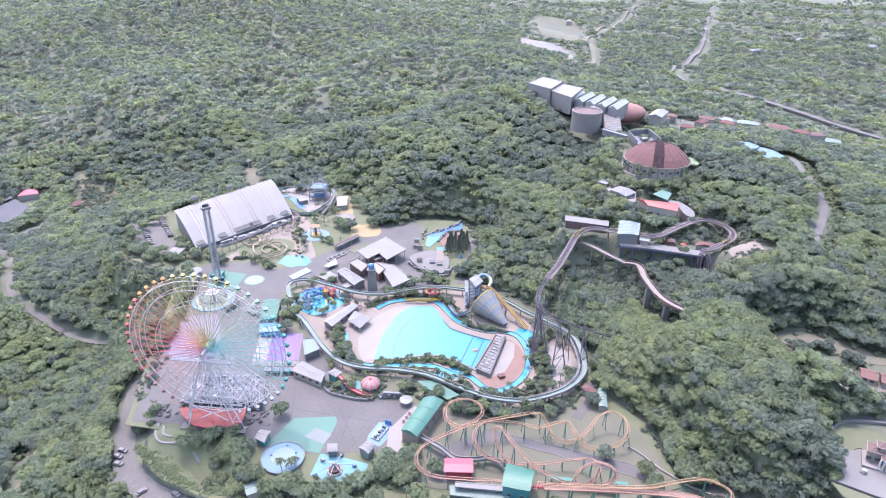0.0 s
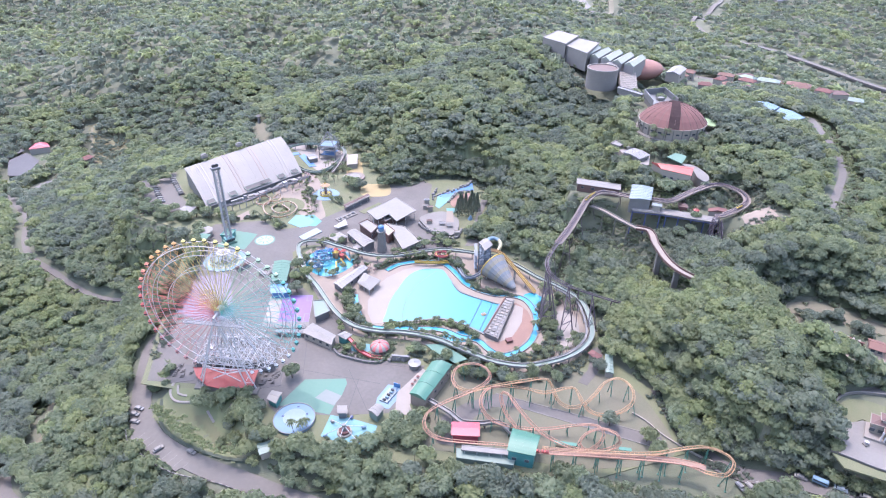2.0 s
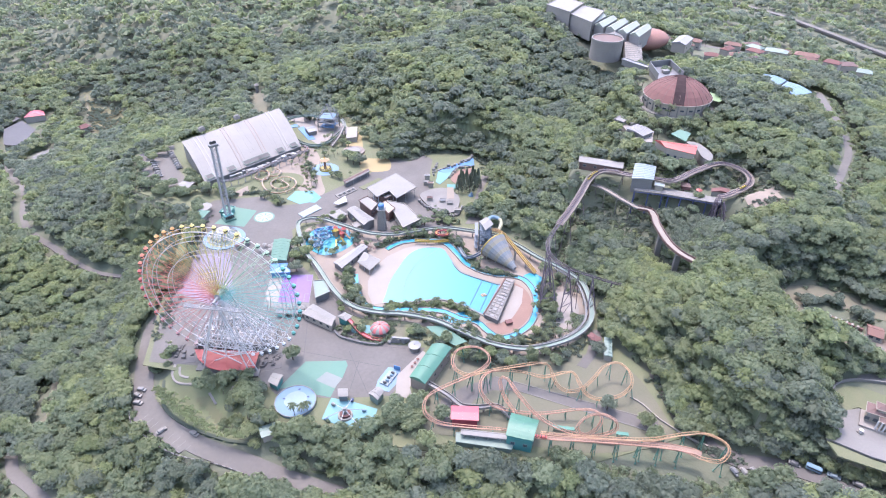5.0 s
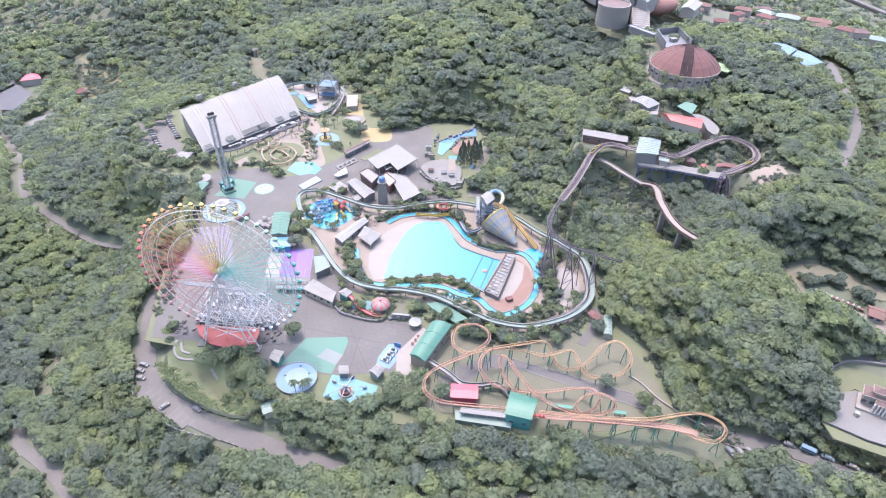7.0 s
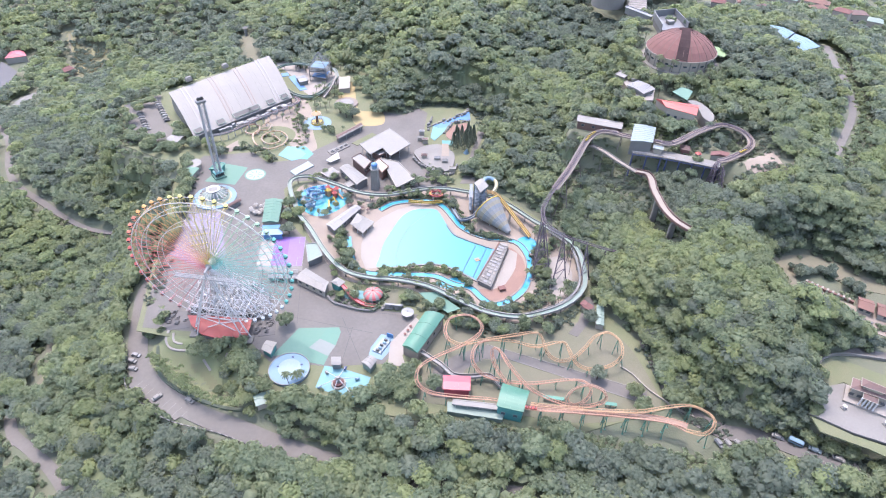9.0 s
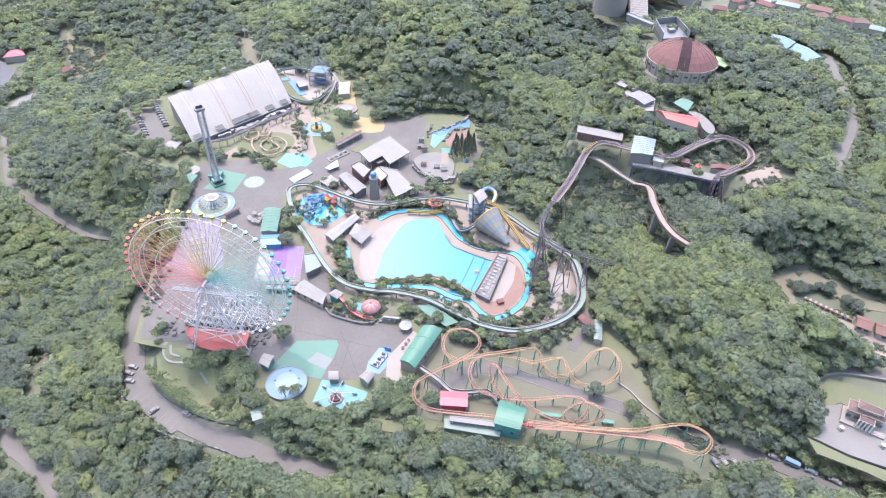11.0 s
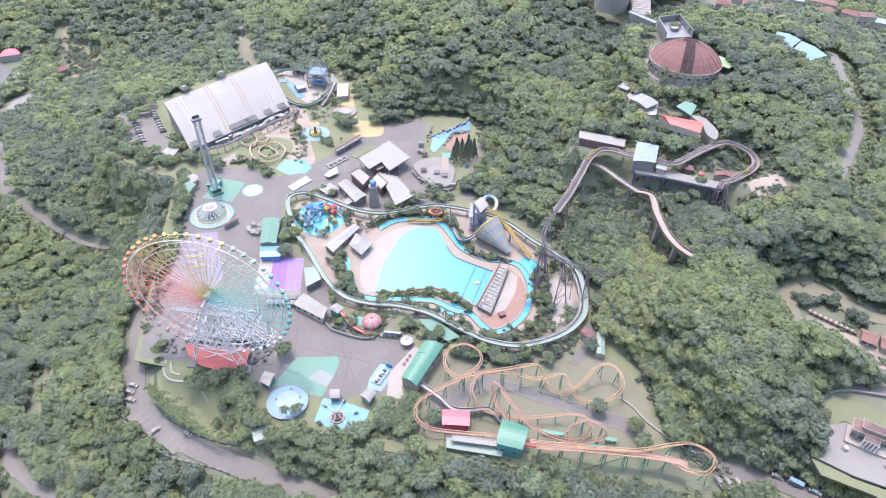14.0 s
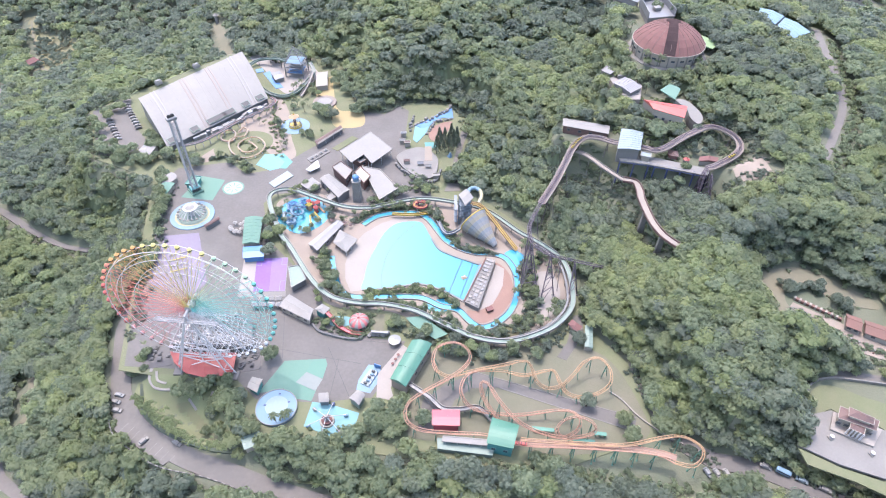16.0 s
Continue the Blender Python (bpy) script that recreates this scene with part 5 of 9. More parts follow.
def funnel_slide():
    """Slide tower, tube, half funnel and the twin orange slides."""
    t = thing("slide_tower", "blue grey steel slide tower with a white-roofed start deck", "slide tower", (24, 37, 0))
    for x, y in ((20.5, 33), (27, 33), (27.5, 41), (20.8, 41), (24, 37)):
        part("column", box_bm(0.6, 0.6, 14.6, pose(x, y, 0)), M_TOWER, t)
    for z in (4.5, 9, 13.2):
        part("deck", box_bm(6.4, 8, 0.3, pose(24, 37, z)), M_TOWER, t)
    for k in range(6):
        z0 = 0.5 + 2.2 * k
        a, b = ((18.8, 32, z0), (18.8, 42, z0 + 2.2)) if k % 2 else ((18.8, 42, z0), (18.8, 32, z0 + 2.2))
        part("stair_flight", sweep_bm([Vector(a), Vector(b)], [(-0.8, -0.2), (0.8, -0.2), (0.8, 0.1), (-0.8, 0.1)]), M_TOWER, t)
        part("brace", beam_bm((20.5, 33, z0), (27, 33, z0 + 2.2), 0.14, 5), M_TOWER, t)
    part("roof", pitched_bm([(20.2, 39.6), (24.6, 44.8), (28.4, 37.2), (23.4, 30.2)], 16.0, 0.8), M_WHITE, t)
    for x, y in ((21, 39), (24.6, 43.6), (27.6, 37), (23.4, 31.4)):
        part("roof_post", cyl_bm(0.12, 0.12, 3, 6, pose(x, y, 13.2)), M_WHITE, t)
    u = thing("tube_slide", "pale yellow and blue tube slide looping from the tower top", "water slide", (28, 46, 0))
    pts = smooth_path([(25.5, 42, 14.6), (27, 46.5, 14.3), (30, 48, 13.9), (33, 45.6, 13.3), (33.2, 41.5, 12.4), (31.5, 38, 11.2)], 0.8)
    ring = [(1.1 * math.cos(a * 0.6283), 1.1 * math.sin(a * 0.6283)) for a in range(10)]
    part("upper_tube", sweep_bm(pts[:len(pts) // 2 + 1], ring), M_PALEBLUE, u)
    part("lower_tube", sweep_bm(pts[len(pts) // 2:], ring), mat("pale yellow tube", (0.70, 0.66, 0.40), rough=0.4), u)
    for p in (pts[4], pts[len(pts) // 2], pts[-3]):
        part("post", cyl_bm(0.25, 0.25, p.z - 1.1, 8, pose(p.x, p.y, 0)), M_STEEL, u)
    # half funnel, tiled in panels, opening towards the tower and narrowing to the pool
    f = thing("funnel_slide", "big funnel slide of pale panels with a yellow rim", "water slide", (34, 26, 0))
    a, b = Vector((28.0, 27.6, 8.4)), Vector((39.6, 13.6, 1.9))
    axis = (b - a).normalized()
    side = axis.cross(Vector((0, 0, 1))).normalized()
    up = side.cross(axis)
    tones = [mat("pale grey funnel panel", (0.50, 0.52, 0.54)), mat("blue grey funnel panel", (0.38, 0.44, 0.50)), mat("cream funnel panel", (0.60, 0.56, 0.44))]
    N, Mq = 10, 18
    def at(i, j, grow_r=0.0):
        s = i / N
        r = 8.2 * (1 - s) + 1.1 * s + grow_r
        ang = math.radians(-100 + 360 * j / Mq)
        return a.lerp(b, s) + side * r * math.cos(ang) + up * r * math.sin(ang)
    for i in range(N):
        for j in range(Mq):
            bm = bmesh.new()
            q = [at(i + 0.02, j + 0.02), at(i + 0.98, j + 0.02), at(i + 0.98, j + 0.98), at(i + 0.02, j + 0.98)]
            o = [at(i + 0.02, j + 0.02, 0.25), at(i + 0.98, j + 0.02, 0.25), at(i + 0.98, j + 0.98, 0.25), at(i + 0.02, j + 0.98, 0.25)]
            v = [bm.verts.new(p) for p in q + o]
            for idx in ((0, 1, 2, 3), (7, 6, 5, 4), (0, 4, 5, 1), (1, 5, 6, 2), (2, 6, 7, 3), (3, 7, 4, 0)):
                bm.faces.new([v[k] for k in idx])
            bmesh.ops.recalc_face_normals(bm, faces=bm.faces[:])
            part("panel", bm, tones[(i * 5 + j * 3) % 3], f)
    part("rim", sweep_bm([at(0, j, 0.1) for j in range(Mq + 1)], [(-0.3, -0.3), (0.3, -0.3), (0.3, 0.3), (-0.3, 0.3)]), M_YELLOW, f)
    for i in (1, 4, 7):
        for j in (0, 2, 16):
            p = at(i, j, 0.4)
            if p.z > 0.8:
                part("post", cyl_bm(0.25, 0.25, p.z, 8, pose(p.x, p.y, 0)), M_STEEL, f)
    for k in (0, 1):
        o = Vector((0.75 * k, 1.3 * k, 0))
        trough("orange_slide", "long orange open slide dropping to the landing pool", [Vector(p) + o for p in ((26.5, 34.6, 13.6), (30, 34, 13.2), (33.4, 32, 12.2), (38.3, 26.6, 9), (44.4, 18.4, 5), (50.4, 10.4, 1.2))],
               1.1, 0.5, M_ORANGE, None, "water slide", False, M_YELLOW, M_STEEL, 9.0, 0.15, "twin orange slides")


funnel_slide()
trough("raft_conveyor", "blue grey steel raft conveyor bent round a small pool", [(8.9, 34.1, 1.6), (13.3, 22.9, 2.2), (21.5, 26.5, 3.4), (25.2, 37.8, 6.0)], 1.8, 0.9, M_TOWER, None, "conveyor", False, M_GREY, M_STEEL, 5.0, 0.2)


def lighthouse(x, y):
    t = thing("lighthouse", "stone lighthouse tower with a blue domed lantern", "lighthouse", (x, y, 0), 35)
    m = ORIGIN[t]
    part("shaft", cyl_bm(3.4, 2.5, 14, 4, m), M_STONE, t)
    for k in range(4):
        for z in (4, 8, 11.5):
            part("window", box_bm(0.8, 0.3, 1.3, m @ pose(0, 0, 0, 0, 0, 45 + 90 * k) @ pose(0, 2.05 - z * 0.04, z)), M_DARK, t)
    g = part("gallery", cyl_bm(2.9, 2.9, 0.4, 12, m @ pose(0, 0, 14)), M_WHITE, t)
    part("lantern", cyl_bm(1.7, 1.7, 2.2, 12, m @ pose(0, 0, 14.4)), M_PALEBLUE, t)
    bm = bmesh.new()
    bmesh.ops.create_uvsphere(bm, u_segments=14, v_segments=8, radius=1.95, matrix=m @ pose(0, 0, 16.6) @ Matrix.Diagonal((1, 1, 0.8, 1)))
    part("dome", bm, M_BLUE, t, smooth=True)
    part("finial", cyl_bm(0.12, 0.03, 1.4, 6, m @ pose(0, 0, 18)), M_WHITE, t)
    for k in range(12):
        part("railing_post", cyl_bm(0.06, 0.06, 1, 5, m @ pose(0, 0, 0, 0, 0, 30 * k) @ pose(2.75, 0, 14.4)), M_WHITE, g)


lighthouse(-37.6, 55)

building("restaurant", "white flat-roofed restaurant hall by the lighthouse", "restaurant", [(-36.6, 80.8), (-25.2, 76.9), (-14.0, 59.1), (-24.5, 48.9)], 0, 4.6, "flat", M_WHITE, M_CREAM, windows=3)
pavilion("food_court", "large white square canopy roof with a notched corner", [(-50.9, 93.6), (-33.2, 114.6), (-18.4, 95.7), (-30.3, 80.9), (-36.0, 90.1), (-43.0, 82.0)], 0, 6.6, M_WHITE, n=2, category="canopy")
building("snack_bar", "maroon-walled snack bar under the white canopy", "snack bar", [(-46, 92), (-33, 106), (-25, 96), (-38, 84)], 0, 4.2, "flat", M_GREY, M_BROWN, windows=3)
building("shop", "white roofed shop beside the children's pool", "shop", [(-55.9, 72.9), (-42.1, 57.6), (-48.1, 50.5), (-60.8, 68.1)], 0, 5.4, "gable", M_WHITE, M_GREY, 0.7, windows=3, seam=2.0)
building("shop", "pale roofed shop between the lighthouse and the plaza", "shop", [(-54.5, 78.6), (-49.7, 84.2), (-41.7, 75.2), (-45.1, 66.2)], 0, 5.6, "flat", M_WHITE, M_BROWN, windows=3)
building("shop", "flat brown roofed link building", "shop", [(-40.4, 73.3), (-37.5, 78.9), (-30.7, 69.8), (-34.2, 62.9)], 0, 5.6, "flat", M_CREAM, M_TILE)
building("kiosk", "small white kiosk beside the shops", "kiosk", [(-72, 65), (-66, 72), (-60, 66), (-66, 60)], 0, 3.4, "hip", M_WHITE, M_CREAM, 0.8, inset=0.3)
building("kiosk", "tiny white kiosk with a flat roof", "kiosk", [(-56, 54), (-52, 58), (-49, 54), (-53, 50)], 0, 3.2, "flat", M_WHITE, M_CREAM)
building("changing_rooms", "long lavender grey roofed changing rooms by the beach", "changing rooms", [(-60.9, 14.2), (-47.5, 32.8), (-43.3, 30), (-55.4, 8.9)], 0, 3.8, "gable", M_LAV, M_GREY, 0.9, windows=4, seam=2.0)
pavilion("beach_pavilion", "white hip-roofed pavilion beside the pool beach", [(-47.8, 15.5), (-45, 25.4), (-34.7, 17.7), (-40, 7.6)], 0, 3.6, M_WHITE, 1.6, "hip", n=2)
paved("pale_platform", [(-92, 70.3), (-82.8, 82.1), (-78.3, 77.3), (-87.9, 66)], M_SKYROOF, "long pale mint platform at the plaza edge", 0.6, 0.9, "platform")
paved("pale_platform", [(-72.5, 94.7), (-61.6, 106), (-58.6, 102.3), (-69.2, 90.5)], M_CONCRETE, "pale grey platform with machine plinths", 0.6, 0.9, "platform")
for x, y in ((-69, 94), (-66.5, 96.6), (-64, 99.4), (-61.5, 102.4)):
    m = thing("machine_plinth", "small white machine plinth on the platform", "machine", (x, y, 0.6), 46, "machine plinths")
    part("body", box_bm(2.2, 1.4, 0.9, pose(x, y, 0.6, 0, 0, 46), 0.15), M_WHITE, m)
    part("cap", cyl_bm(0.6, 0.4, 0.5, 10, pose(x, y, 1.5)), M_GREY, m)
paved("striped_platform", [(-71.2, 80.9), (-65, 90.8), (-62.7, 83.5), (-68, 79)], M_STEEL, "pale ribbed roof beside the shops", 2.4, 0.4, "roof")
building("green_hall", "faded green sheet-roofed hall by the court", "hall", [(-98.4, 35), (-88.4, 35.1), (-86.7, 14.3), (-95.5, 13.8)][1:] + [(-98.4, 35)], 0, 4.6, "gable", M_GREENPALE, M_CREAM, 0.9, seam=2.5, windows=3)
building("blue_stall", "bright blue roofed stall beside the court", "stall", [(-95, 12.4), (-85, 13.4), (-82.6, 5), (-93.4, 4)], 0, 3.6, "gable", M_BLUE, M_BLUE, 0.8)
building("grey_green_hut", "grey green roofed hut beside the flume", "hut", [(-68.7, -3.1), (-63, -1.9), (-58.6, -11.9), (-65.1, -17.3)], 0, 3.6, "flat", M_GREENGREY, M_GREY)
building("long_shed", "long white sheet-roofed shed at the plaza edge", "shed", [(-65.5, -21.3), (-52.3, -31.1), (-53.4, -38.3), (-69.3, -29)], 0, 3.8, "gable", M_WHITE, M_CREAM, 0.7, seam=2.0, windows=4)
building("slide_start_hut", "small white roofed hut at the red slide's top", "hut", [(-51.6, -31.7), (-48.5, -28.4), (-44.2, -31.3), (-46.9, -35.2)], 0, 4.6, "hip", M_WHITE, M_TEAL, 0.9, inset=0.3)
trough("red_slide", "curving red open slide into the planting", [(-46.6, -32.5, 4.2), (-43.5, -35.5, 3.2), (-39, -40.5, 2.0), (-33, -43.8, 1.2), (-28.3, -44, 0.9)], 1.9, 0.6, mat("red slide plastic", (0.66, 0.13, 0.12), rough=0.35), None, "slide", False, M_PINK, M_STEEL, 6.0, 0.2)


def candy_dome(x, y, r):
    t = thing("striped_dome", "red and white striped dome over a small ride", "dome", (x, y, 0))
    red = mat("stripe red", (0.68, 0.14, 0.15), rough=0.5)
    n = 16
    for k in range(n):
        bm = bmesh.new()
        prev = None
        for j in range(6):
            e = math.radians(10 + 16 * j)
            row = [bm.verts.new((x + r * math.cos(e) * math.cos(6.28319 * (k + s) / n), y + r * math.cos(e) * math.sin(6.28319 * (k + s) / n), 2.4 + 0.62 * r * math.sin(e))) for s in (0, 0.5, 1)]
            if prev:
                for q in (0, 1):
                    bm.faces.new((prev[q], prev[q + 1], row[q + 1], row[q]))
            prev = row
        ext = bmesh.ops.extrude_face_region(bm, geom=bm.faces[:])
        bmesh.ops.translate(bm, verts=[g for g in ext["geom"] if isinstance(g, bmesh.types.BMVert)], vec=(0, 0, -0.12))
        bmesh.ops.recalc_face_normals(bm, faces=bm.faces[:])
        part("gore", bm, (red, M_WHITE)[k % 2], t)
        if k % 2 == 0:
            part("post", cyl_bm(0.14, 0.14, 3, 6, pose(x + r * 0.95 * math.cos(6.28319 * k / n), y + r * 0.95 * math.sin(6.28319 * k / n), 0)), M_STEEL, t)
    part("cap", cyl_bm(0.7, 0.2, 0.6, 10, pose(x, y, 2.4 + 0.62 * r)), red, t)
    part("floor", cyl_bm(r, r, 0.25, 24, pose(x, y, 0)), M_CREAM, t)


candy_dome(-30.2, -37.9, 4.8)


def gate_house():
    t = thing("ride_gate", "dark grey rockwork gate between the plaza and the pools", "gate", (-20, -45, 0))
    rng = random.Random(2)
    for i in range(9):
        part("rock", box_bm(rng.uniform(1.2, 2), rng.uniform(1, 1.8), rng.uniform(1.2, 3), pose(-25 + 1.1 * i, -44.5 + rng.uniform(-0.6, 0.6), 0, rng.uniform(-6, 6), rng.uniform(-6, 6), rng.uniform(0, 90)), 0.3), M_STONE, t)
    part("lintel", box_bm(8, 1.2, 0.9, pose(-20, -45, 2.6, 0, 0, -6), 0.15), M_GREY, t)
    wall_pts = smooth_path([(x, y, 0.0) for x, y in [(-52.5, -37.7), (-49.2, -41.8), (-43.9, -44.0), (-37.3, -46.1), (-31.3, -46.9), (-28.2, -45.8)]], 1.5)
    w = thing("rock_wall", "low dark grey wall curving round the red slide", "wall", tuple(wall_pts[0]))
    part("wall", sweep_bm(wall_pts, [(-0.45, 0), (0.45, 0), (0.38, 1.1), (-0.38, 1.1)]), M_STONE, w)
    part("coping", sweep_bm([p + Vector((0, 0, 1.1)) for p in wall_pts], [(-0.5, 0), (0.5, 0), (0.5, 0.15), (-0.5, 0.15)]), M_TABLE, w)
    paved("sand_court", [(-25.8, -31.7), (-18.3, -31.5), (-18.3, -41.8), (-22.8, -41.7)], M_DRYGRASS, "pale sandy court beside the striped dome", 0.1, 0.3)
    round_hut("round_hut", "round concrete hut with a flat disc top", -12.9, -49, 3.0, 2.6, 0, M_CONCRETE, M_GREY, 0.4, 20, "hut")


gate_house()


def water_playground(x, y):
    """Coiled blue slides and red play towers in the children's pool."""
    t = thing("water_playground", "tangle of blue coiled slides with red play towers", "playground", (x, y, 0.1))
    rng = random.Random(6)
    for k, (cx, cy, r, z0) in enumerate(((-74, 46, 2.8, 3.2), (-70.5, 41, 3.2, 4.4), (-75.5, 38.5, 2.4, 2.6), (-68, 48, 2.2, 5.2), (-73, 34, 2.2, 2.2))):
        pts = [Vector((cx + r * math.cos(0.5 * i + k), cy + r * math.sin(0.5 * i + k), z0 * (1 - i / 22) + 0.7)) for i in range(21)]
        part("coiled_slide", sweep_bm(pts, [(-0.6, 0.45), (-0.6, -0.15), (0.6, -0.15), (0.6, 0.45), (0.42, 0.45), (0.42, 0), (-0.42, 0), (-0.42, 0.45)]), (M_BLUE, M_PALEBLUE, M_SKYROOF)[k % 3], t)
        part("slide_post", cyl_bm(0.3, 0.3, z0 + 0.6, 8, pose(cx, cy, 0.1)), M_BLUE, t)
    for k in range(7):
        px, py = -62.5 + rng.uniform(-3, 4), 46 + rng.uniform(-7, 5)
        h = rng.uniform(2.4, 5)
        tw = part("tower", box_bm(1.8, 1.8, h, pose(px, py, 0.1, 0, 0, rng.uniform(0, 90)), 0.1), (M_RED, M_ORANGE, M_CREAM)[k % 3], t)
        part("tower_roof", cyl_bm(1.7, 0.1, 1.3, 6, pose(px, py, h + 0.1)), (M_RED, M_YELLOW, M_RED)[k % 3], tw)
    for a, b in (((-61, 41, 3), (-57, 37, 0.6)), ((-63, 38, 3), (-62, 32, 0.6)), ((-59, 46, 2.6), (-55.5, 43, 0.5))):
        part("straight_slide", sweep_bm([Vector(a), Vector(a).lerp(Vector(b), 0.5) - Vector((0, 0, 0.3)), Vector(b)], [(-0.5, 0.3), (-0.5, -0.1), (0.5, -0.1), (0.5, 0.3), (0.35, 0.3), (0.35, 0), (-0.35, 0), (-0.35, 0.3)]), (M_YELLOW, M_PINK, M_ORANGE)[int(a[2]) % 3], t)


water_playground(-68, 43)


# ---- rides on the plaza ----
def orbit_ride(x, y):
    """The round ride with a ring of seats on a painted blue disc."""
    t = thing("orbit_ride", "round white swing ride on a blue and yellow painted disc", "ride", (x, y, 0))
    part("platform", cyl_bm(12.2, 12.2, 0.5, 48, pose(x, y, 0)), M_PALEBLUE, t)
    part("painted_ring", cyl_bm(9.6, 9.6, 0.56, 48, pose(x, y, 0)), mat("pale yellow floor paint", (0.72, 0.68, 0.40), scale=1), t)
    part("inner_floor", cyl_bm(8.4, 8.4, 0.62, 48, pose(x, y, 0)), M_GREENGREY, t)
    part("mast", cyl_bm(1.6, 1.1, 5, 16, pose(x, y, 0.6)), M_STEEL, t)
    part("disc", cyl_bm(3.4, 3.9, 0.9, 24, pose(x, y, 5.2)), M_STEEL, t)
    part("crown_ring", cyl_bm(2.6, 0.6, 0.8, 24, pose(x, y, 6.1)), M_WHITE, t)
    for k in range(20):
        a = 0.31416 * k
        p = Vector((x + 3.4 * math.cos(a), y + 3.4 * math.sin(a), 5.6))
        q = Vector((x + 7.4 * math.cos(a), y + 7.4 * math.sin(a), 3.4))
        arm = part("arm", beam_bm(p, q, 0.16, 6), M_STEEL, t)
        part("car", box_bm(1.5, 1.2, 0.9, pose(q.x, q.y, 2.5, 0, 0, math.degrees(a)), 0.25), (M_WHITE, M_CREAM)[k % 2], arm)
    b = building("ride_gate", "curved maroon ticket shelter beside the round ride", "shelter", [(x + 9.5, y - 11), (x + 16, y - 4), (x + 17.4, y - 6), (x + 11, y - 13)], 0, 2.8, "arch", M_BROWN, M_GREY, 0.8)


orbit_ride(-130, 41.8)


def painted_ring(x, y, r):
    paved("painted_floor_ring", circle(x, y, r, 40), M_GREENPALE, "round pale green painted floor with white markings", 0.05, 0.2)
    paved("painted_floor_ring", circle(x, y, r * 0.86, 40), mat("pale mint floor paint", (0.60, 0.72, 0.68), scale=1), "pale mint disc inside the painted ring", 0.07, 0.2)
    for k in range(8):
        a = 0.7854 * k
        ob = part("floor_marking", box_bm(r * 0.4, 0.5, 0.02, pose(x + r * 0.5 * math.cos(a), y + r * 0.5 * math.sin(a), 0.07, 0, 0, 45 * k)), M_GREENPALE)
        tagged(ob, "green painted floor mark in the round plaza disc", "floor marking", "floor marks", "structure")


painted_ring(-112.5, 66.5, 6.4)
paved("hexagon_pond", [(-103.3, 89.2), (-99.8, 100), (-93.1, 99.8), (-86, 92), (-88, 85.4), (-93.6, 83)], M_TURQ, "turquoise hexagonal pond", 0.08, 0.3, "pond")
paved("pond_board", [(-86, 92), (-93.1, 99.8), (-88, 101), (-81, 92), (-84, 85), (-88, 85.4)], M_TEAL, "teal planting edge of the hexagonal pond", 0.06, 0.3)
paved("tower_platform", [(-141, 58), (-134, 78), (-119, 74), (-122, 55)], M_GREENPALE, "green painted floor round the drop tower", 0.05, 0.3)
round_hut("round_kiosk", "round white kiosk with a pale green roof", -152, 72, 5.4, 3.6, 0, M_CREAM, M_WHITE, 1.6, 20)
building("tower_kiosk", "green roofed ticket building by the drop tower", "kiosk", [(-156, 60), (-153, 70), (-146, 67), (-148, 57)], 0, 3.4, "hip", M_GREENPALE, M_CREAM, 1.0, inset=0.3)
building("tower_annex", "small green roofed machinery house", "shed", [(-140, 66), (-138, 74), (-132, 73), (-133, 66)], 0, 3.0, "flat", M_GREEN, M_TEAL)


def court():
    paved("sports_court", [(-87.3, 7.2), (-71.1, 7.7), (-69, -16), (-84.9, -16.2)], M_COURTPALE, "lilac and purple sports court with white lines", 0.05, 0.3, "court")
    paved("sports_court", [(-87.3, 7.2), (-79.5, 7.4), (-77, -16), (-84.9, -16.2)], M_COURT, "deep purple half of the sports court", 0.06, 0.3, "court")
    paved("court_margin", [(-94, 6.8), (-87.3, 7.2), (-84.9, -16.2), (-92.2, -16.5)], M_SAND, "pale margin beside the sports court", 0.04, 0.3)
    paved("court_margin", [(-92.2, -16.5), (-68.6, -16.1), (-68.2, -19.6), (-92, -20)], M_CONCRETE, "pale concrete strip at the court's end", 0.045, 0.3)
    bm = bmesh.new()
    for (a, b) in (((-84.5, 7.2), (-84, 2)), ((-84, 2), (-87, 2)), ((-74, 7.5), (-73.6, 2.4)), ((-73.6, 2.4), (-70.6, 2.5)), ((-72, -15.8), (-72.4, -9)), ((-72.4, -9), (-69.6, -8.9)), ((-71.1, 7.7), (-69, -16)), ((-87.3, 7.2), (-71.1, 7.7)), ((-84.9, -16), (-69, -15.8))):
        sweep_bm([Vector((*a, 0.062)), Vector((*b, 0.062))], [(-0.14, 0), (0.14, 0), (0.14, 0.02), (-0.14, 0.02)], bm=bm)
    tagged(part("court_lines", bm, M_WHITE), "white painted lines of the sports court", "court lines", kind="structure")
    for i in range(4):
        x = -84.5 + 3.9 * i
        pavilion("tent", "white canvas tent at the court's edge", [(x, -21.2), (x + 3.5, -21.1), (x + 3.7, -24.2), (x + 0.2, -24.3)], 0, 2.5, M_WHITE, 1.0, "hip", "tent", 1, 0.4, group="tents")
    for i in range(4):
        x = -83.5 + 3.9 * i
        pavilion("tent", "pale grey canvas tent in the second row", [(x, -25), (x + 3.5, -24.9), (x + 3.7, -27.8), (x + 0.2, -27.9)], 0, 2.5, M_LAV, 1.0, "hip", "tent", 1, 0.4, group="tents")


court()


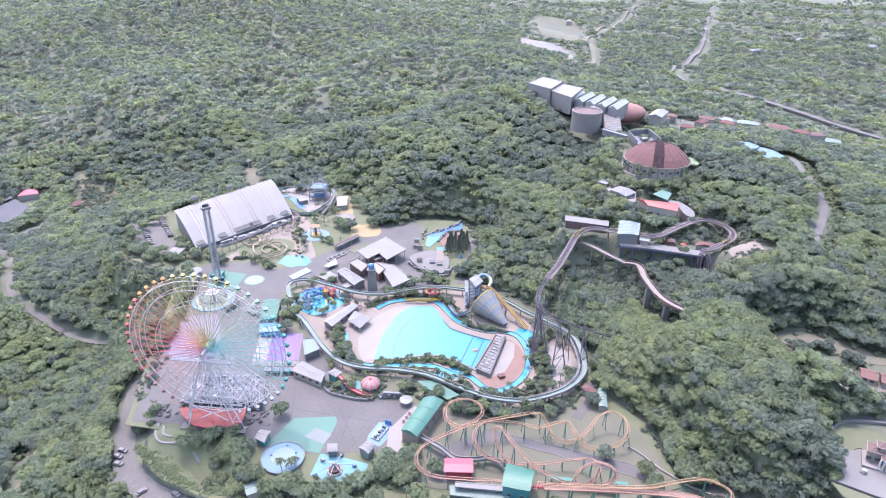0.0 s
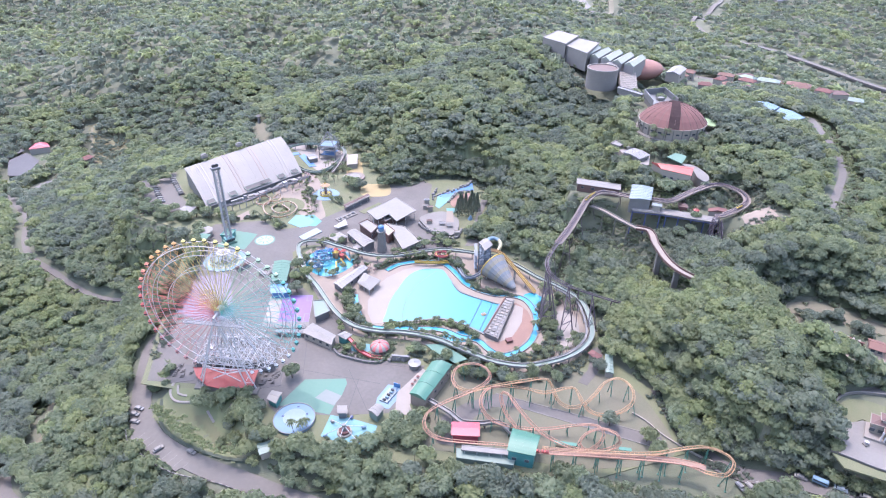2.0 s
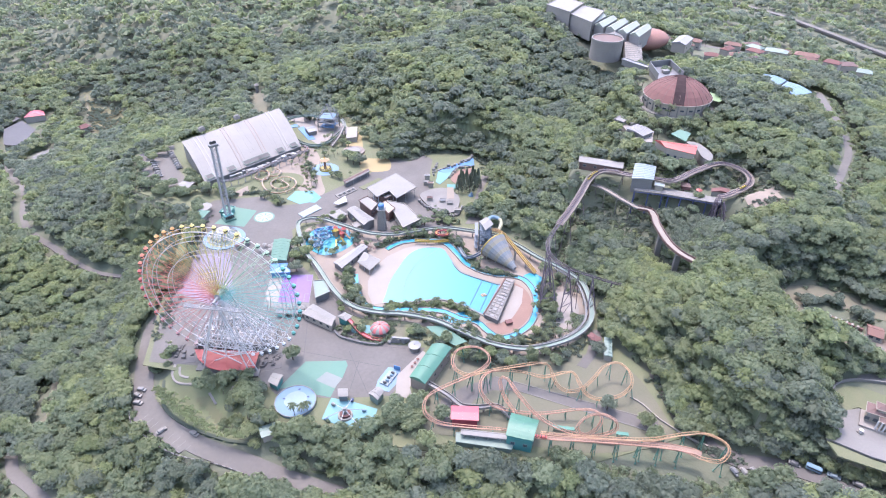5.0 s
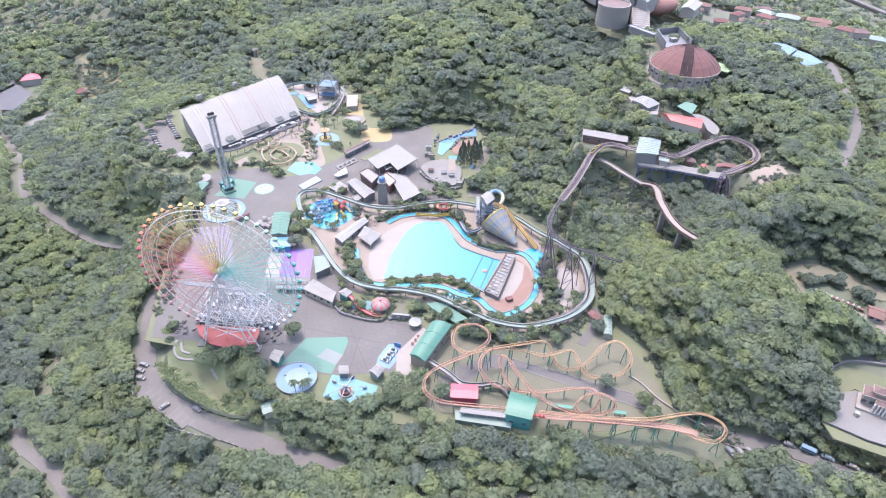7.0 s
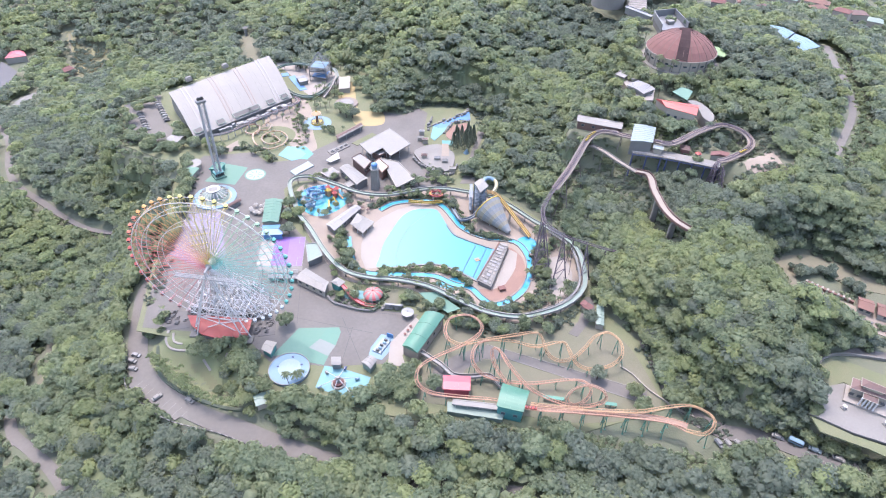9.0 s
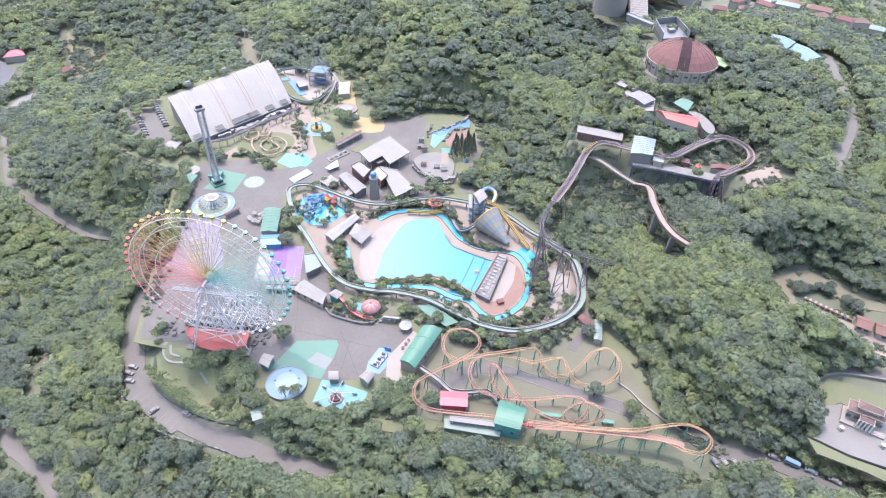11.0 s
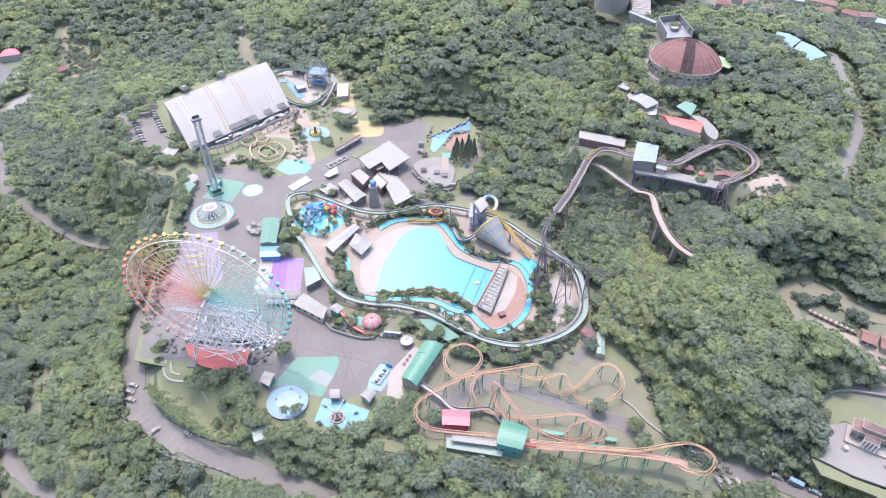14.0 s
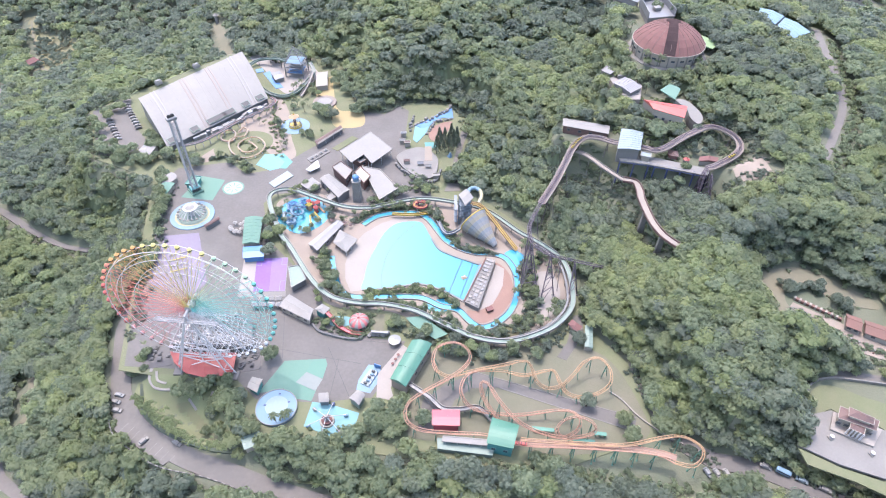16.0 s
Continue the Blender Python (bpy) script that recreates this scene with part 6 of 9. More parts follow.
def purple_stage():
    paved("stage_floor", [(-140.7, 25.1), (-122.9, 27.6), (-109.6, -9.5), (-116.8, -20.7), (-139.2, -9.1)], mat("lilac floor paint", (0.175, 0.145, 0.225), (0.21, 0.18, 0.25), scale=0.4), "lilac painted floor with yellow benches beside the wheel", 0.05, 0.3)
    for i in range(5):
        b = thing("bench_row", "low yellow topped bench row on the lilac floor", "bench", (-130 + 1.4 * i, 11 - 4 * i, 0), 20, "bench rows")
        part("seat", box_bm(9, 0.7, 0.12, pose(-130 + 1.4 * i, 11 - 4 * i, 0.45, 0, 0, 20), 0.03), (M_CREAM, M_YELLOW)[i % 2], b)
        for s in (-4, 0, 4):
            part("leg", box_bm(0.2, 0.5, 0.45, pose(-130 + 1.4 * i + s * 0.94, 11 - 4 * i + s * 0.34, 0)), M_GREY, b)
    rng = random.Random(9)
    for i in range(16):
        parasol(-100 + rng.uniform(-6, 8), 30 + rng.uniform(-5, 5), 1.3, M_WHITE, 0.02, "white table shades")


purple_stage()
paved("green_floor", [(-71.6, -75.2), (-62.6, -58.3), (-44.2, -57.3), (-43.0, -60.2), (-46.7, -74.6), (-47.9, -79.4), (-54.7, -78.0), (-60.9, -72.8)], M_GREENPALE, "large faded green painted floor on the plaza", 0.05, 0.3)
paved("floor_patch", [(-49.7, -58.5), (-44.2, -57.3), (-43.0, -60.2), (-44.3, -68.1), (-52.0, -64.2)], mat("darker green floor paint", (0.12, 0.27, 0.21), (0.14, 0.29, 0.23), scale=0.5, rough=0.85), "darker repainted corner of the green floor", 0.065, 0.3)
paved("floor_patch", [(-55.9, -69.7), (-51.9, -64.4), (-44.3, -68.3), (-46.9, -74.3)], mat("grey green worn paint", (0.21, 0.25, 0.245), (0.25, 0.29, 0.28), scale=0.5), "worn grey patch in the green floor", 0.08, 0.3)
# joints and patched strips of the plaza's asphalt
for k, (a, b) in enumerate(zip([(-67.4, -26.9), (-35.3, -46.5), (-43.5, -51.1), (-65.8, -51.7), (-38.0, -57.0)], [(-63.9, -56.5), (-15.4, -49.0), (-31.9, -77.2), (-28.1, -60.3), (-40.2, -76.4)])):
    tagged(part("asphalt_seam", sweep_bm([Vector((*a, 0.0)), Vector((*b, 0.0))], [(-0.12, 0), (0.12, 0), (0.12, 0.012), (-0.12, 0.012)]), M_DARK), "dark tar seam across the plaza", "seam", "tar seams", "structure")


def blue_disc(x, y, r):
    t = thing("round_stage", "round pale blue stage disc with a mint centre", "stage", (x, y, 0))
    part("disc", cyl_bm(r, r, 1.0, 48, pose(x, y, 0)), M_PALEBLUE, t)
    part("centre", cyl_bm(r * 0.56, r * 0.56, 1.03, 40, pose(x, y + 0.6, 0)), mat("mint stage paint", (0.55, 0.74, 0.72), scale=0.8), t)
    part("rim", sweep_bm([Vector((a, b, 0.95)) for a, b in circle(x, y, r, 48)], [(-0.15, 0), (0.15, 0), (0.15, 0.35), (-0.15, 0.35)], True), M_WHITE, t)
    for dx, dy in ((0.5, 6.5), (-5, 1), (5, 2.4)):
        part("hatch", box_bm(1.0, 0.7, 0.25, pose(x + dx, y + dy, 1.0), 0.05), M_NAVY, t)


blue_disc(-62.2, -82.6, 8.7)


def octopus_ride(x, y):
    paved("spinner_floor", [(-49.6, -91.3), (-47.4, -79.7), (-39.6, -81.1), (-26.9, -85.5), (-28.9, -95.7), (-32.0, -99.6), (-40.3, -95.0)], M_TURQ, "turquoise painted floor under the arm ride", 0.05, 0.3)
    t = thing("arm_ride", "white spinning ride with long folded arms", "ride", (x, y, 0))
    part("base", cyl_bm(3.2, 3.0, 0.8, 24, pose(x, y, 0)), M_CREAM, t)
    part("ring", cyl_bm(2.3, 2.3, 1.5, 24, pose(x, y, 0.4)), M_DULLRED, t)
    part("hub", cyl_bm(1.3, 0.7, 3.4, 14, pose(x, y, 1.4)), M_WHITE, t)
    for k in range(6):
        a = 1.0472 * k + 0.3
        q = Vector((x + 8 * math.cos(a), y + 8 * math.sin(a), 1.4))
        arm = part("arm", beam_bm((x, y, 4), q, 0.18, 6, r2=0.13), M_STEEL, t)
        part("gondola", box_bm(1.8, 1.3, 1.1, pose(q.x, q.y, 0.3, 0, 0, math.degrees(a)), 0.3), (M_PALEBLUE, M_NAVY, M_WHITE)[k % 3], arm)
    building("ride_booth", "white roofed booth beside the arm ride", "booth", [(-44.6, -77.6), (-40.4, -77.4), (-39.6, -82), (-43.9, -82.2)], 0, 3.6, "arch", M_WHITE, M_GREY, 0.7)
    building("ride_booth", "grey and white roofed booth at the plaza edge", "booth", [(-31.3, -80.7), (-28.1, -76.8), (-24.3, -79.2), (-26.8, -84.3)], 0, 4.2, "arch", M_WHITE, M_GREENGREY, 0.9, seam=1.5)
    building("ticket_booth", "cream roofed booth with green sides", "booth", [(-75.7, -74.2), (-74.5, -68.9), (-69.7, -70.2), (-70.9, -77)][1:] + [(-75.7, -74.2)], 0, 3.6, "gable", M_CREAM, M_TEAL, 0.6)
    round_hut("brown_hut", "round brown conical-roofed hut among shrubs", -79, -83, 2.6, 2.2, -0.3, M_BROWN, M_BROWN, 1.2, 12, "hut")


octopus_ride(-40, -89.3)


def blue_ride():
    paved("blue_ride_floor", [(-28.4, -68.9), (-24.4, -60.9), (-18.8, -61.9), (-18.4, -68.3), (-22.9, -75.9), (-29.0, -74.1)], M_PALEBLUE, "pale blue painted floor of a small ride", 0.05, 0.3)
    x, y = -23.6, -68.2
    t = thing("small_ride", "small blue children's ride with dark cars", "ride", (x, y, 0))
    part("platform", box_bm(4.2, 8.5, 0.6, pose(x, y, 0.05, 0, 0, -28), 0.1), M_SKYROOF, t)
    for k in range(5):
        c = pose(x, y, 0.65, 0, 0, -28) @ Vector((0.4 * (k % 2), -3.4 + 1.7 * k, 0))
        part("car", box_bm(1.6, 1.1, 0.9, pose(c.x, c.y, 0.65, 0, 0, -28), 0.25), (M_DARK, M_PALEBLUE)[k % 2], t)
    for k in range(4):
        c = pose(x, y, 0, 0, 0, -28) @ Vector((2.4, -4 + 2.4 * k, 0))
        part("post", cyl_bm(0.12, 0.12, 3.2, 8, pose(c.x, c.y, 0)), M_BLUE, t)
    part("sign_panel", box_bm(3.2, 0.35, 2.4, pose(x + 3.4, y + 5.6, 0.05, 0, 0, -20), 0.1), M_BLUE, t)


blue_ride()
building("coaster_queue_hall", "long hall with a curved green sheet roof", "hall", [(-14, -73), (-4.6, -52.3), (4.5, -54.5), (-7.1, -77.1)], 0, 6.6, "arch", M_GREEN, M_PAVING, 1.5, windows=4, seam=7.5)
paved("queue_terrace", [(-20, -66), (-9, -50), (-5, -54), (-14, -73), (-12, -80), (-20, -78)], M_SAND, "pale tiled terrace beside the green hall", 0.07, 0.3)
for i in range(3):
    tb = thing("picnic_table", "red topped table with stools on the terrace", "table", (-13.5 + 1.2 * i, -61 + 2.4 * i, 0.07), group="red tables")
    part("top", cyl_bm(0.7, 0.7, 0.1, 12, pose(-13.5 + 1.2 * i, -61 + 2.4 * i, 0.75)), M_DULLRED, tb)
    part("foot", cyl_bm(0.12, 0.3, 0.7, 8, pose(-13.5 + 1.2 * i, -61 + 2.4 * i, 0.07)), M_DARK, tb)


# ---- looping coaster on the lawn ----
paved("coaster_field", flat_path([(-6, -78), (4, -54), (24, -52), (60, -50), (84, -58), (94, -84), (92, -100), (60, -106), (20, -100), (-6, -96)], 4), M_DRYGRASS, "dry mown grass under the roller coaster", 0.0, 0.3, "lawn")
paved("service_road", [(0, -80), (10, -72), (24, -66), (90.8, -90), (88.6, -96), (34, -74), (22, -74), (14, -80), (6, -96), (-2, -94)], M_ASPHALT, "grey asphalt service lane across the coaster lawn", 0.06, 0.3, "road")
for a, b in (((24, -65.8), (90.8, -89.8)), ((34, -74.2), (88.6, -96.2))):
    tagged(part("kerb", sweep_bm([Vector((*a, 0.02)), Vector((*b, 0.02))], [(-0.2, 0), (0.2, 0), (0.2, 0.18), (-0.2, 0.18)]), M_CONCRETE), "pale concrete kerb of the service lane", "kerb", kind="structure")

T_GREEN = mat("green coaster support paint", (0.07, 0.30, 0.22), (0.05, 0.22, 0.17), scale=2, rough=0.5)
RUN_A = [(97.9, -114.4, 9), (92.3, -111.1, 9), (82, -109.2, 9), (60.7, -107.3, 9), (39.2, -105.2, 8), (26.3, -99.3, 5), (13.1, -98.2, 5), (0.2, -97, 5.5), (-5.5, -94.6, 7), (-7.1, -90.8, 8.5), (-5.9, -87, 9.5),
         (-2.8, -84.2, 10), (3.3, -80.1, 10), (11.4, -74.9, 9.5), (18.4, -68.7, 8.5), (21.3, -63.1, 8), (19.7, -57.7, 8), (14.1, -54.7, 8), (6.9, -57.4, 8), (4.7, -64.6, 8), (6.3, -70.5, 8.5)]
RUN_B = [(6.3, -70.5, 8.5), (11, -73.7, 9), (17.7, -72.9, 10), (24.5, -71.8, 11), (35.5, -70.2, 12), (43.7, -67.5, 11), (47.1, -67.7, 9.5), (48.8, -70.7, 6), (50.6, -74.5, 4), (55, -76.6, 3), (60.9, -75.4, 3.5), (66.4, -71.6, 6),
         (71.6, -67, 9), (77.8, -65.6, 10), (81.5, -70.9, 10), (81.2, -77.1, 8), (76.1, -80.4, 5), (68.1, -81.8, 4), (62.4, -80.5, 5), (59.2, -77.3, 8), (57.1, -72.1, 10), (52.9, -72.3, 10), (44.1, -73.1, 8), (35.7, -71.5, 9), (27.1, -71.4, 10)]
RUN_C = [(27.1, -71.4, 10), (20.1, -73.6, 11), (16.4, -79.6, 11), (17.1, -84.7, 9), (22, -88, 6), (32.7, -89.4, 4), (43.1, -89.7, 4), (57, -89, 6), (62.8, -92.1, 9), (64.4, -96.5, 9), (62.2, -99.1, 6), (57.7, -99.8, 3), (55.1, -97.2, 4),
         (58.4, -94.2, 7), (64.5, -94.6, 10), (69.6, -98.2, 10), (69.4, -99.8, 6), (61.3, -100.1, 3), (51.4, -99.2, 4), (39.8, -96.4, 9), (31.7, -89.5, 14), (27, -81.7, 16), (24.3, -81.4, 15), (26, -86.4, 10), (31.6, -93.2, 6)]
RUN_D = [(97.9, -114.4, 9), (104.5, -116.2, 9.5), (109.5, -112.1, 10), (109.1, -107.9, 10.5), (102.7, -104.4, 11), (93, -105.6, 11.5), (81.8, -107.6, 11), (72.1, -107, 10), (60.8, -105.6, 9), (48.6, -104, 8), (39.3, -103, 8)]
for run, paint, name in ((RUN_A, M_SALMON, "salmon red track of the looping coaster through its station"), (RUN_B, M_ORANGE, "orange twisting coaster track above the lawn"),
                         (RUN_C, M_SALMON, "faded orange inner coaster track with tight turns"), (RUN_D, M_ORANGE, "orange end loop of the coaster among trees")):
    track("roller_coaster", name, run, None, paint, T_GREEN, every=7.5, group="coaster track runs", tube=0.17)
trough("launch_walkway", "wide red brown service deck between the coaster's straight tracks", [(39, -104, 7.4), (60.8, -106.4, 8.2), (82, -108.4, 8.8), (94, -110.6, 8.8), (99, -112.6, 8.8)], 2.6, 0.35, M_SALMON, None, "walkway", False, mat("worn red brown deck", (0.16, 0.095, 0.07), (0.12, 0.08, 0.06), scale=2, worn=False), None, 9, 0.2)
building("transfer_station", "pink red sheet-roofed coaster shed", "shed", [(4, -94.5), (4.1, -87.3), (15.7, -87.6), (15.4, -95)][1:] + [(4, -94.5)], 0, 5.0, "gable", M_PINK, M_PINK, 0.5, seam=1.5)
building("coaster_station", "green sheet-roofed coaster station on stilts", "station", [(25.4, -104.4), (28.6, -93.1), (39.4, -96.8), (35.9, -107)][1:] + [(25.4, -104.4)], -1.2, 8.0, "arch", M_GREEN, M_TEAL, 1.3, windows=2, seam=2.5)
pavilion("station_walkway", "white roofed walkway in front of the coaster station", [(8, -101.4), (8.4, -99.2), (30, -101.6), (29.6, -104)], -0.4, 4.2, M_WHITE, n=4, category="walkway")
paved("station_platform", [(6, -98.8), (6, -103.6), (28, -107), (30, -101)], M_GREENGREY, "grey green coaster loading platform", 2.6, 3.0, "platform")
trough("footbridge", "pale concrete footbridge zigzagging under the coaster", [(-8, -72, 3.4), (3, -80.5, 3.4), (8.5, -86, 3.4), (16, -86.4, 3.0), (24, -85.4, 2.4), (30, -92, 2.0)], 2.0, 0.9, M_SAND, None, "footbridge", False, M_GREY, M_CONCRETE, 7.0)


def trains(pts, name, paint, label, n=6, start=0.3):
    p = smooth_path(pts, 1.6)
    s = int(len(p) * start)
    t = thing(name, label, "train", tuple(p[s]))
    for k in range(n):
        a, b = p[s + k * 1], p[s + k * 1 + 1]
        d = b - a
        turn = math.degrees(math.atan2(d.y, d.x))
        car_part = part("car_body", box_bm(1.45, 1.3, 0.7, pose(a.x, a.y, a.z + 0.2, 0, 0, turn), 0.18), paint, t)
        part("seat_back", box_bm(0.3, 1.1, 0.8, pose(a.x, a.y, a.z + 0.6, 0, 0, turn), 0.1), M_DARK, car_part)


trains(RUN_A, "coaster_train", M_RED, "red coaster train parked at the station", 8, 0.335)
# low teal maintenance frames below the small loops
for x, y, s in ((50, -95.5, 9), (66, -101, 9), (73.5, -98, 5)):
    fr = thing("maintenance_platform", "teal steel maintenance platform below the coaster", "platform", (x, y, 0), -8)
    part("deck", box_bm(s, 1.6, 0.2, pose(x, y, 2.0, 0, 0, -8)), T_GREEN, fr)
    for q in (-0.4, 0, 0.4):
        part("leg", box_bm(0.2, 1.2, 2.0, pose(x + s * q, y - 0.14 * s * q, 0, 0, 0, -8)), T_GREEN, fr)
building("park_office", "long narrow cream roofed hut by the trees", "hut", [(74.8, -55), (77.4, -42.4), (80.9, -43), (78.4, -56)], 0, 3.6, "gable", M_GREENGREY, M_CREAM, 0.5, seam=2)
building("red_roof_hut", "small hut with a red tile roof", "hut", [(69.4, -41.5), (72, -38.6), (76, -43), (73, -47)], 0, 3.2, "hip", M_DULLRED, M_CREAM, 1.0, inset=0.3)
paved("lane", [(62, -58), (68, -50), (74, -34), (78, -33), (77, -44), (72, -52), (66, -60)], M_ASPHALT, "asphalt lane past the huts", 0.07, 0.3, "road")

# ---- upper coaster, bridge and station on the hill ----
BIG = [(151.2, 34.9, 38), (156.4, 36.8, 38), (169.2, 44.8, 39), (174.5, 51.9, 40), (173.4, 61.2, 41), (163.1, 67.8, 42), (147.1, 59.5, 42), (128.7, 47.2, 41), (120.6, 50.9, 40), (106.6, 57.2, 39), (98.5, 63.4, 38), (91.5, 64.5, 37),
       (84.5, 57.9, 36), (76.6, 42, 35), (69.2, 28.1, 33), (61.1, 15.4, 31), (55.4, 4.7, 30), (52.9, -1.4, 29), (53.1, -9.3, 28), (56.8, -13, 26), (62.4, -15.4, 24), (75.3, -13.9, 18), (88, -12.8, 13), (96.2, -12.3, 11), (105.5, -7.8, 10)]
DROP = [(151.2, 34.9, 38), (147.9, 30.8, 36), (147.4, 28.8, 30), (148.3, 25.3, 22), (151.3, 23.2, 18), (157.2, 27.2, 19), (162, 33.6, 22), (165.2, 41.5, 26)]
M_TRACKDECK = mat("tan grey walkway deck", (0.42, 0.35, 0.31), (0.35, 0.29, 0.26), scale=1.5, rough=0.8)
bt = track("dive_coaster", "high purple coaster track with orange curves above the trees", BIG, None, M_PURPLE, M_PURPLE, gauge=1.6, tube=0.2, every=19, tie=M_PURPLE, legs=True, lean=3.0)
trough("coaster_walkway", "tan grey service deck with pale kerbs along the high track", [(x, y, z - 0.9) for x, y, z in BIG[:16]], 4.0, 0.5, mat("brown grey kerb rail", (0.40, 0.34, 0.31), scale=1), None, "walkway", False, M_TRACKDECK, None, 9, 0.3)
track("dive_coaster_drop", "dark purple steep drop track below the hilltop loop", DROP, None, M_PURPLE, M_PURPLE, gauge=1.6, tube=0.2, every=6)
trains(BIG, "dive_train", M_YELLOW, "yellow coaster train waiting on the high track", 7, 0.49)
trains(BIG, "dive_train", M_YELLOW, "yellow coaster cars near the hilltop loop", 3, 0.06)


def tall_pillars():
    """Purple trestles that carry the high track down by the pools."""
    t = thing("coaster_trestle", "tall purple steel trestle pillars of the high coaster", "trestle", (55, -12, 0))
    for (x, y, z), feet in (((53.2, -1, 28.6), ((50, -14), (57, -6))), ((53.4, -8.6, 27.6), ((48.5, -22), (58, -20))), ((62.4, -15.2, 23.6), ((58, -27), (66, -21))), ((75.3, -13.9, 17.5), ((72, -26), (78, -20)))):
        for fx, fy in feet:
            part("pillar", beam_bm((fx, fy, -0.3), (x, y, z), 0.3, 8, r2=0.26), M_PURPLE, t)
            part("footing", box_bm(2, 2, 0.6, pose(fx, fy, -0.2), 0.1), M_CONCRETE, t)
        a, b = Vector((*feet[0], 0)), Vector((*feet[1], 0))
        top = Vector((x, y, z))
        for k in (0.25, 0.5, 0.75):
            part("cross_tie", beam_bm(a.lerp(top, k), b.lerp(top, k), 0.2, 6), M_PURPLE, t)
            part("diagonal", beam_bm(a.lerp(top, k - 0.25), b.lerp(top, k), 0.14, 6), M_PURPLE, t)
    u = thing("drop_trestle", "dark purple lattice trestle under the hilltop loop", "trestle", (150, 28, 20))
    g = land_at(150, 26)
    for x, y in ((146, 24), (154, 24), (146, 32), (154, 32)):
        part("pillar", beam_bm((x, y, g - 0.5), (150 + (x - 150) * 0.4, 31 + (y - 28) * 0.4, 37), 0.4, 8), M_PURPLE, u)
    for k in range(5):
        z0, s = g + 3.4 * k, 4 - 0.45 * k
        for p, q in (((-1, -1), (1, -1)), ((1, -1), (1, 1)), ((1, 1), (-1, 1)), ((-1, 1), (-1, -1))):
            part("diagonal", beam_bm((150 + p[0] * s, 28 + p[1] * s, z0), (150 + q[0] * s, 28.5 + q[1] * s, z0 + 3.4), 0.16, 5), M_PURPLE, u)


tall_pillars()


M_SKYDECK = mat("pale footbridge deck", (0.52, 0.46, 0.41), (0.44, 0.39, 0.345), scale=1, rough=0.9)


def skyway():
    pts = [(87.9, 62.4, 29), (94.2, 55.9, 29), (100.6, 45.8, 29), (108.6, 37, 28), (114.6, 34.6, 28), (115.4, 28, 28), (114.6, 21.4, 28), (114.6, 10, 28.5), (115.3, 0, 29), (117.6, -9.8, 30), (122.5, -16.5, 30)]
    t = trough("skyway_bridge", "curving pale pink footbridge with brown red sides", pts[3:], 4.0, 1.0, M_BROWN, None, "bridge", False, M_SKYDECK, None, 9, 0.3)
    trough("hill_path", "pale concrete path stepping along the hillside", [(x, y, z) for x, y, z in pts[:4]], 3.0, 0.6, M_CONCRETE, None, "path", False, M_SKYDECK, M_CONCRETE, 8, 0.3, zg=None)
    for x, y in ((114.6, 11), (117.5, -8)):
        g = land_at(x, y)
        part("pier", box_bm(3.0, 1.6, 28.2 - g, pose(x, y, g - 0.3, 0, 0, 5), 0.2), M_CONCRETE, t)


skyway()
building("hill_station", "light blue roofed coaster station on the hill", "station", [(104.8, 46.2), (111.4, 65.1), (122.8, 61.4), (116.8, 44.6)], 33, 42, "gable", M_SKYROOF, M_GREY, 0.5, seam=2.2)
building("queue_hall", "long white roofed queue hall on the hill", "hall", [(80.6, 74.9), (105.4, 66.3), (107.8, 74.4), (82.4, 82.7)], 32.6, 37.6, "gable", M_WHITE, M_BROWN, 0.6, seam=2.2, windows=4)


def hill_platform():
    t = thing("hill_platform", "long grey platform on blue steel posts above the slope", "platform", (130, 42, 26))
    pts = [(106.5, 51), (124, 47.6), (152.8, 36.6), (150.4, 30.4), (122, 40.5), (107.4, 44)]
    part("deck", slab_bm(pts, 35.6, 0.6), M_CONCRETE, t)
    for a, b in zip(pts[2:5], pts[3:6]):
        d = Vector((*b, 0)) - Vector((*a, 0))
        n = int(d.length / 3.2)
        for k in range(n + 1):
            p = Vector((*a, 0)) + d * k / max(n, 1)
            g = land_at(p.x, p.y)
            if k % 2 == 0:
                part("column", box_bm(0.6, 0.6, 35 - g, pose(p.x, p.y + 0.5, g - 0.2)), M_NAVY, t)
            part("railing_post", cyl_bm(0.06, 0.06, 1.1, 5, pose(p.x, p.y + 0.15, 35.6)), M_STEEL, t)
        part("handrail", beam_bm((*a, 36.7), (*b, 36.7), 0.08, 5), M_STEEL, t)
        part("edge_beam", beam_bm((a[0], a[1] + 0.3, 34.4), (b[0], b[1] + 0.3, 34.4), 0.3, 4), M_NAVY, t)


hill_platform()
building("platform_kiosk", "small pale blue roofed kiosk on the platform", "kiosk", [(117.5, 44), (119, 48), (124, 46), (122.5, 42)], 35.6, 38.4, "flat", M_SKYROOF, M_CREAM)
building("red_stall", "dull red roofed stall beside the hilltop loop", "stall", [(134, 47), (135, 52), (140, 50), (139, 45)], 33.6, 37, "hip", M_BROWN, M_DULLRED, 1.0, inset=0.25)
building("red_stall", "long dull red roofed stall under the loop", "stall", [(149, 42), (151, 46), (161, 45), (159, 41)], 33.6, 36.6, "gable", M_DULLRED, M_CREAM, 0.9)
round_hut("striped_cart", "small red and white round drinks cart", 143.5, 44.5, 1.8, 2, 34, M_WHITE, M_RED, 1.0, 10, "cart")


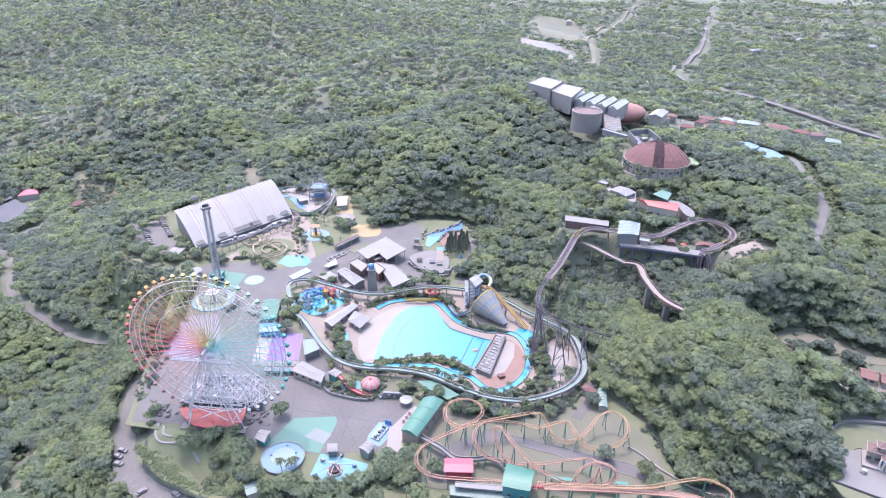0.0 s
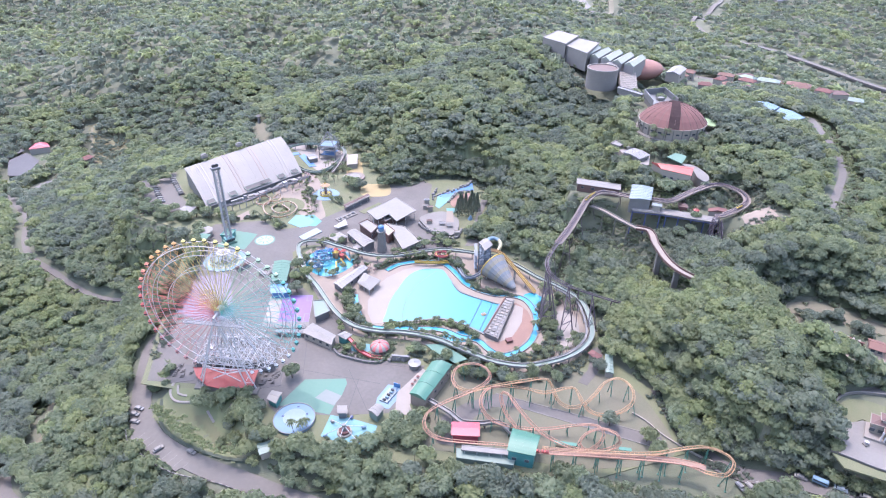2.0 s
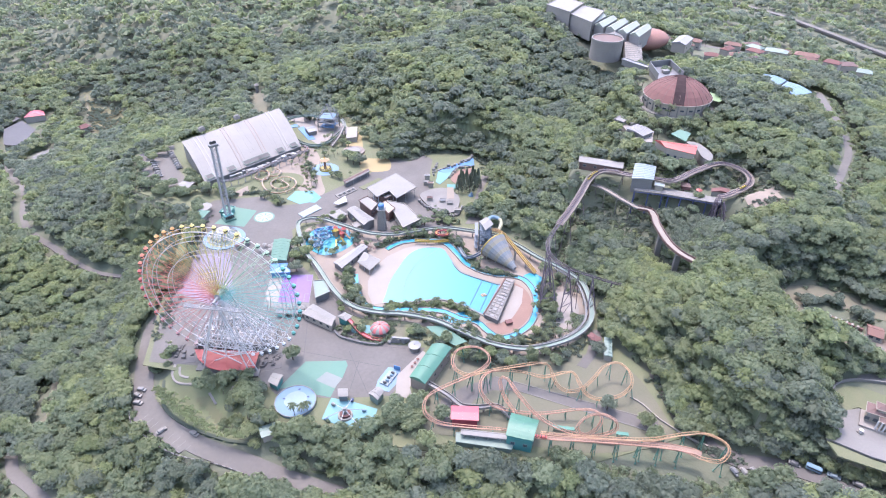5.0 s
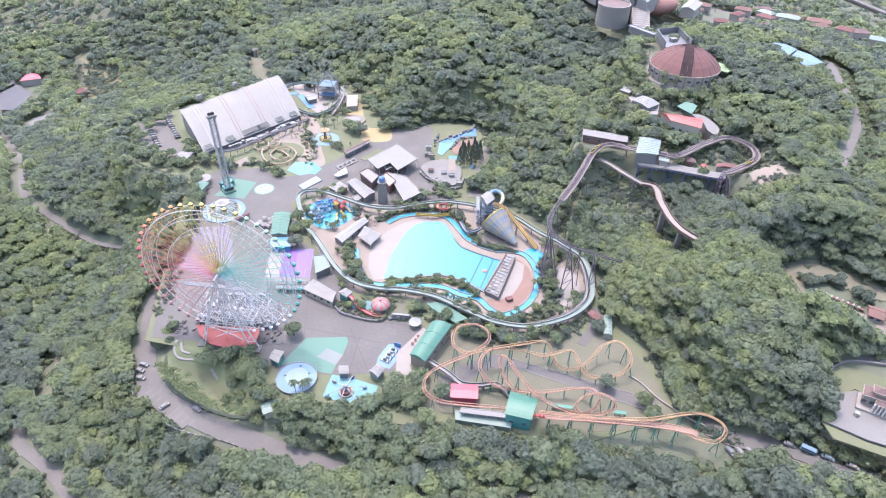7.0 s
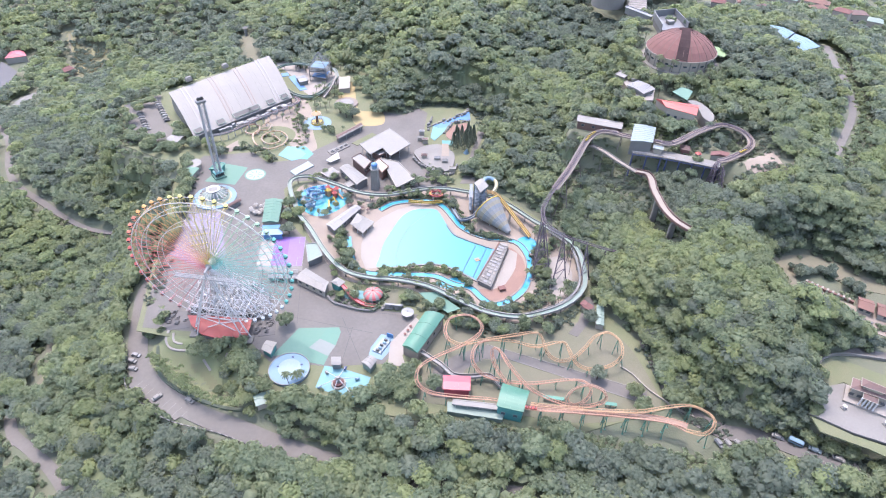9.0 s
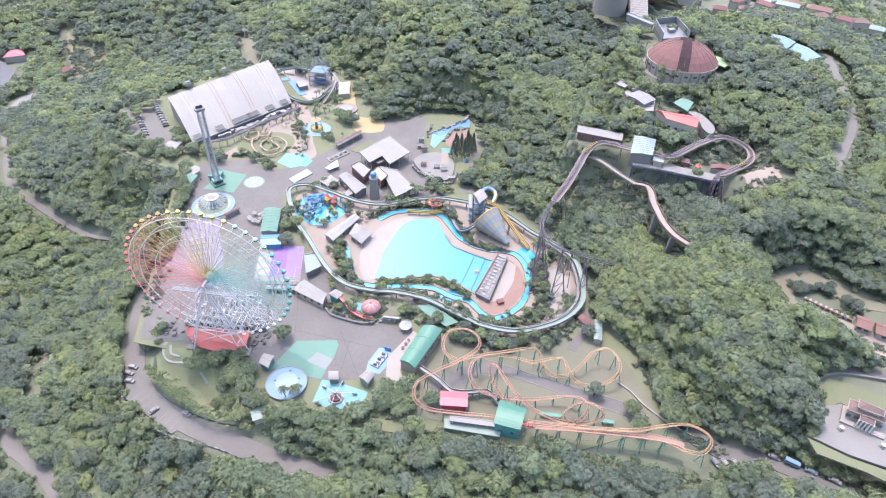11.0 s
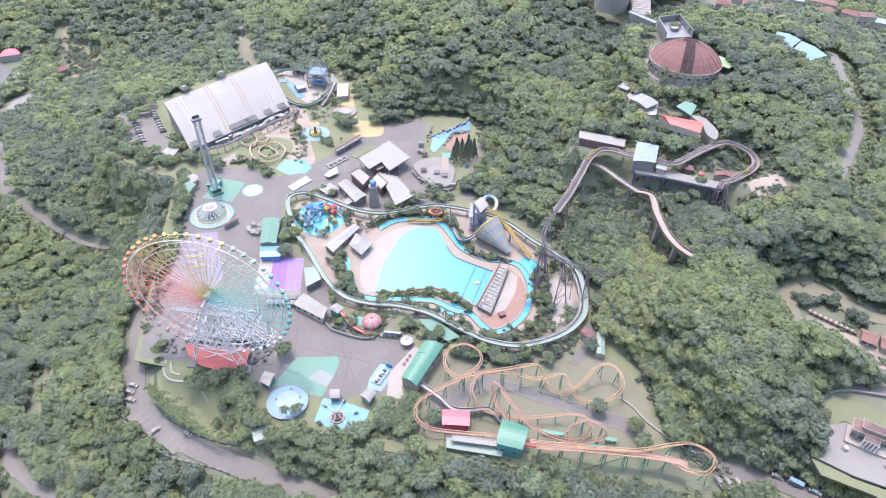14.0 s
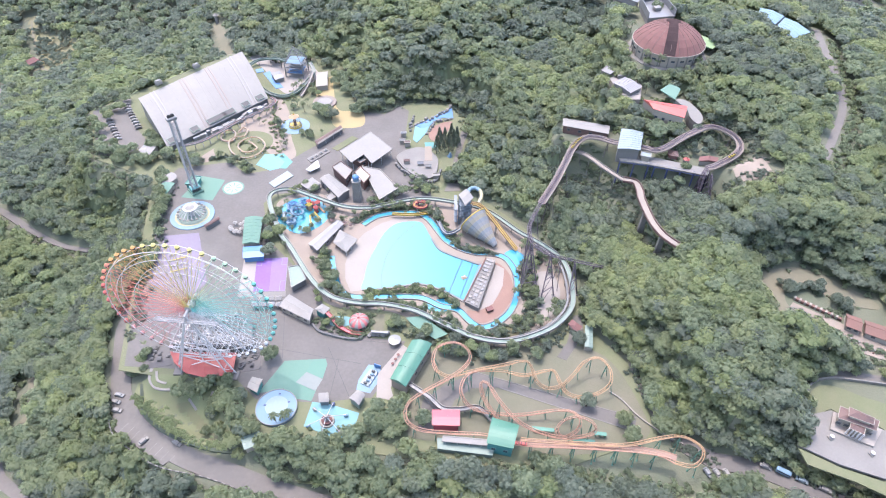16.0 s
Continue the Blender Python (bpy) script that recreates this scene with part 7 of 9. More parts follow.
def terrace_restaurant():
    building("terrace_restaurant", "terrace restaurant with a bright red roof among trees", "restaurant", [(128.5, 88.6), (152.4, 81.2), (146.8, 69), (131.8, 78.4)], 36.6, 46.2, "gable", M_RED, M_CREAM, 1.6, windows=4)
    paved("upper_terrace", flat_path([(150, 94), (157, 92), (160.5, 77), (156, 68), (153, 74), (153.5, 84)]), M_CONCRETE, "pale terrace round the red roofed restaurant", 42.8, 6, "terrace")
    paved("white_terrace", [(117.2, 129.3), (130.6, 133), (136.1, 114.7), (130.8, 98.3), (121.5, 98.6), (118.8, 113.4)], M_SAND, "stepped white terrace beside the restaurant", 40.2, 5, "terrace")
    for k in range(5):
        part("terrace_step", box_bm(11 - k, 1.6, 0.5 + 0.4 * k, pose(126, 104 + 5 * k, 40.2, 0, 0, 8), 0.1), (M_WHITE, M_CONCRETE)[k % 2], thing("terrace_planter", "long white planter step on the terrace", "planter", (126, 104 + 5 * k, 40.2), group="terrace planters"))
    building("white_kiosk", "white frame kiosk with a grey glass roof", "kiosk", [(117, 113), (126, 120), (134, 108), (125, 101)], 36.6, 43, "gable", M_LAV, M_WHITE, 0.8, windows=2, seam=1.5)
    building("white_gate", "small white gate lodge among the trees", "kiosk", [(113, 129), (118, 135), (123, 130), (118, 124)], 36.0, 42, "flat", M_WHITE, M_WHITE)
    paved("green_awning", [(143, 103), (152, 111), (156, 104), (149, 92)], M_GREENPALE, "faded green awning beside the terrace", 44, 0.4, "awning")
    for x, y in ((138, 111), (144, 116), (134, 118), (150, 114), (130, 124)):
        palm(x, y, 1.2, land_at(x, y))


def dome_theatre(x, y, r):
    t = thing("round_theatre", "round theatre with a domed faded red sheet roof", "theatre", (x, y, 45.6))
    rim, rise, N, RINGS = 53.6, 11.6, 24, 6
    part("wall", cyl_bm(r - 0.6, r - 0.6, 8.4, 48, pose(x, y, 45.4)), M_CREAM, t)
    big = (r * r + rise * rise) / (2 * rise)
    cap = lambda d: rim + math.sqrt(max(big * big - d * d, 0)) - (big - rise)
    at = lambda a, d, lift=0.0: Vector((x + d * math.cos(a), y + d * math.sin(a), cap(d) + lift))
    for k in range(N):
        a, da = 6.28319 * k / N, 6.28319 / N
        bm = bmesh.new()
        prev = None
        for q in range(RINGS + 1):
            d = r * (1 - q / RINGS) + 0.02
            row = [bm.verts.new(at(a + da * u, d)) for u in (0, 0.5, 1)]
            if prev:
                for u in (0, 1):
                    bm.faces.new((prev[u], prev[u + 1], row[u + 1], row[u]))
            prev = row
        ext = bmesh.ops.extrude_face_region(bm, geom=bm.faces[:])
        bmesh.ops.translate(bm, verts=[g for g in ext["geom"] if isinstance(g, bmesh.types.BMVert)], vec=(0, 0, -0.3))
        bmesh.ops.recalc_face_normals(bm, faces=bm.faces[:])
        part("roof_panel", bm, M_DULLRED, t)
        part("rib", sweep_bm([at(a, r * (1 - q / RINGS) + 0.05, 0.03) for q in range(RINGS)], [(-0.12, 0), (0.12, 0), (0.12, 0.16), (-0.12, 0.16)]), M_BROWN, t)
        part("wall_pilaster", box_bm(0.5, 0.7, 8, pose(x + (r - 0.4) * math.cos(a), y + (r - 0.4) * math.sin(a), 45.4, 0, 0, 360 * k / N)), M_CONCRETE, t)
        if 10 < k < 24:
            part("window", box_bm(0.3, 2.2, 1.0, pose(x + (r - 0.45) * math.cos(a + 0.13), y + (r - 0.45) * math.sin(a + 0.13), 49.5, 0, 0, 360 * k / N + 7.5)), M_GLASS, t)
    part("eave_ring", sweep_bm([Vector((a, b, rim - 0.3)) for a, b in circle(x, y, r, 48)], [(-0.3, -0.3), (0.3, -0.3), (0.3, 0.35), (-0.3, 0.35)], True), M_CREAM, t)
    # dark keyhole panel: a round head at the crown and a straight strip down to the eave
    dark = mat("dark roof panel", (0.075, 0.055, 0.056), (0.055, 0.04, 0.042), scale=1.5, rough=0.95, spec=0.0)
    ax = Vector((-0.28, -0.96, 0)).normalized()
    sd = Vector((-ax.y, ax.x, 0))
    bm = bmesh.new()
    rows = []
    for s, w in ((-6.4, 1.6), (-5.4, 3.6), (-3.4, 4.6), (-1.4, 4.2), (-0.2, 2.9), (1.5, 2.7), (6, 2.9), (11, 3.2), (16, 3.4), (r - 0.3, 3.6)):
        p = Vector((x, y, 0)) + ax * s
        row = []
        for q in (-1, -0.33, 0.33, 1):
            v = p + sd * w * q
            row.append(bm.verts.new((v.x, v.y, cap(min(r, math.hypot(v.x - x, v.y - y))) + 0.5)))
        rows.append(row)
    for a, b in zip(rows, rows[1:]):
        for q in (0, 1, 2):
            bm.faces.new((a[q], a[q + 1], b[q + 1], b[q]))
    ext = bmesh.ops.extrude_face_region(bm, geom=bm.faces[:])
    bmesh.ops.translate(bm, verts=[g for g in ext["geom"] if isinstance(g, bmesh.types.BMVert)], vec=(0, 0, -0.2))
    bmesh.ops.recalc_face_normals(bm, faces=bm.faces[:])
    part("keyhole_panel", bm, dark, t, "dark keyhole-shaped roof panel")
    paved("theatre_forecourt", circle(x, y, r + 2.5, 36), M_CONCRETE, "pale paved ring round the theatre", 45.75, 1.0)


tree_meshes()
palm_meshes()
terrace_restaurant()
dome_theatre(158.6, 147.5, 22.6)


def hill_complex():
    t = building("stage_house", "grey open-topped stage house behind the round theatre", "stage house", [(157, 213), (174.4, 219), (176, 190), (156, 186)], 45.6, 50, "flat", M_GREY, M_CONCRETE, over=0.2)
    for a, b in (((157, 213), (174.4, 219)), ((174.4, 219), (176, 190)), ((157, 213), (156, 186))):
        part("screen_wall", sweep_bm([Vector((*a, 50)), Vector((*b, 50))], [(-0.25, 0), (0.25, 0), (0.25, 5), (-0.25, 5)]), M_GREY, t)
    part("roof_unit", box_bm(5, 4, 2.4, pose(166, 200, 50.4, 0, 0, 15), 0.2), M_WHITE, t)
    paved("green_court", [(184, 162), (194, 151), (186, 142), (178, 150)], mat("light green awning", (0.36, 0.55, 0.26), scale=0.6), "light green awning beside the theatre", 50.5, 0.4, "awning")
    s = thing("grand_stairs", "wide pale pink stairway climbing between the halls", "stairs", (155, 260, 44))
    a, b = Vector((150, 228, 45)), Vector((163, 290, 50))
    d = (b - a)
    turn = math.degrees(math.atan2(d.y, d.x))
    for k in range(30):
        p = a.lerp(b, k / 30)
        part("step", box_bm(d.xy.length / 30 + 0.02, 14, 4 + k * 0.17, pose(p.x, p.y, 42, 0, 0, turn)), (M_SAND, M_CONCRETE)[k % 2], s)
    c = thing("cylinder_hall", "grey concrete cylinder hall with a sunken dark roof", "hall", (133.8, 261.5, 42))
    part("wall", cyl_bm(13, 13, 16, 40, pose(133.8, 261.5, 42)), M_CONCRETE, c)
    part("rim", sweep_bm([Vector((p, q, 58)) for p, q in circle(133.8, 261.5, 12.7, 40)], [(-0.4, 0), (0.4, 0), (0.4, 1), (-0.4, 1)], True), M_WHITE, c)
    part("roof", cyl_bm(12.4, 12.4, 0.3, 40, pose(133.8, 261.5, 57.9)), M_BROWN, c)
    building("big_hall", "big pale grey hall with a white flat roof", "hall", [(95, 357), (114.8, 390), (132, 366), (113, 330)], 44, 62, "flat", M_WHITE, M_WHITE, windows=3, over=0.2)
    building("big_hall", "tall white walled hall stepping down the hill", "hall", [(113, 334), (126, 372), (148, 345), (128, 303)], 44, 60, "flat", M_WHITE, M_WHITE, windows=3, over=0.2)
    for k in range(5):
        o = Vector((8.2 * k, -13.0 * k * 0.72))
        c4 = [(124 + o.x, 318 + o.y), (143 + o.x, 346 + o.y), (149 + o.x, 339 + o.y), (130 + o.x, 309 + o.y)]
        building("sawtooth_hall", "pale green gabled bay of the sawtooth hall", "hall", c4, 44, 57, "gable", mat("pale green sheet roof", (0.60, 0.68, 0.60), scale=0.5), M_LAV, 2.6, 0.3, group="sawtooth bays")
    building("pyramid_hall", "white pyramid roofed porch", "porch", [(136, 283), (144, 294), (153, 285), (145, 274)], 44, 54, "hip", M_WHITE, M_LAV, 4, 0.3, inset=0.45)
    dm = thing("red_vault", "terracotta red vaulted hall roof with a white panel", "hall", (182, 312, 40))
    bm = bmesh.new()
    bmesh.ops.create_uvsphere(bm, u_segments=28, v_segments=14, radius=1, matrix=pose(182, 312, 44, 0, 0, 20) @ Matrix.Diagonal((22, 16, 9, 1)))
    part("vault", bm, mat("salmon vault sheet", (0.44, 0.22, 0.18), (0.37, 0.18, 0.15), scale=0.5, rough=0.8), dm, smooth=True)
    part("skylight", box_bm(12, 6, 0.9, pose(178, 311, 52.1, 0, 0, 20)), M_WHITE, dm)
    building("grey_roof_house", "grey white roofed house behind the red vault", "house", [(200, 296), (214, 318), (224, 310), (210, 288)], 38, 46, "gable", M_LAV, M_CREAM, 2.0, windows=2)
    building("footbridge_house", "grey steel covered bridge beside the stage house", "bridge", [(140, 232), (143, 236), (158, 216), (155, 212)], 46, 50, "flat", M_GREY, M_GREY)
    building("blue_roof_hall", "light blue sheet-roofed hall in the trees", "hall", [(239, 198), (246, 212), (258, 198), (246, 185)], 38, 47, "gable", M_PALEBLUE, M_WHITE, 1.2, seam=3)
    building("blue_roof_hall", "pale blue roofed annex with a white ridge", "hall", [(247, 184), (258, 197), (266, 174), (249, 164)], 38, 46.6, "gable", M_PALEBLUE, M_WHITE, 1.2, seam=3)


hill_complex()


# ---- the village street beyond the hill ----
def village():
    rng = random.Random(21)
    roofs = (M_TILE, M_BROWN, M_DULLRED, M_TILE, M_GREENGREY)
    spots = ((287, 366, 16, 10, -32), (322, 400, 18, 11, 10), (287, 318, 15, 10, -50), (262, 300, 12, 9, -10), (309, 322, 20, 11, -32), (318, 284, 15, 10, 15), (266, 276, 12, 9, 30), (240, 300, 13, 9, -20), (232, 345, 14, 10, 10),
             (300, 345, 16, 10, -60), (348, 338, 22, 12, -32), (366, 302, 16, 12, -5), (268, 334, 13, 9, 40), (338, 366, 18, 10, -32), (392, 318, 20, 12, -30), (250, 372, 14, 10, -32), (214, 356, 13, 9, 25), (345, 290, 14, 10, -45))
    for i, (x, y, a, b, t) in enumerate(spots):
        m = pose(x, y, 0, 0, 0, t)
        c = [(m @ Vector((sx * a / 2, sy * b / 2, 0))).xy[:] for sx, sy in ((-1, -1), (1, -1), (1, 1), (-1, 1))]
        z = max(land_at(*p) for p in c) 
        tone = ("terracotta", "brown", "faded red", "terracotta", "grey green")[i % 5]
        building("street_house", f"house with a {tone} hipped roof along the village street", "house", c, z - 3, z + 7.5, "hip", roofs[i % 5], M_CREAM, 2.2, 0.6, 3, "street houses", inset=0.22)


village()


# ---- villa and garden ----
def villa():
    paved("villa_lawn", flat_path([(150.0, -101.7), (153.4, -95.0), (158.2, -90.3), (164.2, -89.0), (169.5, -90.8), (175.9, -94.7), (184.0, -99.4), (179.3, -110.7), (175.2, -107.5), (162.6, -101.8), (160.3, -99.7), (153.3, -102.5)]), M_GRASS, "oval clipped lawn behind the villa", 21.9, 0.6, "lawn")
    part("hedge_wall", sweep_bm(smooth_path([(151, -99, 21.8), (156, -89.6, 21.8), (166, -86, 21.8), (183, -88.5, 21.8), (205, -93, 21.8)], 2), [(-0.3, 0), (0.3, 0), (0.3, 1.3), (-0.3, 1.3)]), M_CONCRETE, thing("garden_wall", "pale curved garden wall round the lawn", "wall", (160, -88, 21.8)))
    part("drive", sweep_bm(smooth_path([(148, -99, 21.65), (154, -87, 21.65), (166, -83, 21.65), (184, -86, 21.65), (206, -90, 21.65)], 2), [(-2, 0), (2, 0), (2, 0.12), (-2, 0.12)]), M_ROAD, thing("villa_drive", "narrow curved drive outside the garden wall", "drive", (150, -98, 21.6)))
    paved("villa_terrace", [(148.9, -102.5), (159.9, -100.5), (179.3, -110.7), (170.1, -129.8), (152.5, -122.5), (140.5, -114.6)], M_CONCRETE, "wide pale grey terrace before the villa", 22.05, 0.9, "terrace")
    paved("villa_podium", [(160.0, -101.5), (175.1, -109.5), (168.1, -116.2), (155.2, -108.9)], M_SAND, "white stepped podium round the villa", 22.9, 1.2, "podium")
    paved("villa_front_lawn", [(140.4, -115.6), (152.3, -123.4), (169.7, -130.9), (166.7, -136.3), (155.6, -129.1), (141.0, -122.2)], M_GRASS, "lawn strip below the terrace wall", 21.7, 0.6, "lawn")
    t = thing("villa", "villa with stepped red brown tile roofs with pale edges", "villa", (160, -106, 22))
    main, upper, entry = [(160.4, -101.8), (172.3, -108.3), (168.9, -112.5), (157.0, -106.8)], [(162.2, -103.4), (169.5, -108.3), (167.6, -111.1), (160.0, -107.2)], [(161.5, -108.3), (165.8, -110.9), (163.9, -113.5), (159.8, -110.9)]
    for name, c, eave, low, rise in (("lower_roof", main, 27.5, 22.6, 1.3), ("upper_roof", upper, 29.5, 27.2, 1.2), ("porch_roof", entry, 27.0, 22.6, 0.9)):
        part("wall", slab_bm(grow(c, -1.0), eave - 0.1, eave - low), M_CREAM, t)
        r = part(name, pitched_bm(c, eave, rise, 0.25), M_BROWN, t)
        for a, b in zip(c, c[1:] + c[:1]):
            part("eave_edge", beam_bm((*a, eave), (*b, eave), 0.14, 5), M_CREAM, r, "pale eave edging")
    wall_windows(t, main[3], main[2], 24.2, 5)
    for k in range(5):
        p = Vector((*entry[3], 0)).lerp(Vector((*entry[2], 0)), k / 4)
        part("column", cyl_bm(0.3, 0.3, 4.2, 10, pose(p.x, p.y, 22.8)), M_WHEELWHITE, t)
    for x, y in [(154.1, -112.1), (166.2, -119.0)]:
        v = thing("terrace_urn", "pale stone urn on a square plinth", "urn", (x, y, 22.05), 20, "terrace urns")
        part("plinth", box_bm(1.8, 1.8, 0.5, pose(x, y, 22.05, 0, 0, 20), 0.08), M_CONCRETE, v)
        part("bowl", cyl_bm(0.4, 0.8, 1.1, 12, pose(x, y, 22.55)), M_WHEELWHITE, v)
    for x, y in [(148.0, -106.9)]:
        tree(x, y, 0.4, 1, 22.05, "clipped dark cone shrub on the terrace", "terrace shrubs")


villa()


def right_clearing():
    paved("earth_clearing", flat_path([(153, -33), (160, -27), (170, -24), (182, -24), (196, -34), (206, -44), (206, -50), (190, -45), (180, -35), (171, -34), (166, -44), (167, -54), (158, -56), (153, -50)]), M_DIRT, "bare brown earth clearing in the woods", 21.8, 0.5, "clearing")
    paved("yard_road", [(163, -51), (169, -45), (186, -58), (206, -70), (206, -84), (180, -70)], M_PAVING, "pale worn yard beside the red wall", 21.85, 0.6, "road")
    f = thing("red_fence", "long low red brown wall along the yard", "wall", (178, -49, 21.8))
    for k in range(9):
        a, b = Vector((170.4, -43.2, 0)).lerp(Vector((186, -56, 0)), k / 9), Vector((170.4, -43.2, 0)).lerp(Vector((186, -56, 0)), (k + 0.95) / 9)
        part("wall_bay", sweep_bm([Vector((a.x, a.y, 21.7)), Vector((b.x, b.y, 21.7))], [(-0.7, 0), (0.7, 0), (0.7, 1.3), (-0.7, 1.3)]), M_TILE, f)
        part("pier", box_bm(0.9, 1.6, 1.7, pose(a.x, a.y, 21.7, 0, 0, -39), 0.1), M_CREAM, f)
    for k, c in enumerate(([(187.6, -54.4), (193, -57.4), (189.2, -64.6), (184, -61.2)], [(194, -58), (206, -64.5), (202, -72), (190.4, -65.2)])):
        building("tile_house", ("small", "long")[k] + " house with red brown tile roof by the yard", "house", c, 21.8, 24.8, "gable", M_TILE, M_CREAM, 1.4, windows=2)
    rng = random.Random(41)
    for k in range(16):
        x, y = 170 + 1.7 * k + rng.uniform(-1, 1), -57 - 1.15 * k + rng.uniform(-1.5, 1.5)
        r = thing("rubble_heap", "reddish broken stones lying beside the yard", "rubble", (x, y, 21.85), group="rubble heaps")
        for q in range(3):
            part("stone", box_bm(rng.uniform(0.6, 1.5), rng.uniform(0.5, 1.1), rng.uniform(0.3, 0.8), pose(x + rng.uniform(-1, 1), y + rng.uniform(-1, 1), 21.85, 0, 0, rng.uniform(0, 90)), 0.12), (M_TILE, M_CONCRETE, M_STONE)[q], r)


right_clearing()


# ---- the corner by the arena ----
paved("arena_car_park", [(-226, 150), (-204, 100), (-190, 98), (-176, 112), (-196, 138), (-206, 168)], M_ROAD, "pale asphalt staff car park beside the arena", 0.05, 0.4, "car park")
for i in range(18):
    row, k = divmod(i, 10)
    x, y = (-206 + 2.0 * k, 158 - 3.2 * k) if row == 0 else (-211 + 2.0 * k, 139 - 3.2 * k)
    car(x, y, 0.06, 32, (M_WHITE, M_WHITE, M_GREY, M_WHITE, M_DARK)[i % 5], ("white", "white", "grey", "white", "dark")[i % 5] + " car parked beside the arena")
building("small_store", "small white roofed store by the arena corner", "shed", [(-178.3, 100.5), (-174.6, 111.3), (-167.7, 105.4), (-170.1, 93)], 0, 3.4, "hip", M_WHITE, M_CREAM, 1.0, inset=0.3)
paved("promenade", flat_path([(-122, 140), (-112, 162), (-102, 168), (-92, 150), (-86, 120), (-80, 98), (-90, 94), (-104, 110), (-112, 122), (-130, 100), (-134, 92), (-140, 96), (-122, 124)]), M_PAVING, "pinkish winding promenade between the small rides", 0.04, 0.3)
paved("flume_yard", flat_path([(-134, 228), (-118, 206), (-104, 180), (-92, 172), (-82, 186), (-78, 204), (-96, 222), (-120, 236)]), M_SAND, "pale paved yard of the log flume", 0.03, 0.3)
paved("yellow_path", flat_path([(-76, 176), (-68, 198), (-64, 178), (-58, 152), (-42, 150), (-40, 132), (-58, 131), (-64, 148), (-72, 160)]), mat("yellow sand paint", (0.62, 0.50, 0.24), (0.52, 0.42, 0.22), scale=0.6, rough=0.9), "yellow painted path among planting", 0.06, 0.3)
building("yellow_gate_house", "cream roofed gate house on the yellow path", "gate house", [(-78, 196), (-70, 198), (-68, 178), (-76, 176)], 0, 4.2, "arch", M_CREAM, M_CREAM, 1.2, seam=2)
trough("junior_coaster", "low red brown junior coaster rails looping on a lawn", [(-131, 117, 1.6), (-128.8, 124, 2.2), (-122.8, 122.6, 1.8), (-122.4, 113.2, 1.6), (-128, 112.8, 1.6)], 0.9, 0.25, M_SALMON, None, "roller coaster", True, M_CREAM, M_STEEL, 4, 0.12)
trough("junior_coaster", "pale orange junior coaster rails in a wide loop", [(-120.5, 121.8, 2.2), (-117.9, 127, 2.6), (-115, 125, 2), (-116, 118, 1.8), (-121.6, 117, 1.8), (-124.4, 110.8, 2), (-119.8, 99.5, 1.8), (-110.5, 94.3, 1.5), (-102.4, 99.4, 1.8),
                                                                        (-100.8, 108.3, 2.4), (-107.6, 115.6, 2.4), (-114.8, 113.6, 2.2), (-117.8, 106.5, 1.8), (-111.8, 100.1, 1.6), (-105, 104, 1.8), (-112, 112, 2)], 0.9, 0.25, M_ORANGE, None, "roller coaster", False, M_CREAM, M_STEEL, 4, 0.12)
paved("junior_lawn", circle(-115, 110, 19, 36, 15, 0.5), M_GRASS, "green lawn under the junior coaster", 0.08, 0.3, "lawn")
trough("bobsled_track", "grey elevated bobsled track beside the arena front", [(-150, 104, 4), (-140, 108, 4.6), (-132, 118, 4.2), (-122, 130, 4.8), (-112, 141, 4.2), (-104, 151, 4), (-102, 158, 3.4), (-107, 164, 3)], 1.8, 0.6, M_LAV, None, "track", False, M_DULLRED, M_STEEL, 4)


def swing_ride(x, y, r):
    paved("swing_ride_floor", circle(x, y, r, 36), M_PALEBLUE, "round blue painted floor of the swing ride", 0.07, 0.3)
    t = thing("swing_ride", "yellow and brown chair swing ride on a blue disc", "ride", (x, y, 0))
    part("base", cyl_bm(4.4, 4.2, 0.7, 24, pose(x, y, 0.05)), M_YELLOW, t)
    part("mast", cyl_bm(1.0, 0.7, 8, 12, pose(x, y, 0.7)), M_TILE, t)
    part("canopy", cyl_bm(3.4, 1.2, 1.4, 16, pose(x, y, 7.4)), M_ORANGE, t)
    part("finial", cyl_bm(0.7, 0.1, 1.4, 8, pose(x, y, 8.8)), M_YELLOW, t)
    for k in range(14):
        a = 0.4488 * k
        part("chair", box_bm(0.7, 0.7, 0.9, pose(x + 3.9 * math.cos(a), y + 3.9 * math.sin(a), 1.2, 0, 0, math.degrees(a)), 0.1), M_CREAM, t)
        part("chain", beam_bm((x + 3.2 * math.cos(a), y + 3.2 * math.sin(a), 7.5), (x + 3.9 * math.cos(a), y + 3.9 * math.sin(a), 2.1), 0.05, 4), M_STEEL, t)


swing_ride(-85, 132, 9.6)


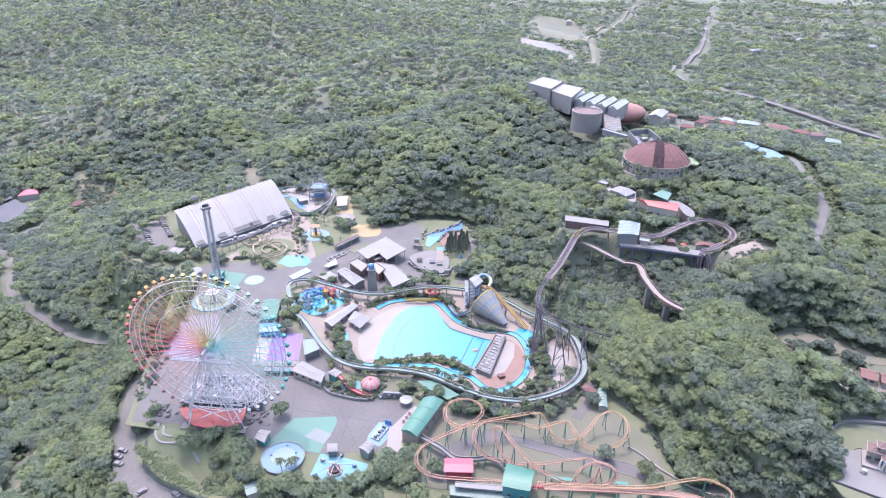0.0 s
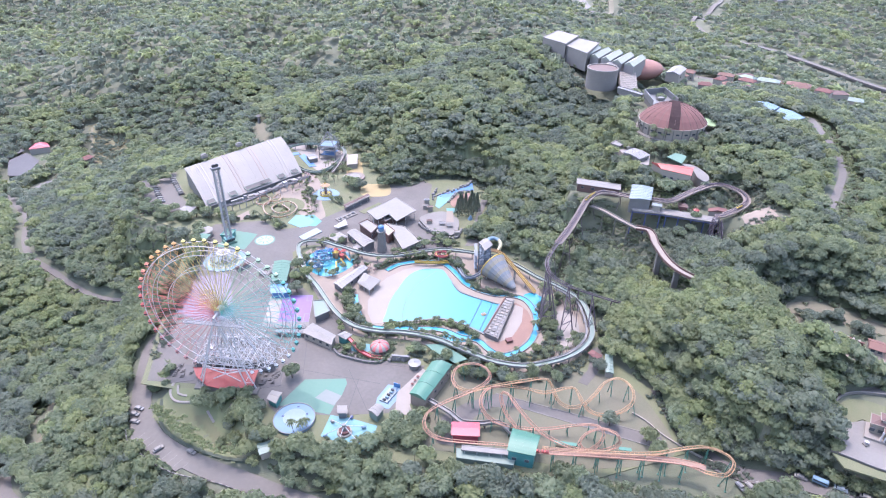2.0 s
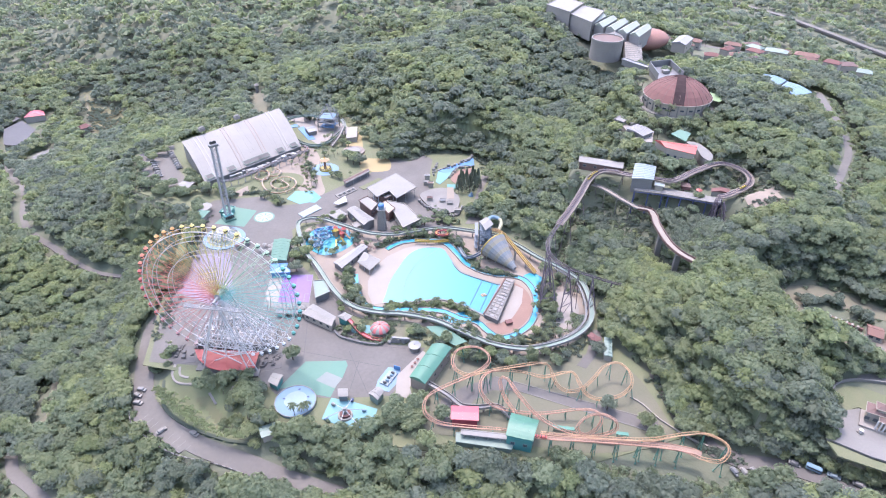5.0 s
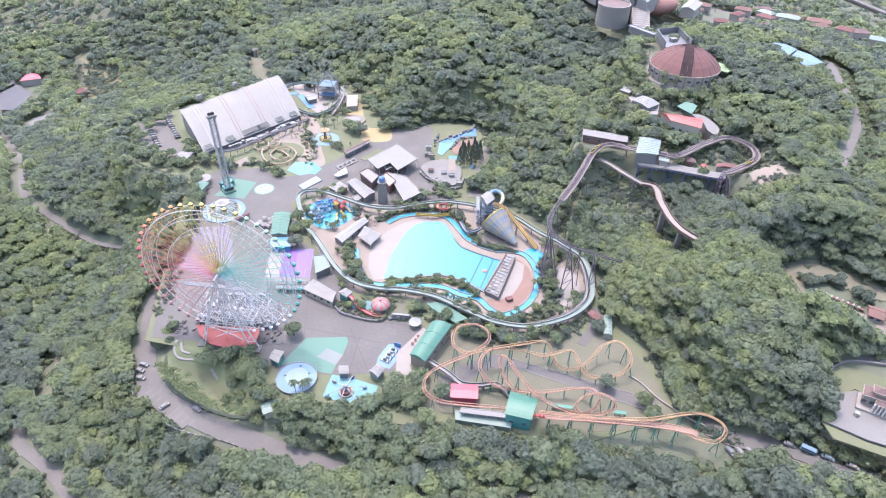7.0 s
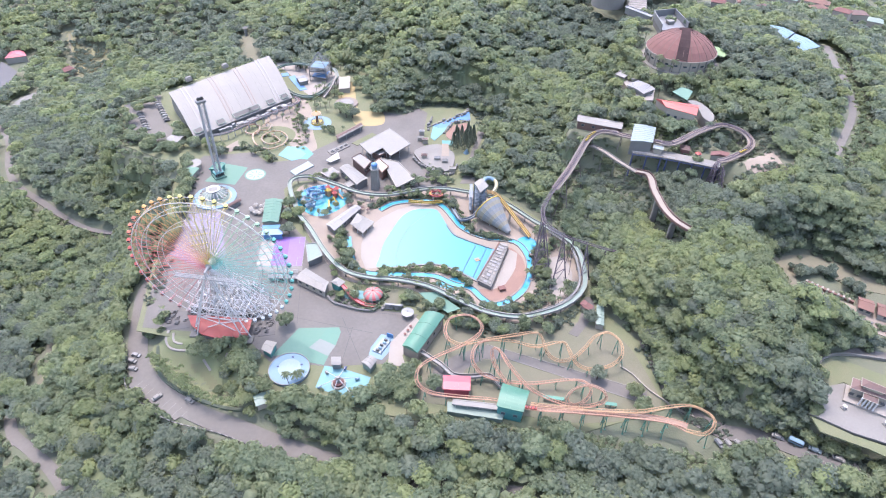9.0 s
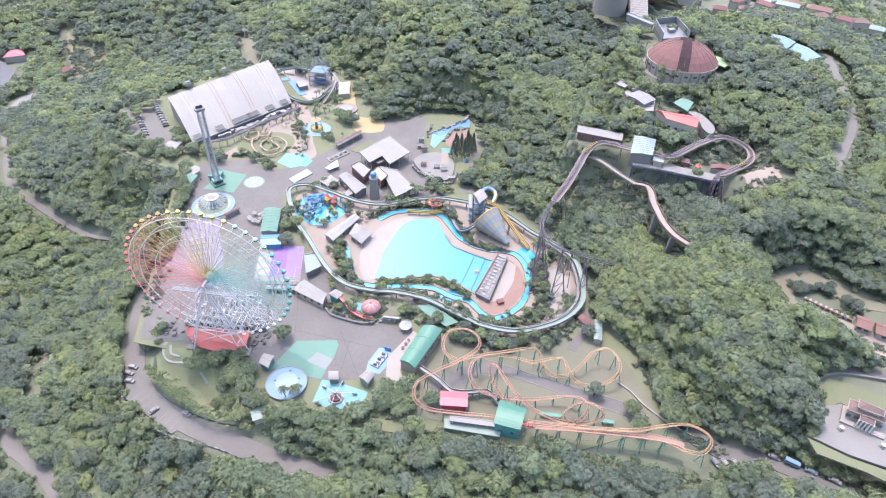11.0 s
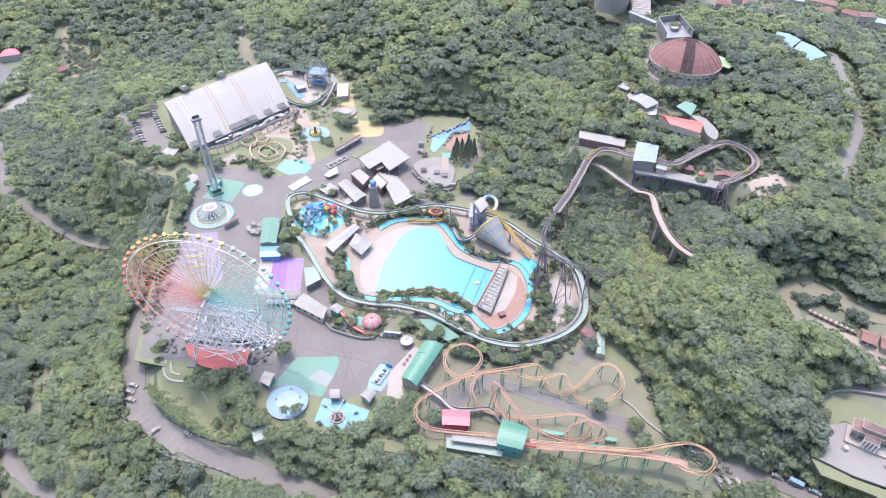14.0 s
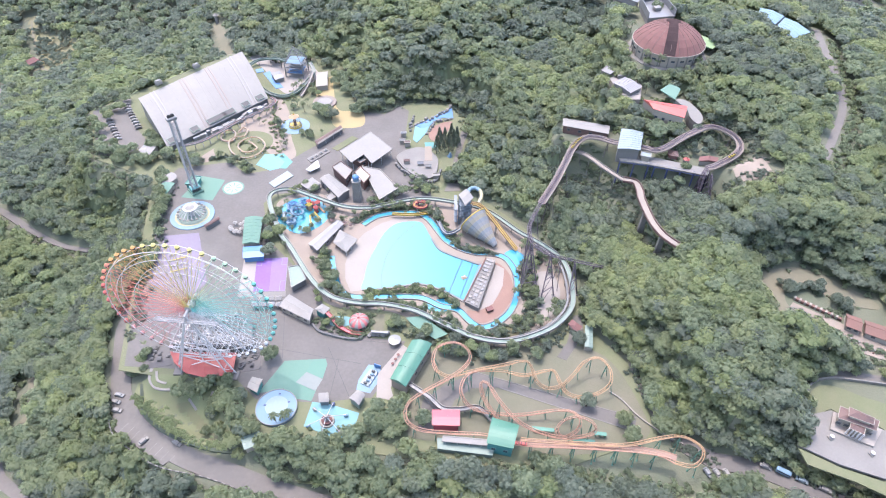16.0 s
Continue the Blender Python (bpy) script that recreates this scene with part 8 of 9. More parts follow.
def log_flume():
    t = thing("log_flume_tower", "steel lattice tower of the log flume with blue panels", "ride tower", (-94, 202, 0))
    P = [(-101, 197), (-88, 195), (-86, 208), (-99, 210)]
    top = Vector((-94, 203, 21))
    for x, y in P:
        part("column", beam_bm((x, y, 0), Vector((x, y, 0)).lerp(top, 0.0) + Vector((0, 0, 11)), 0.35, 6), M_GREY, t)
        part("mast", beam_bm((x, y, 11), top, 0.3, 6), M_GREY, t)
    for z in (3.5, 7.5, 11):
        for a, b in zip(P, P[1:] + P[:1]):
            part("beam", beam_bm((*a, z), (*b, z), 0.22, 5), M_GREY, t)
            part("diagonal", beam_bm((*a, z - 3.5), (*b, z), 0.16, 5), M_GREY, t)
        part("deck", slab_bm(grow(P, -1.5), z, 0.3), (M_BLUE, M_GREY, M_PALEBLUE)[int(z) % 3], t)
    for z in (14, 17):
        k = (21 - z) / 10
        ring = [Vector((x, y, 0)).lerp(Vector((top.x, top.y, 0)), 1 - k) for x, y in P]
        for a, b in zip(ring, ring[1:] + ring[:1]):
            part("beam", beam_bm((a.x, a.y, z), (b.x, b.y, z), 0.18, 5), M_GREY, t)
    trough("log_flume", "grey green log flume channel winding beside the arena", [(-100, 206, 8), (-112, 214, 6), (-126, 216, 3), (-131, 206, 2), (-124, 190, 1.6), (-110, 172, 1.6), (-98, 167, 1.6), (-90, 172, 2), (-84, 184, 3), (-80, 196, 5), (-84, 206, 7)],
           2.6, 0.8, M_GREENGREY, None, "flume", False, mat("wet dark channel", (0.12, 0.15, 0.14), scale=1, rough=0.3), M_CONCRETE, 8, 0.3)
    trough("log_flume_lift", "pale lift channel of the log flume", [(-86, 168, 1.2), (-82, 180, 4), (-80, 192, 7)], 2.2, 0.8, M_CONCRETE, None, "flume", False, M_SAND, M_CONCRETE, 5, 0.3)
    paved("flume_pool", [(-119, 202), (-115, 206), (-101, 182), (-106, 180)], M_BLUE, "blue splash basin of the log flume", 0.3, 0.4, "pool")
    paved("flume_pool", [(-126, 208), (-121, 210), (-119, 205), (-124, 203)], M_BLUE, "small blue basin by the log flume", 0.28, 0.4, "pool")
    building("flume_station", "grey roofed boarding shed of the log flume", "shed", [(-112, 196), (-106, 200), (-101, 191), (-107, 187)], 0, 3.4, "gable", M_GREY, M_CONCRETE, 0.8)
    c = thing("round_fountain", "round fountain pool with a broad brown rim", "fountain", (-68.5, 161, 0))
    part("rim", cyl_bm(8.4, 8.2, 1.1, 36, pose(-68.5, 161, 0)), mat("brown rim paint", (0.30, 0.24, 0.21), scale=1), c)
    part("inner_rim", cyl_bm(5.6, 5.5, 1.4, 32, pose(-68.5, 161, 0)), M_CONCRETE, c)
    part("water", cyl_bm(4.6, 4.6, 1.46, 32, pose(-68.5, 161, 0)), M_WHITE, c)
    building("queue_shelter", "maroon roofed shelter with a white eave beside the path", "shelter", [(-69.2, 110), (-54.3, 128), (-52.6, 124.5), (-67, 105.5)], 0, 3.2, "gable", M_BROWN, M_GREY, 0.6)
    trough("shelter_gutter", "long white roof edge beside the shelter", [(-66.5, 106.5, 3.4), (-52.4, 124, 3.4)], 1.4, 0.3, M_WHITE, None, "roof edge", False, None, M_STEEL, 6)
    paved("flower_bed", [(-58, 106), (-46, 120), (-42, 117), (-54, 103)], M_GRASS, "low flower bed in the lane", 0.25, 0.3, "flower bed")


log_flume()


def rock_pool_corner():
    """Blue rock pool, stalls and dark conifers behind the food court."""
    paved("rock_pool", [(-4.3, 132.1), (1.4, 136.5), (7.3, 142.4), (14.6, 149.6), (21.0, 153.7), (21.5, 140.6), (13.9, 141.5), (8.6, 137.6), (5.0, 131.4), (0.9, 128.3)], M_BLUE, "deep blue rock pool with a waterfall", 0.2, 0.4, "pool")
    paved("rock_pool_shallows", [(-4.6, 131.4), (0.9, 128.3), (5.2, 131.4), (3.0, 123.7), (-0.9, 116.0), (-3.3, 112.0), (-6.0, 115.7)], M_TURQ, "turquoise shallow end of the rock pool", 0.24, 0.4, "pool")
    paved("rock_pool_shallows", [(1.7, 112.3), (9.1, 112.1), (9.1, 106.0), (2.1, 106.1)], M_TEAL, "small teal basin beside the terrace", 0.24, 0.4, "pool")
    paved("pool_terrace", flat_path([(7.1, 129.6), (13.8, 135.1), (20.6, 136.4), (18.4, 127.2), (13.7, 120.0), (8.6, 113.5), (4.3, 119.2)]), M_BRICKPINK, "pink paved terrace beside the rock pool", 0.12, 0.4)
    paved("market_yard", flat_path([(-16.2, 94.6), (-12.2, 101.1), (-6.2, 104.6), (1.2, 105.0), (9.2, 95.7), (9.7, 83.4), (6.2, 74.4), (-0.8, 74.1), (-10.4, 82.5)]), M_CONCRETE, "raised grey round terrace of the market", 1.2, 1.4)
    paved("boardwalk", [(1.8, 106.1), (6.1, 106.3), (6.6, 91.0), (1.6, 90.8)], M_PAVING, "tan plank boardwalk onto the terrace", 1.3, 0.3)
    paved("rear_lane", [(26.5, 126.2), (31.4, 126.4), (23.3, 95.2), (22.2, 79.9), (22.6, 62.3), (13.1, 62.0), (16.4, 71.9), (19.4, 89.9)], M_ROAD, "pale lane leading back to the woods", 0.078, 0.3, "road")
    rng = random.Random(17)
    edge = smooth_path([(x, y, 0.0) for x, y in [(-16.3, 88.4), (-12.7, 82.4), (-6.7, 76.8), (0.4, 71.2), (8.5, 71.6), (11.5, 81.5)]], 1.6)
    rw = thing("retaining_wall", "dark stone retaining wall round the market terrace", "wall", tuple(edge[0]))
    for p in edge:
        part("block", box_bm(1.7, 1.0, rng.uniform(1.3, 2.0), pose(p.x, p.y, 0, 0, 0, rng.uniform(0, 90)), 0.15), M_STONE, rw)
    for i, (x, y) in enumerate([(-12.6, 111.6), (-9.4, 108.2), (-12.0, 118.9), (3.8, 84.1), (8.5, 73.9), (-9.4, 88.7), (-1.0, 87.0)]):
        c = [(x - 2.0, y - 1.3), (x + 2.0, y - 1.1), (x + 1.9, y + 1.4), (x - 2.1, y + 1.2)]
        building("market_stall", ("white", "brown", "grey", "white")[i % 4] + " roofed market stall near the rock pool", "stall", c, 0, 2.6 + 0.4 * (i % 3), ("gable", "flat", "hip")[i % 3], (M_WHITE, M_BROWN, M_GREY, M_WHITE)[i % 4], M_CREAM, 0.9, 0.4, group="market stalls", inset=0.3)
    w = thing("rock_cliff", "grey artificial rocks round the blue pool", "rocks", (10, 143, 0))
    for a, b in zip([(-6.9, 130.8), (3.4, 135.6), (13.9, 145.3), (3.5, 121.9), (8.6, 135.9), (-5.9, 143.1)], [(3.4, 138.6), (13.9, 147.8), (20.7, 154.5), (8.6, 135.9), (20.4, 139.4), (-8.1, 126.0)]):
        for k in range(6):
            x, y = a[0] + (b[0] - a[0]) * k / 5, a[1] + (b[1] - a[1]) * k / 5
            part("rock", box_bm(rng.uniform(1.4, 2.6), rng.uniform(1.2, 2.2), rng.uniform(0.8, 2.4), pose(x + rng.uniform(-0.6, 0.6), y + rng.uniform(-0.6, 0.6), -0.2, rng.uniform(-8, 8), rng.uniform(-8, 8), rng.uniform(0, 90)), 0.4), M_STONE, w)
    for i, (x, y) in enumerate([(9.3, 99.9), (12.2, 101.8), (16.9, 101.3), (20.1, 102.5), (22.5, 108.1), (14.7, 105.6), (19.1, 113.5), (11.3, 110.9)]):
        conifer(x, y, (13, 15, 14, 16, 14, 15, 13, 12)[i])
    s = thing("blue_sculpture", "pale blue winged sculpture on a plinth", "sculpture", (17.7, 97.1, 0))
    part("figure", cyl_bm(2.0, 0.4, 3.4, 5, pose(17.7, 97.1, 0, 12, 0, 20)), M_PALEBLUE, s)


def conifer(x, y, h):
    t = thing("conifer", "dark columnar conifer beside the market", "tree", (x, y, 0), group="conifers")
    part("trunk", cyl_bm(0.2, 0.08, h * 0.9, 7, pose(x, y, 0)), M_BARK, t)
    rng = random.Random(int(x * 10))
    bm = bmesh.new()
    for i in range(700):
        q = rng.random() ** 0.8
        r = (1 - q) * h * 0.2 + 0.3
        a = rng.uniform(0, 6.283)
        c = Vector((x + r * math.cos(a), y + r * math.sin(a), 0.5 + q * h))
        o = Vector((math.cos(a), math.sin(a), rng.uniform(0.2, 1.0))).normalized()
        u = o.cross(Vector((0, 0, 1))).normalized() * rng.uniform(0.25, 0.5)
        v = (o * 0.4 + Vector((0, 0, 0.9))) * rng.uniform(0.4, 0.8)
        bm.faces.new([bm.verts.new(p) for p in (c - u, c + u, c + v)])
    part("crown", bm, M_LEAF_DARK, t)


rock_pool_corner()

# ---- front lawns, road bay and sheds ----
M_HEDGE = M_LEAF_DARK
tagged(part("hedge", sweep_bm(smooth_path(drape([(-126, -66), (-121, -80), (-108, -90), (-90, -97), (-78, -99)], 0.0), 1.0), [(-0.9, -0.3), (0.9, -0.3), (0.7, 0.9), (-0.7, 0.9)]), M_HEDGE), "clipped dark green hedge on the slope", "hedge", kind="stuff")
CLEARINGS.append(([(-130, -64), (-122, -82), (-106, -92), (-88, -99), (-80, -97), (-78, -86), (-84, -74), (-108, -64)], (0.0, 2.0)))
def draped_patch(name, poly, material, label, category, step, lift=0.3):
    xs, ys = [p[0] for p in poly], [p[1] for p in poly]
    X, Y = np.meshgrid(np.arange(min(xs), max(xs) + step, step), np.arange(min(ys), max(ys) + step, step))
    keep = away(X.ravel(), Y.ravel(), poly).reshape(X.shape) < step * 0.3
    Z = land(X.ravel(), Y.ravel()).reshape(X.shape) + lift
    idx = np.arange(X.size).reshape(X.shape)
    ok = keep[:-1, :-1] & keep[:-1, 1:] & keep[1:, 1:] & keep[1:, :-1]
    f = np.stack([idx[:-1, :-1], idx[:-1, 1:], idx[1:, 1:], idx[1:, :-1]], -1)[ok]
    ob = new(name, mesh_from(name, np.stack([X.ravel(), Y.ravel(), Z.ravel()], -1), f, material, True))
    return tagged(ob, label, category, kind="structure")


draped_patch("slope_lawn", [(-130, -64), (-127, -76), (-116, -86), (-100, -95), (-84, -100), (-79, -92), (-84, -74), (-108, -64)], M_LAWN, "mown grass slope above the access road", "lawn", 1.6, 0.55)
for line, wide in (([(-121.1, -61.4), (-121.2, -66.1), (-117.5, -70.4), (-110.3, -71.8)], 1.3), ([(-118.6, -63.1), (-116.8, -67.9), (-112.7, -69.1)], 1.0), ([(-102.0, -75.6), (-98.2, -79.8)], 1.0), ([(-90.6, -69.2), (-91.7, -75.3)], 1.0)):
    draped_strip("garden_path", drape(line), wide, M_SAND, "narrow pale stepped garden path on the lawn", 0.85, 1.5, "path", 0.8)
draped_patch("worn_slope", [(-106.3, -75.4), (-100.0, -77.1), (-96.1, -82.3), (-89.6, -87.8), (-84.3, -93.9), (-88.0, -94.5), (-95.0, -90.4), (-101.3, -83.0), (-108.9, -77.5)], mat("worn dry turf", (0.22, 0.20, 0.125), (0.18, 0.19, 0.10), scale=0.7, rough=0.95), "worn dry turf track down the slope", "path", 1.6, 0.75)
paved("lay_by", [(-138, -72), (-131, -88), (-106, -104), (-101, -99), (-120, -88), (-132, -72)], M_ROAD, "parking lay-by along the access road", -6.86, 1.5, "lay-by")
for k in range(9):
    a = Vector((-127.5 + 3.0 * k, -86.5 - 1.9 * k, 0))
    tagged(part("bay_line", box_bm(4.6, 0.14, 0.02, pose(a.x, a.y, -6.86, 0, 0, 58)), M_WHITE), "white painted parking bay line", "road marking", "bay lines", "structure")
kp = smooth_path([(-139, -70, -6.9), (-132.5, -88, -6.9), (-119, -98.5, -6.9), (-106.5, -105, -6.9), (-86, -110, -6.9), (-62, -119, -7.5)], 1.6)
for i in range(0, len(kp) - 1):
    p = kp[i]
    d = kp[i + 1] - p
    tagged(part("kerb_stone", box_bm(1.5, 0.35, 0.5, pose(p.x, p.y, p.z, 0, 0, math.degrees(math.atan2(d.y, d.x)))), (M_WHITE, M_DARK)[i % 2]), ("white", "dark") [i % 2] + " painted kerb stone along the road", "kerb stone", "kerb stones", "structure")
for x, y, tn, p, n in ((-135, -74.4, -15, M_WHITE, "white"), (-133, -78.6, -12, M_WHITE, "white"), (-117, -93.4, 50, M_WHITE, "white"), (-134.5, -71, -15, M_GREY, "grey"), (-102.8, -94.6, -30, M_WHITE, "white")):
    car(x, y, -6.84, tn, p, n + " car parked beside the access road")
building("road_shed", "pale roofed shed beside the access road", "shed", [(-74.5, -96.6), (-67.4, -93.5), (-65.5, -99), (-71.9, -102)], land_at(-70, -98) - 0.5, land_at(-70, -98) + 3.4, "gable", M_GREENGREY, M_CREAM, 0.5)
paved("queue_terrace", [(-131, -48.6), (-114.5, -49.5), (-112.5, -59.6), (-123.4, -61.8)], M_DARK, "dark paved queue terrace beside the wheel", 0.06, 0.3)
paved("queue_terrace", [(-84, -53.1), (-73.8, -52.5), (-72.8, -62.5), (-82, -64.5)], M_DARK, "dark paved queue terrace under tables", 0.06, 0.3)
rng = random.Random(31)
for i in range(26):
    x, y = (rng.uniform(-127, -115), rng.uniform(-58, -50)) if i % 2 else (rng.uniform(-82, -75), rng.uniform(-62, -54))
    b = thing("picnic_table", "small grey table with benches on the dark terrace", "table", (x, y, 0.06), group="terrace tables")
    part("top", box_bm(1.7, 0.9, 0.1, pose(x, y, 0.72, 0, 0, 10), 0.03), M_TABLE, b)
    for s in (-0.8, 0.8):
        part("bench", box_bm(1.7, 0.35, 0.45, pose(x, y + s, 0.06, 0, 0, 10), 0.03), M_TABLE, b)
    part("pedestal", box_bm(0.4, 0.4, 0.66, pose(x, y, 0.06)), M_DARK, b)

# ---- roads, paths and far country ----
for name, line, w, m, label, cat in (("lane_west", LEFT_PATH, 4.4, M_ROAD, "pale concrete lane winding down the wooded valley", "lane"), ("lane_low", LOW_PATH, 5.0, M_ROAD, "pale hairpin track on the slope", "lane"),
                                     ("trail", TRAIL, 2.6, M_DIRT, "bare earth trail among the trees", "trail"), ("road_2", SIDE_ROAD, 7.5, M_ASPHALT, "asphalt road under the coaster's end loop", "road"),
                                     ("road_3", HILL_ROAD, 4.6, M_ROAD, "pale road climbing behind the hill", "road"), ("highway", HIGHWAY, 10.0, M_ROAD, "pale highway crossing the distant plain", "highway"),
                                     ("street", STREET, 9.0, M_ROAD, "village street with palms", "street"), ("far_track", FAR_TRACK, 10.0, M_DIRT, "pale track beyond the river", "track")):
    dense = [(v.x, v.y) for v in smooth_path([(x, y, 0) for x, y in line], 6.0)]
    draped_strip(name, drape(dense), w, m, label, 0.35 if dense[0][1] < 450 else 4.0, 6.0, cat, 0.5 if dense[0][1] < 450 else 3.0)
tagged(part("track_verge", sweep_bm(smooth_path(drape([(-197, -84), (-192, -93), (-184, -101)]), 2), [(-1.2, 0.3), (-1.2, -0.2), (1.2, -0.2), (1.2, 0.3)]), M_WHITE), "white concrete gutter beside the hairpin", "gutter", kind="structure")


draped_patch("loop_yard", [(163, 33), (172, 43), (178, 44), (183, 36), (180, 26), (173, 20), (167, 22)], M_PAVING, "pinkish paved yard by the hilltop loop", "yard", 1.6, 0.4)
draped_patch("river_bed", [(216, 1360), (246, 1580), (322, 1195), (300, 1020)], M_CONCRETE, "pale stony river bed in the far valley", "river", 9, 0.6)
draped_patch("far_field", [(300, 1860), (412, 1870), (470, 1720), (332, 1280)], M_DRYGRASS, "pale open field beyond the river", "field", 14, 0.8)
draped_patch("dry_slope", [(-423, 429), (-407, 425), (-394, 399), (-350, 377), (-332, 338), (-341, 318), (-364, 326), (-399, 386)], mat("dry yellow scrub", (0.20, 0.20, 0.10), (0.24, 0.22, 0.12), scale=0.3, rough=0.95), "yellow dry grass slope in the valley", "clearing", 4, 0.3)
# made-up rock surface, put where grey dead trees stand
draped_patch("rock_slide", [(-389, 243), (-401, 286), (-392, 305), (-374, 280), (-366, 236)], M_STONE, "grey stone-textured patch in place of dead trees by the valley lane", "rocks", 3, 0.3)
draped_patch("north_path", [(-150, 222), (-168, 262), (-190, 318), (-180, 322), (-158, 264), (-140, 226)], M_DIRT, "pale earth path behind the arena", "path", 2.5, 0.25)


def valley_farm():
    for c, roof, tone in (([(-456, 364), (-459, 381), (-447, 385), (-437, 372)], M_PINK, "bright red"), ([(-386, 338), (-381, 349), (-372, 342), (-378, 332)], M_DULLRED, "faded red")):
        z = land_at(*quad_centre(c))
        building("farm_house", tone + " roofed farm house in the valley", "house", c, z - 3, z + 6, "hip", roof, M_CREAM, 2.5, inset=0.25)
    for c in ([(-464, 339), (-458, 362), (-431, 340), (-421, 300), (-442, 302)], [(-490, 350), (-470, 372), (-462, 366), (-468, 342)]):
        z = max(land_at(*p) for p in c)
        t = thing("shade_net", "wide dark grey shade net over plant beds", "shade net", (*quad_centre(c), z), group="shade nets")
        part("net", slab_bm(c, z + 4, 0.2), mat("dark shade net", (0.12, 0.12, 0.13), (0.09, 0.09, 0.10), scale=0.3, rough=0.9), t)
        for x, y in grow(c, -2):
            part("post", cyl_bm(0.2, 0.2, z + 4 - land_at(x, y), 6, pose(x, y, land_at(x, y))), M_GREY, t)
    z = land_at(-184, 320)
    v = thing("view_tower", "small white lookout tower on the ridge path", "tower", (-184, 320, z))
    part("shaft", cyl_bm(1.6, 1.4, 8, 8, pose(-184, 320, z - 0.5)), M_WHITE, v)
    part("roof", cyl_bm(2.6, 0.2, 2, 8, pose(-184, 320, z + 7.5)), M_WHITE, v)
    rng = random.Random(77)
    for i, (x, y) in enumerate(((790, 1290), (1010, 1500), (1060, 1520), (430, 1800), (1150, 1400), (1200, 1700))):
        a, b, tn = rng.uniform(10, 17), rng.uniform(6, 9), rng.uniform(0, 90)
        m = pose(x, y, 0, 0, 0, tn)
        c = [(m @ Vector((sx * a, sy * b, 0))).xy[:] for sx, sy in ((-1, -1), (1, -1), (1, 1), (-1, 1))]
        z = land_at(x, y)
        building("far_house", "distant pale walled house on the plain", "house", c, z - 3, z + 10, "hip", (M_GREY, M_LAV, M_TILE, M_WHITE)[i % 4], M_CREAM, 4, 0.5, group="distant houses", inset=0.25)


valley_farm()


def far_car_park():
    lot = [(372, 380), (400, 345), (470, 400), (440, 440)]
    draped_patch("car_park", lot, M_ASPHALT, "grey asphalt car park beyond the houses", "car park", 4, 0.5)
    z = land_at(392, 368) + 0.5
    for i in range(22):
        a = i % 11
        p = Vector((380 + 5.6 * a, 372 + 4.4 * a + 14 * (i // 11)))
        car(p.x + 4, p.y, land_at(p.x + 4, p.y) + 0.55, 130, (M_WHITE, M_GREY, M_DARK)[i % 3], ("white", "grey", "dark")[i % 3] + " car parked in the far car park")
    p = thing("pink_tent", "round pink tent in the car park", "tent", (392, 368, z))
    part("wall", cyl_bm(5, 5, 2, 16, pose(392, 368, z)), M_WHITE, p)
    part("roof", cyl_bm(5.6, 0.3, 3, 16, pose(392, 368, z + 2)), M_PINK, p)


far_car_park()
for i in range(16):
    x, y = 232 + 18 * i, 412 - 9.5 * i
    palm(x, y - 6, 1.5, land_at(x, y - 6), "street palms")

# parked cars and vans on the side road
def van(x, y, z, turn, paint, label):
    b = thing("van", label, "van", (x, y, z), turn, "parked vans")
    m = ORIGIN[b]
    part("body", box_bm(5.2, 2.0, 1.9, m @ pose(0, 0, 0.4), 0.25), paint, b)
    part("window_band", box_bm(4.7, 2.04, 0.6, m @ pose(0, 0, 1.4)), M_GLASS, b)
    for sx in (-1.6, 1.6):
        for sy in (-0.8, 1.0):
            part("wheel", cyl_bm(0.36, 0.36, 0.22, 12, m @ pose(sx, sy, 0.36, 90)), M_DARK, b)


side = [v for v in smooth_path(drape([(x, y + 2.0) for x, y in SIDE_ROAD[5:]], 0.55), 6.2)]
for k, p in enumerate(side[1:-1]):
    if k % 3 == 1:
        van(p.x, p.y, p.z, -33, M_PALEBLUE if k % 2 else M_WHITE, ("pale blue" if k % 2 else "white") + " van parked along the side road")
    else:
        car(p.x, p.y, p.z, -33, (M_WHITE, M_DARK, M_SKYROOF)[k % 3], ("white", "dark", "pale blue")[k % 3] + " car parked along the side road")
for k in range(3):
    p = Vector((112 + 3.2 * k, -116 - 0.8 * k))
    car(p.x, p.y, land_at(p.x, p.y) + 0.5, -70, (M_GREY, M_WHITE, M_WHITE)[k], ("grey", "white", "white")[k] + " car standing in the side road's bay")
tagged(part("kerb_wall", sweep_bm(smooth_path([(82, -77, 0.0), (86.5, -81.2, 0.0), (91.9, -89.5, 0.0), (101.4, -98.6, 0.0), (107, -102.5, 0.2)], 2), [(-0.25, 0), (0.25, 0), (0.25, 0.9), (-0.25, 0.9)]), M_CREAM), "low white wall between the lawn and the side road", "wall", kind="structure")


# ---- planting inside the park ----
TREES_MADE, JOINED = [], []


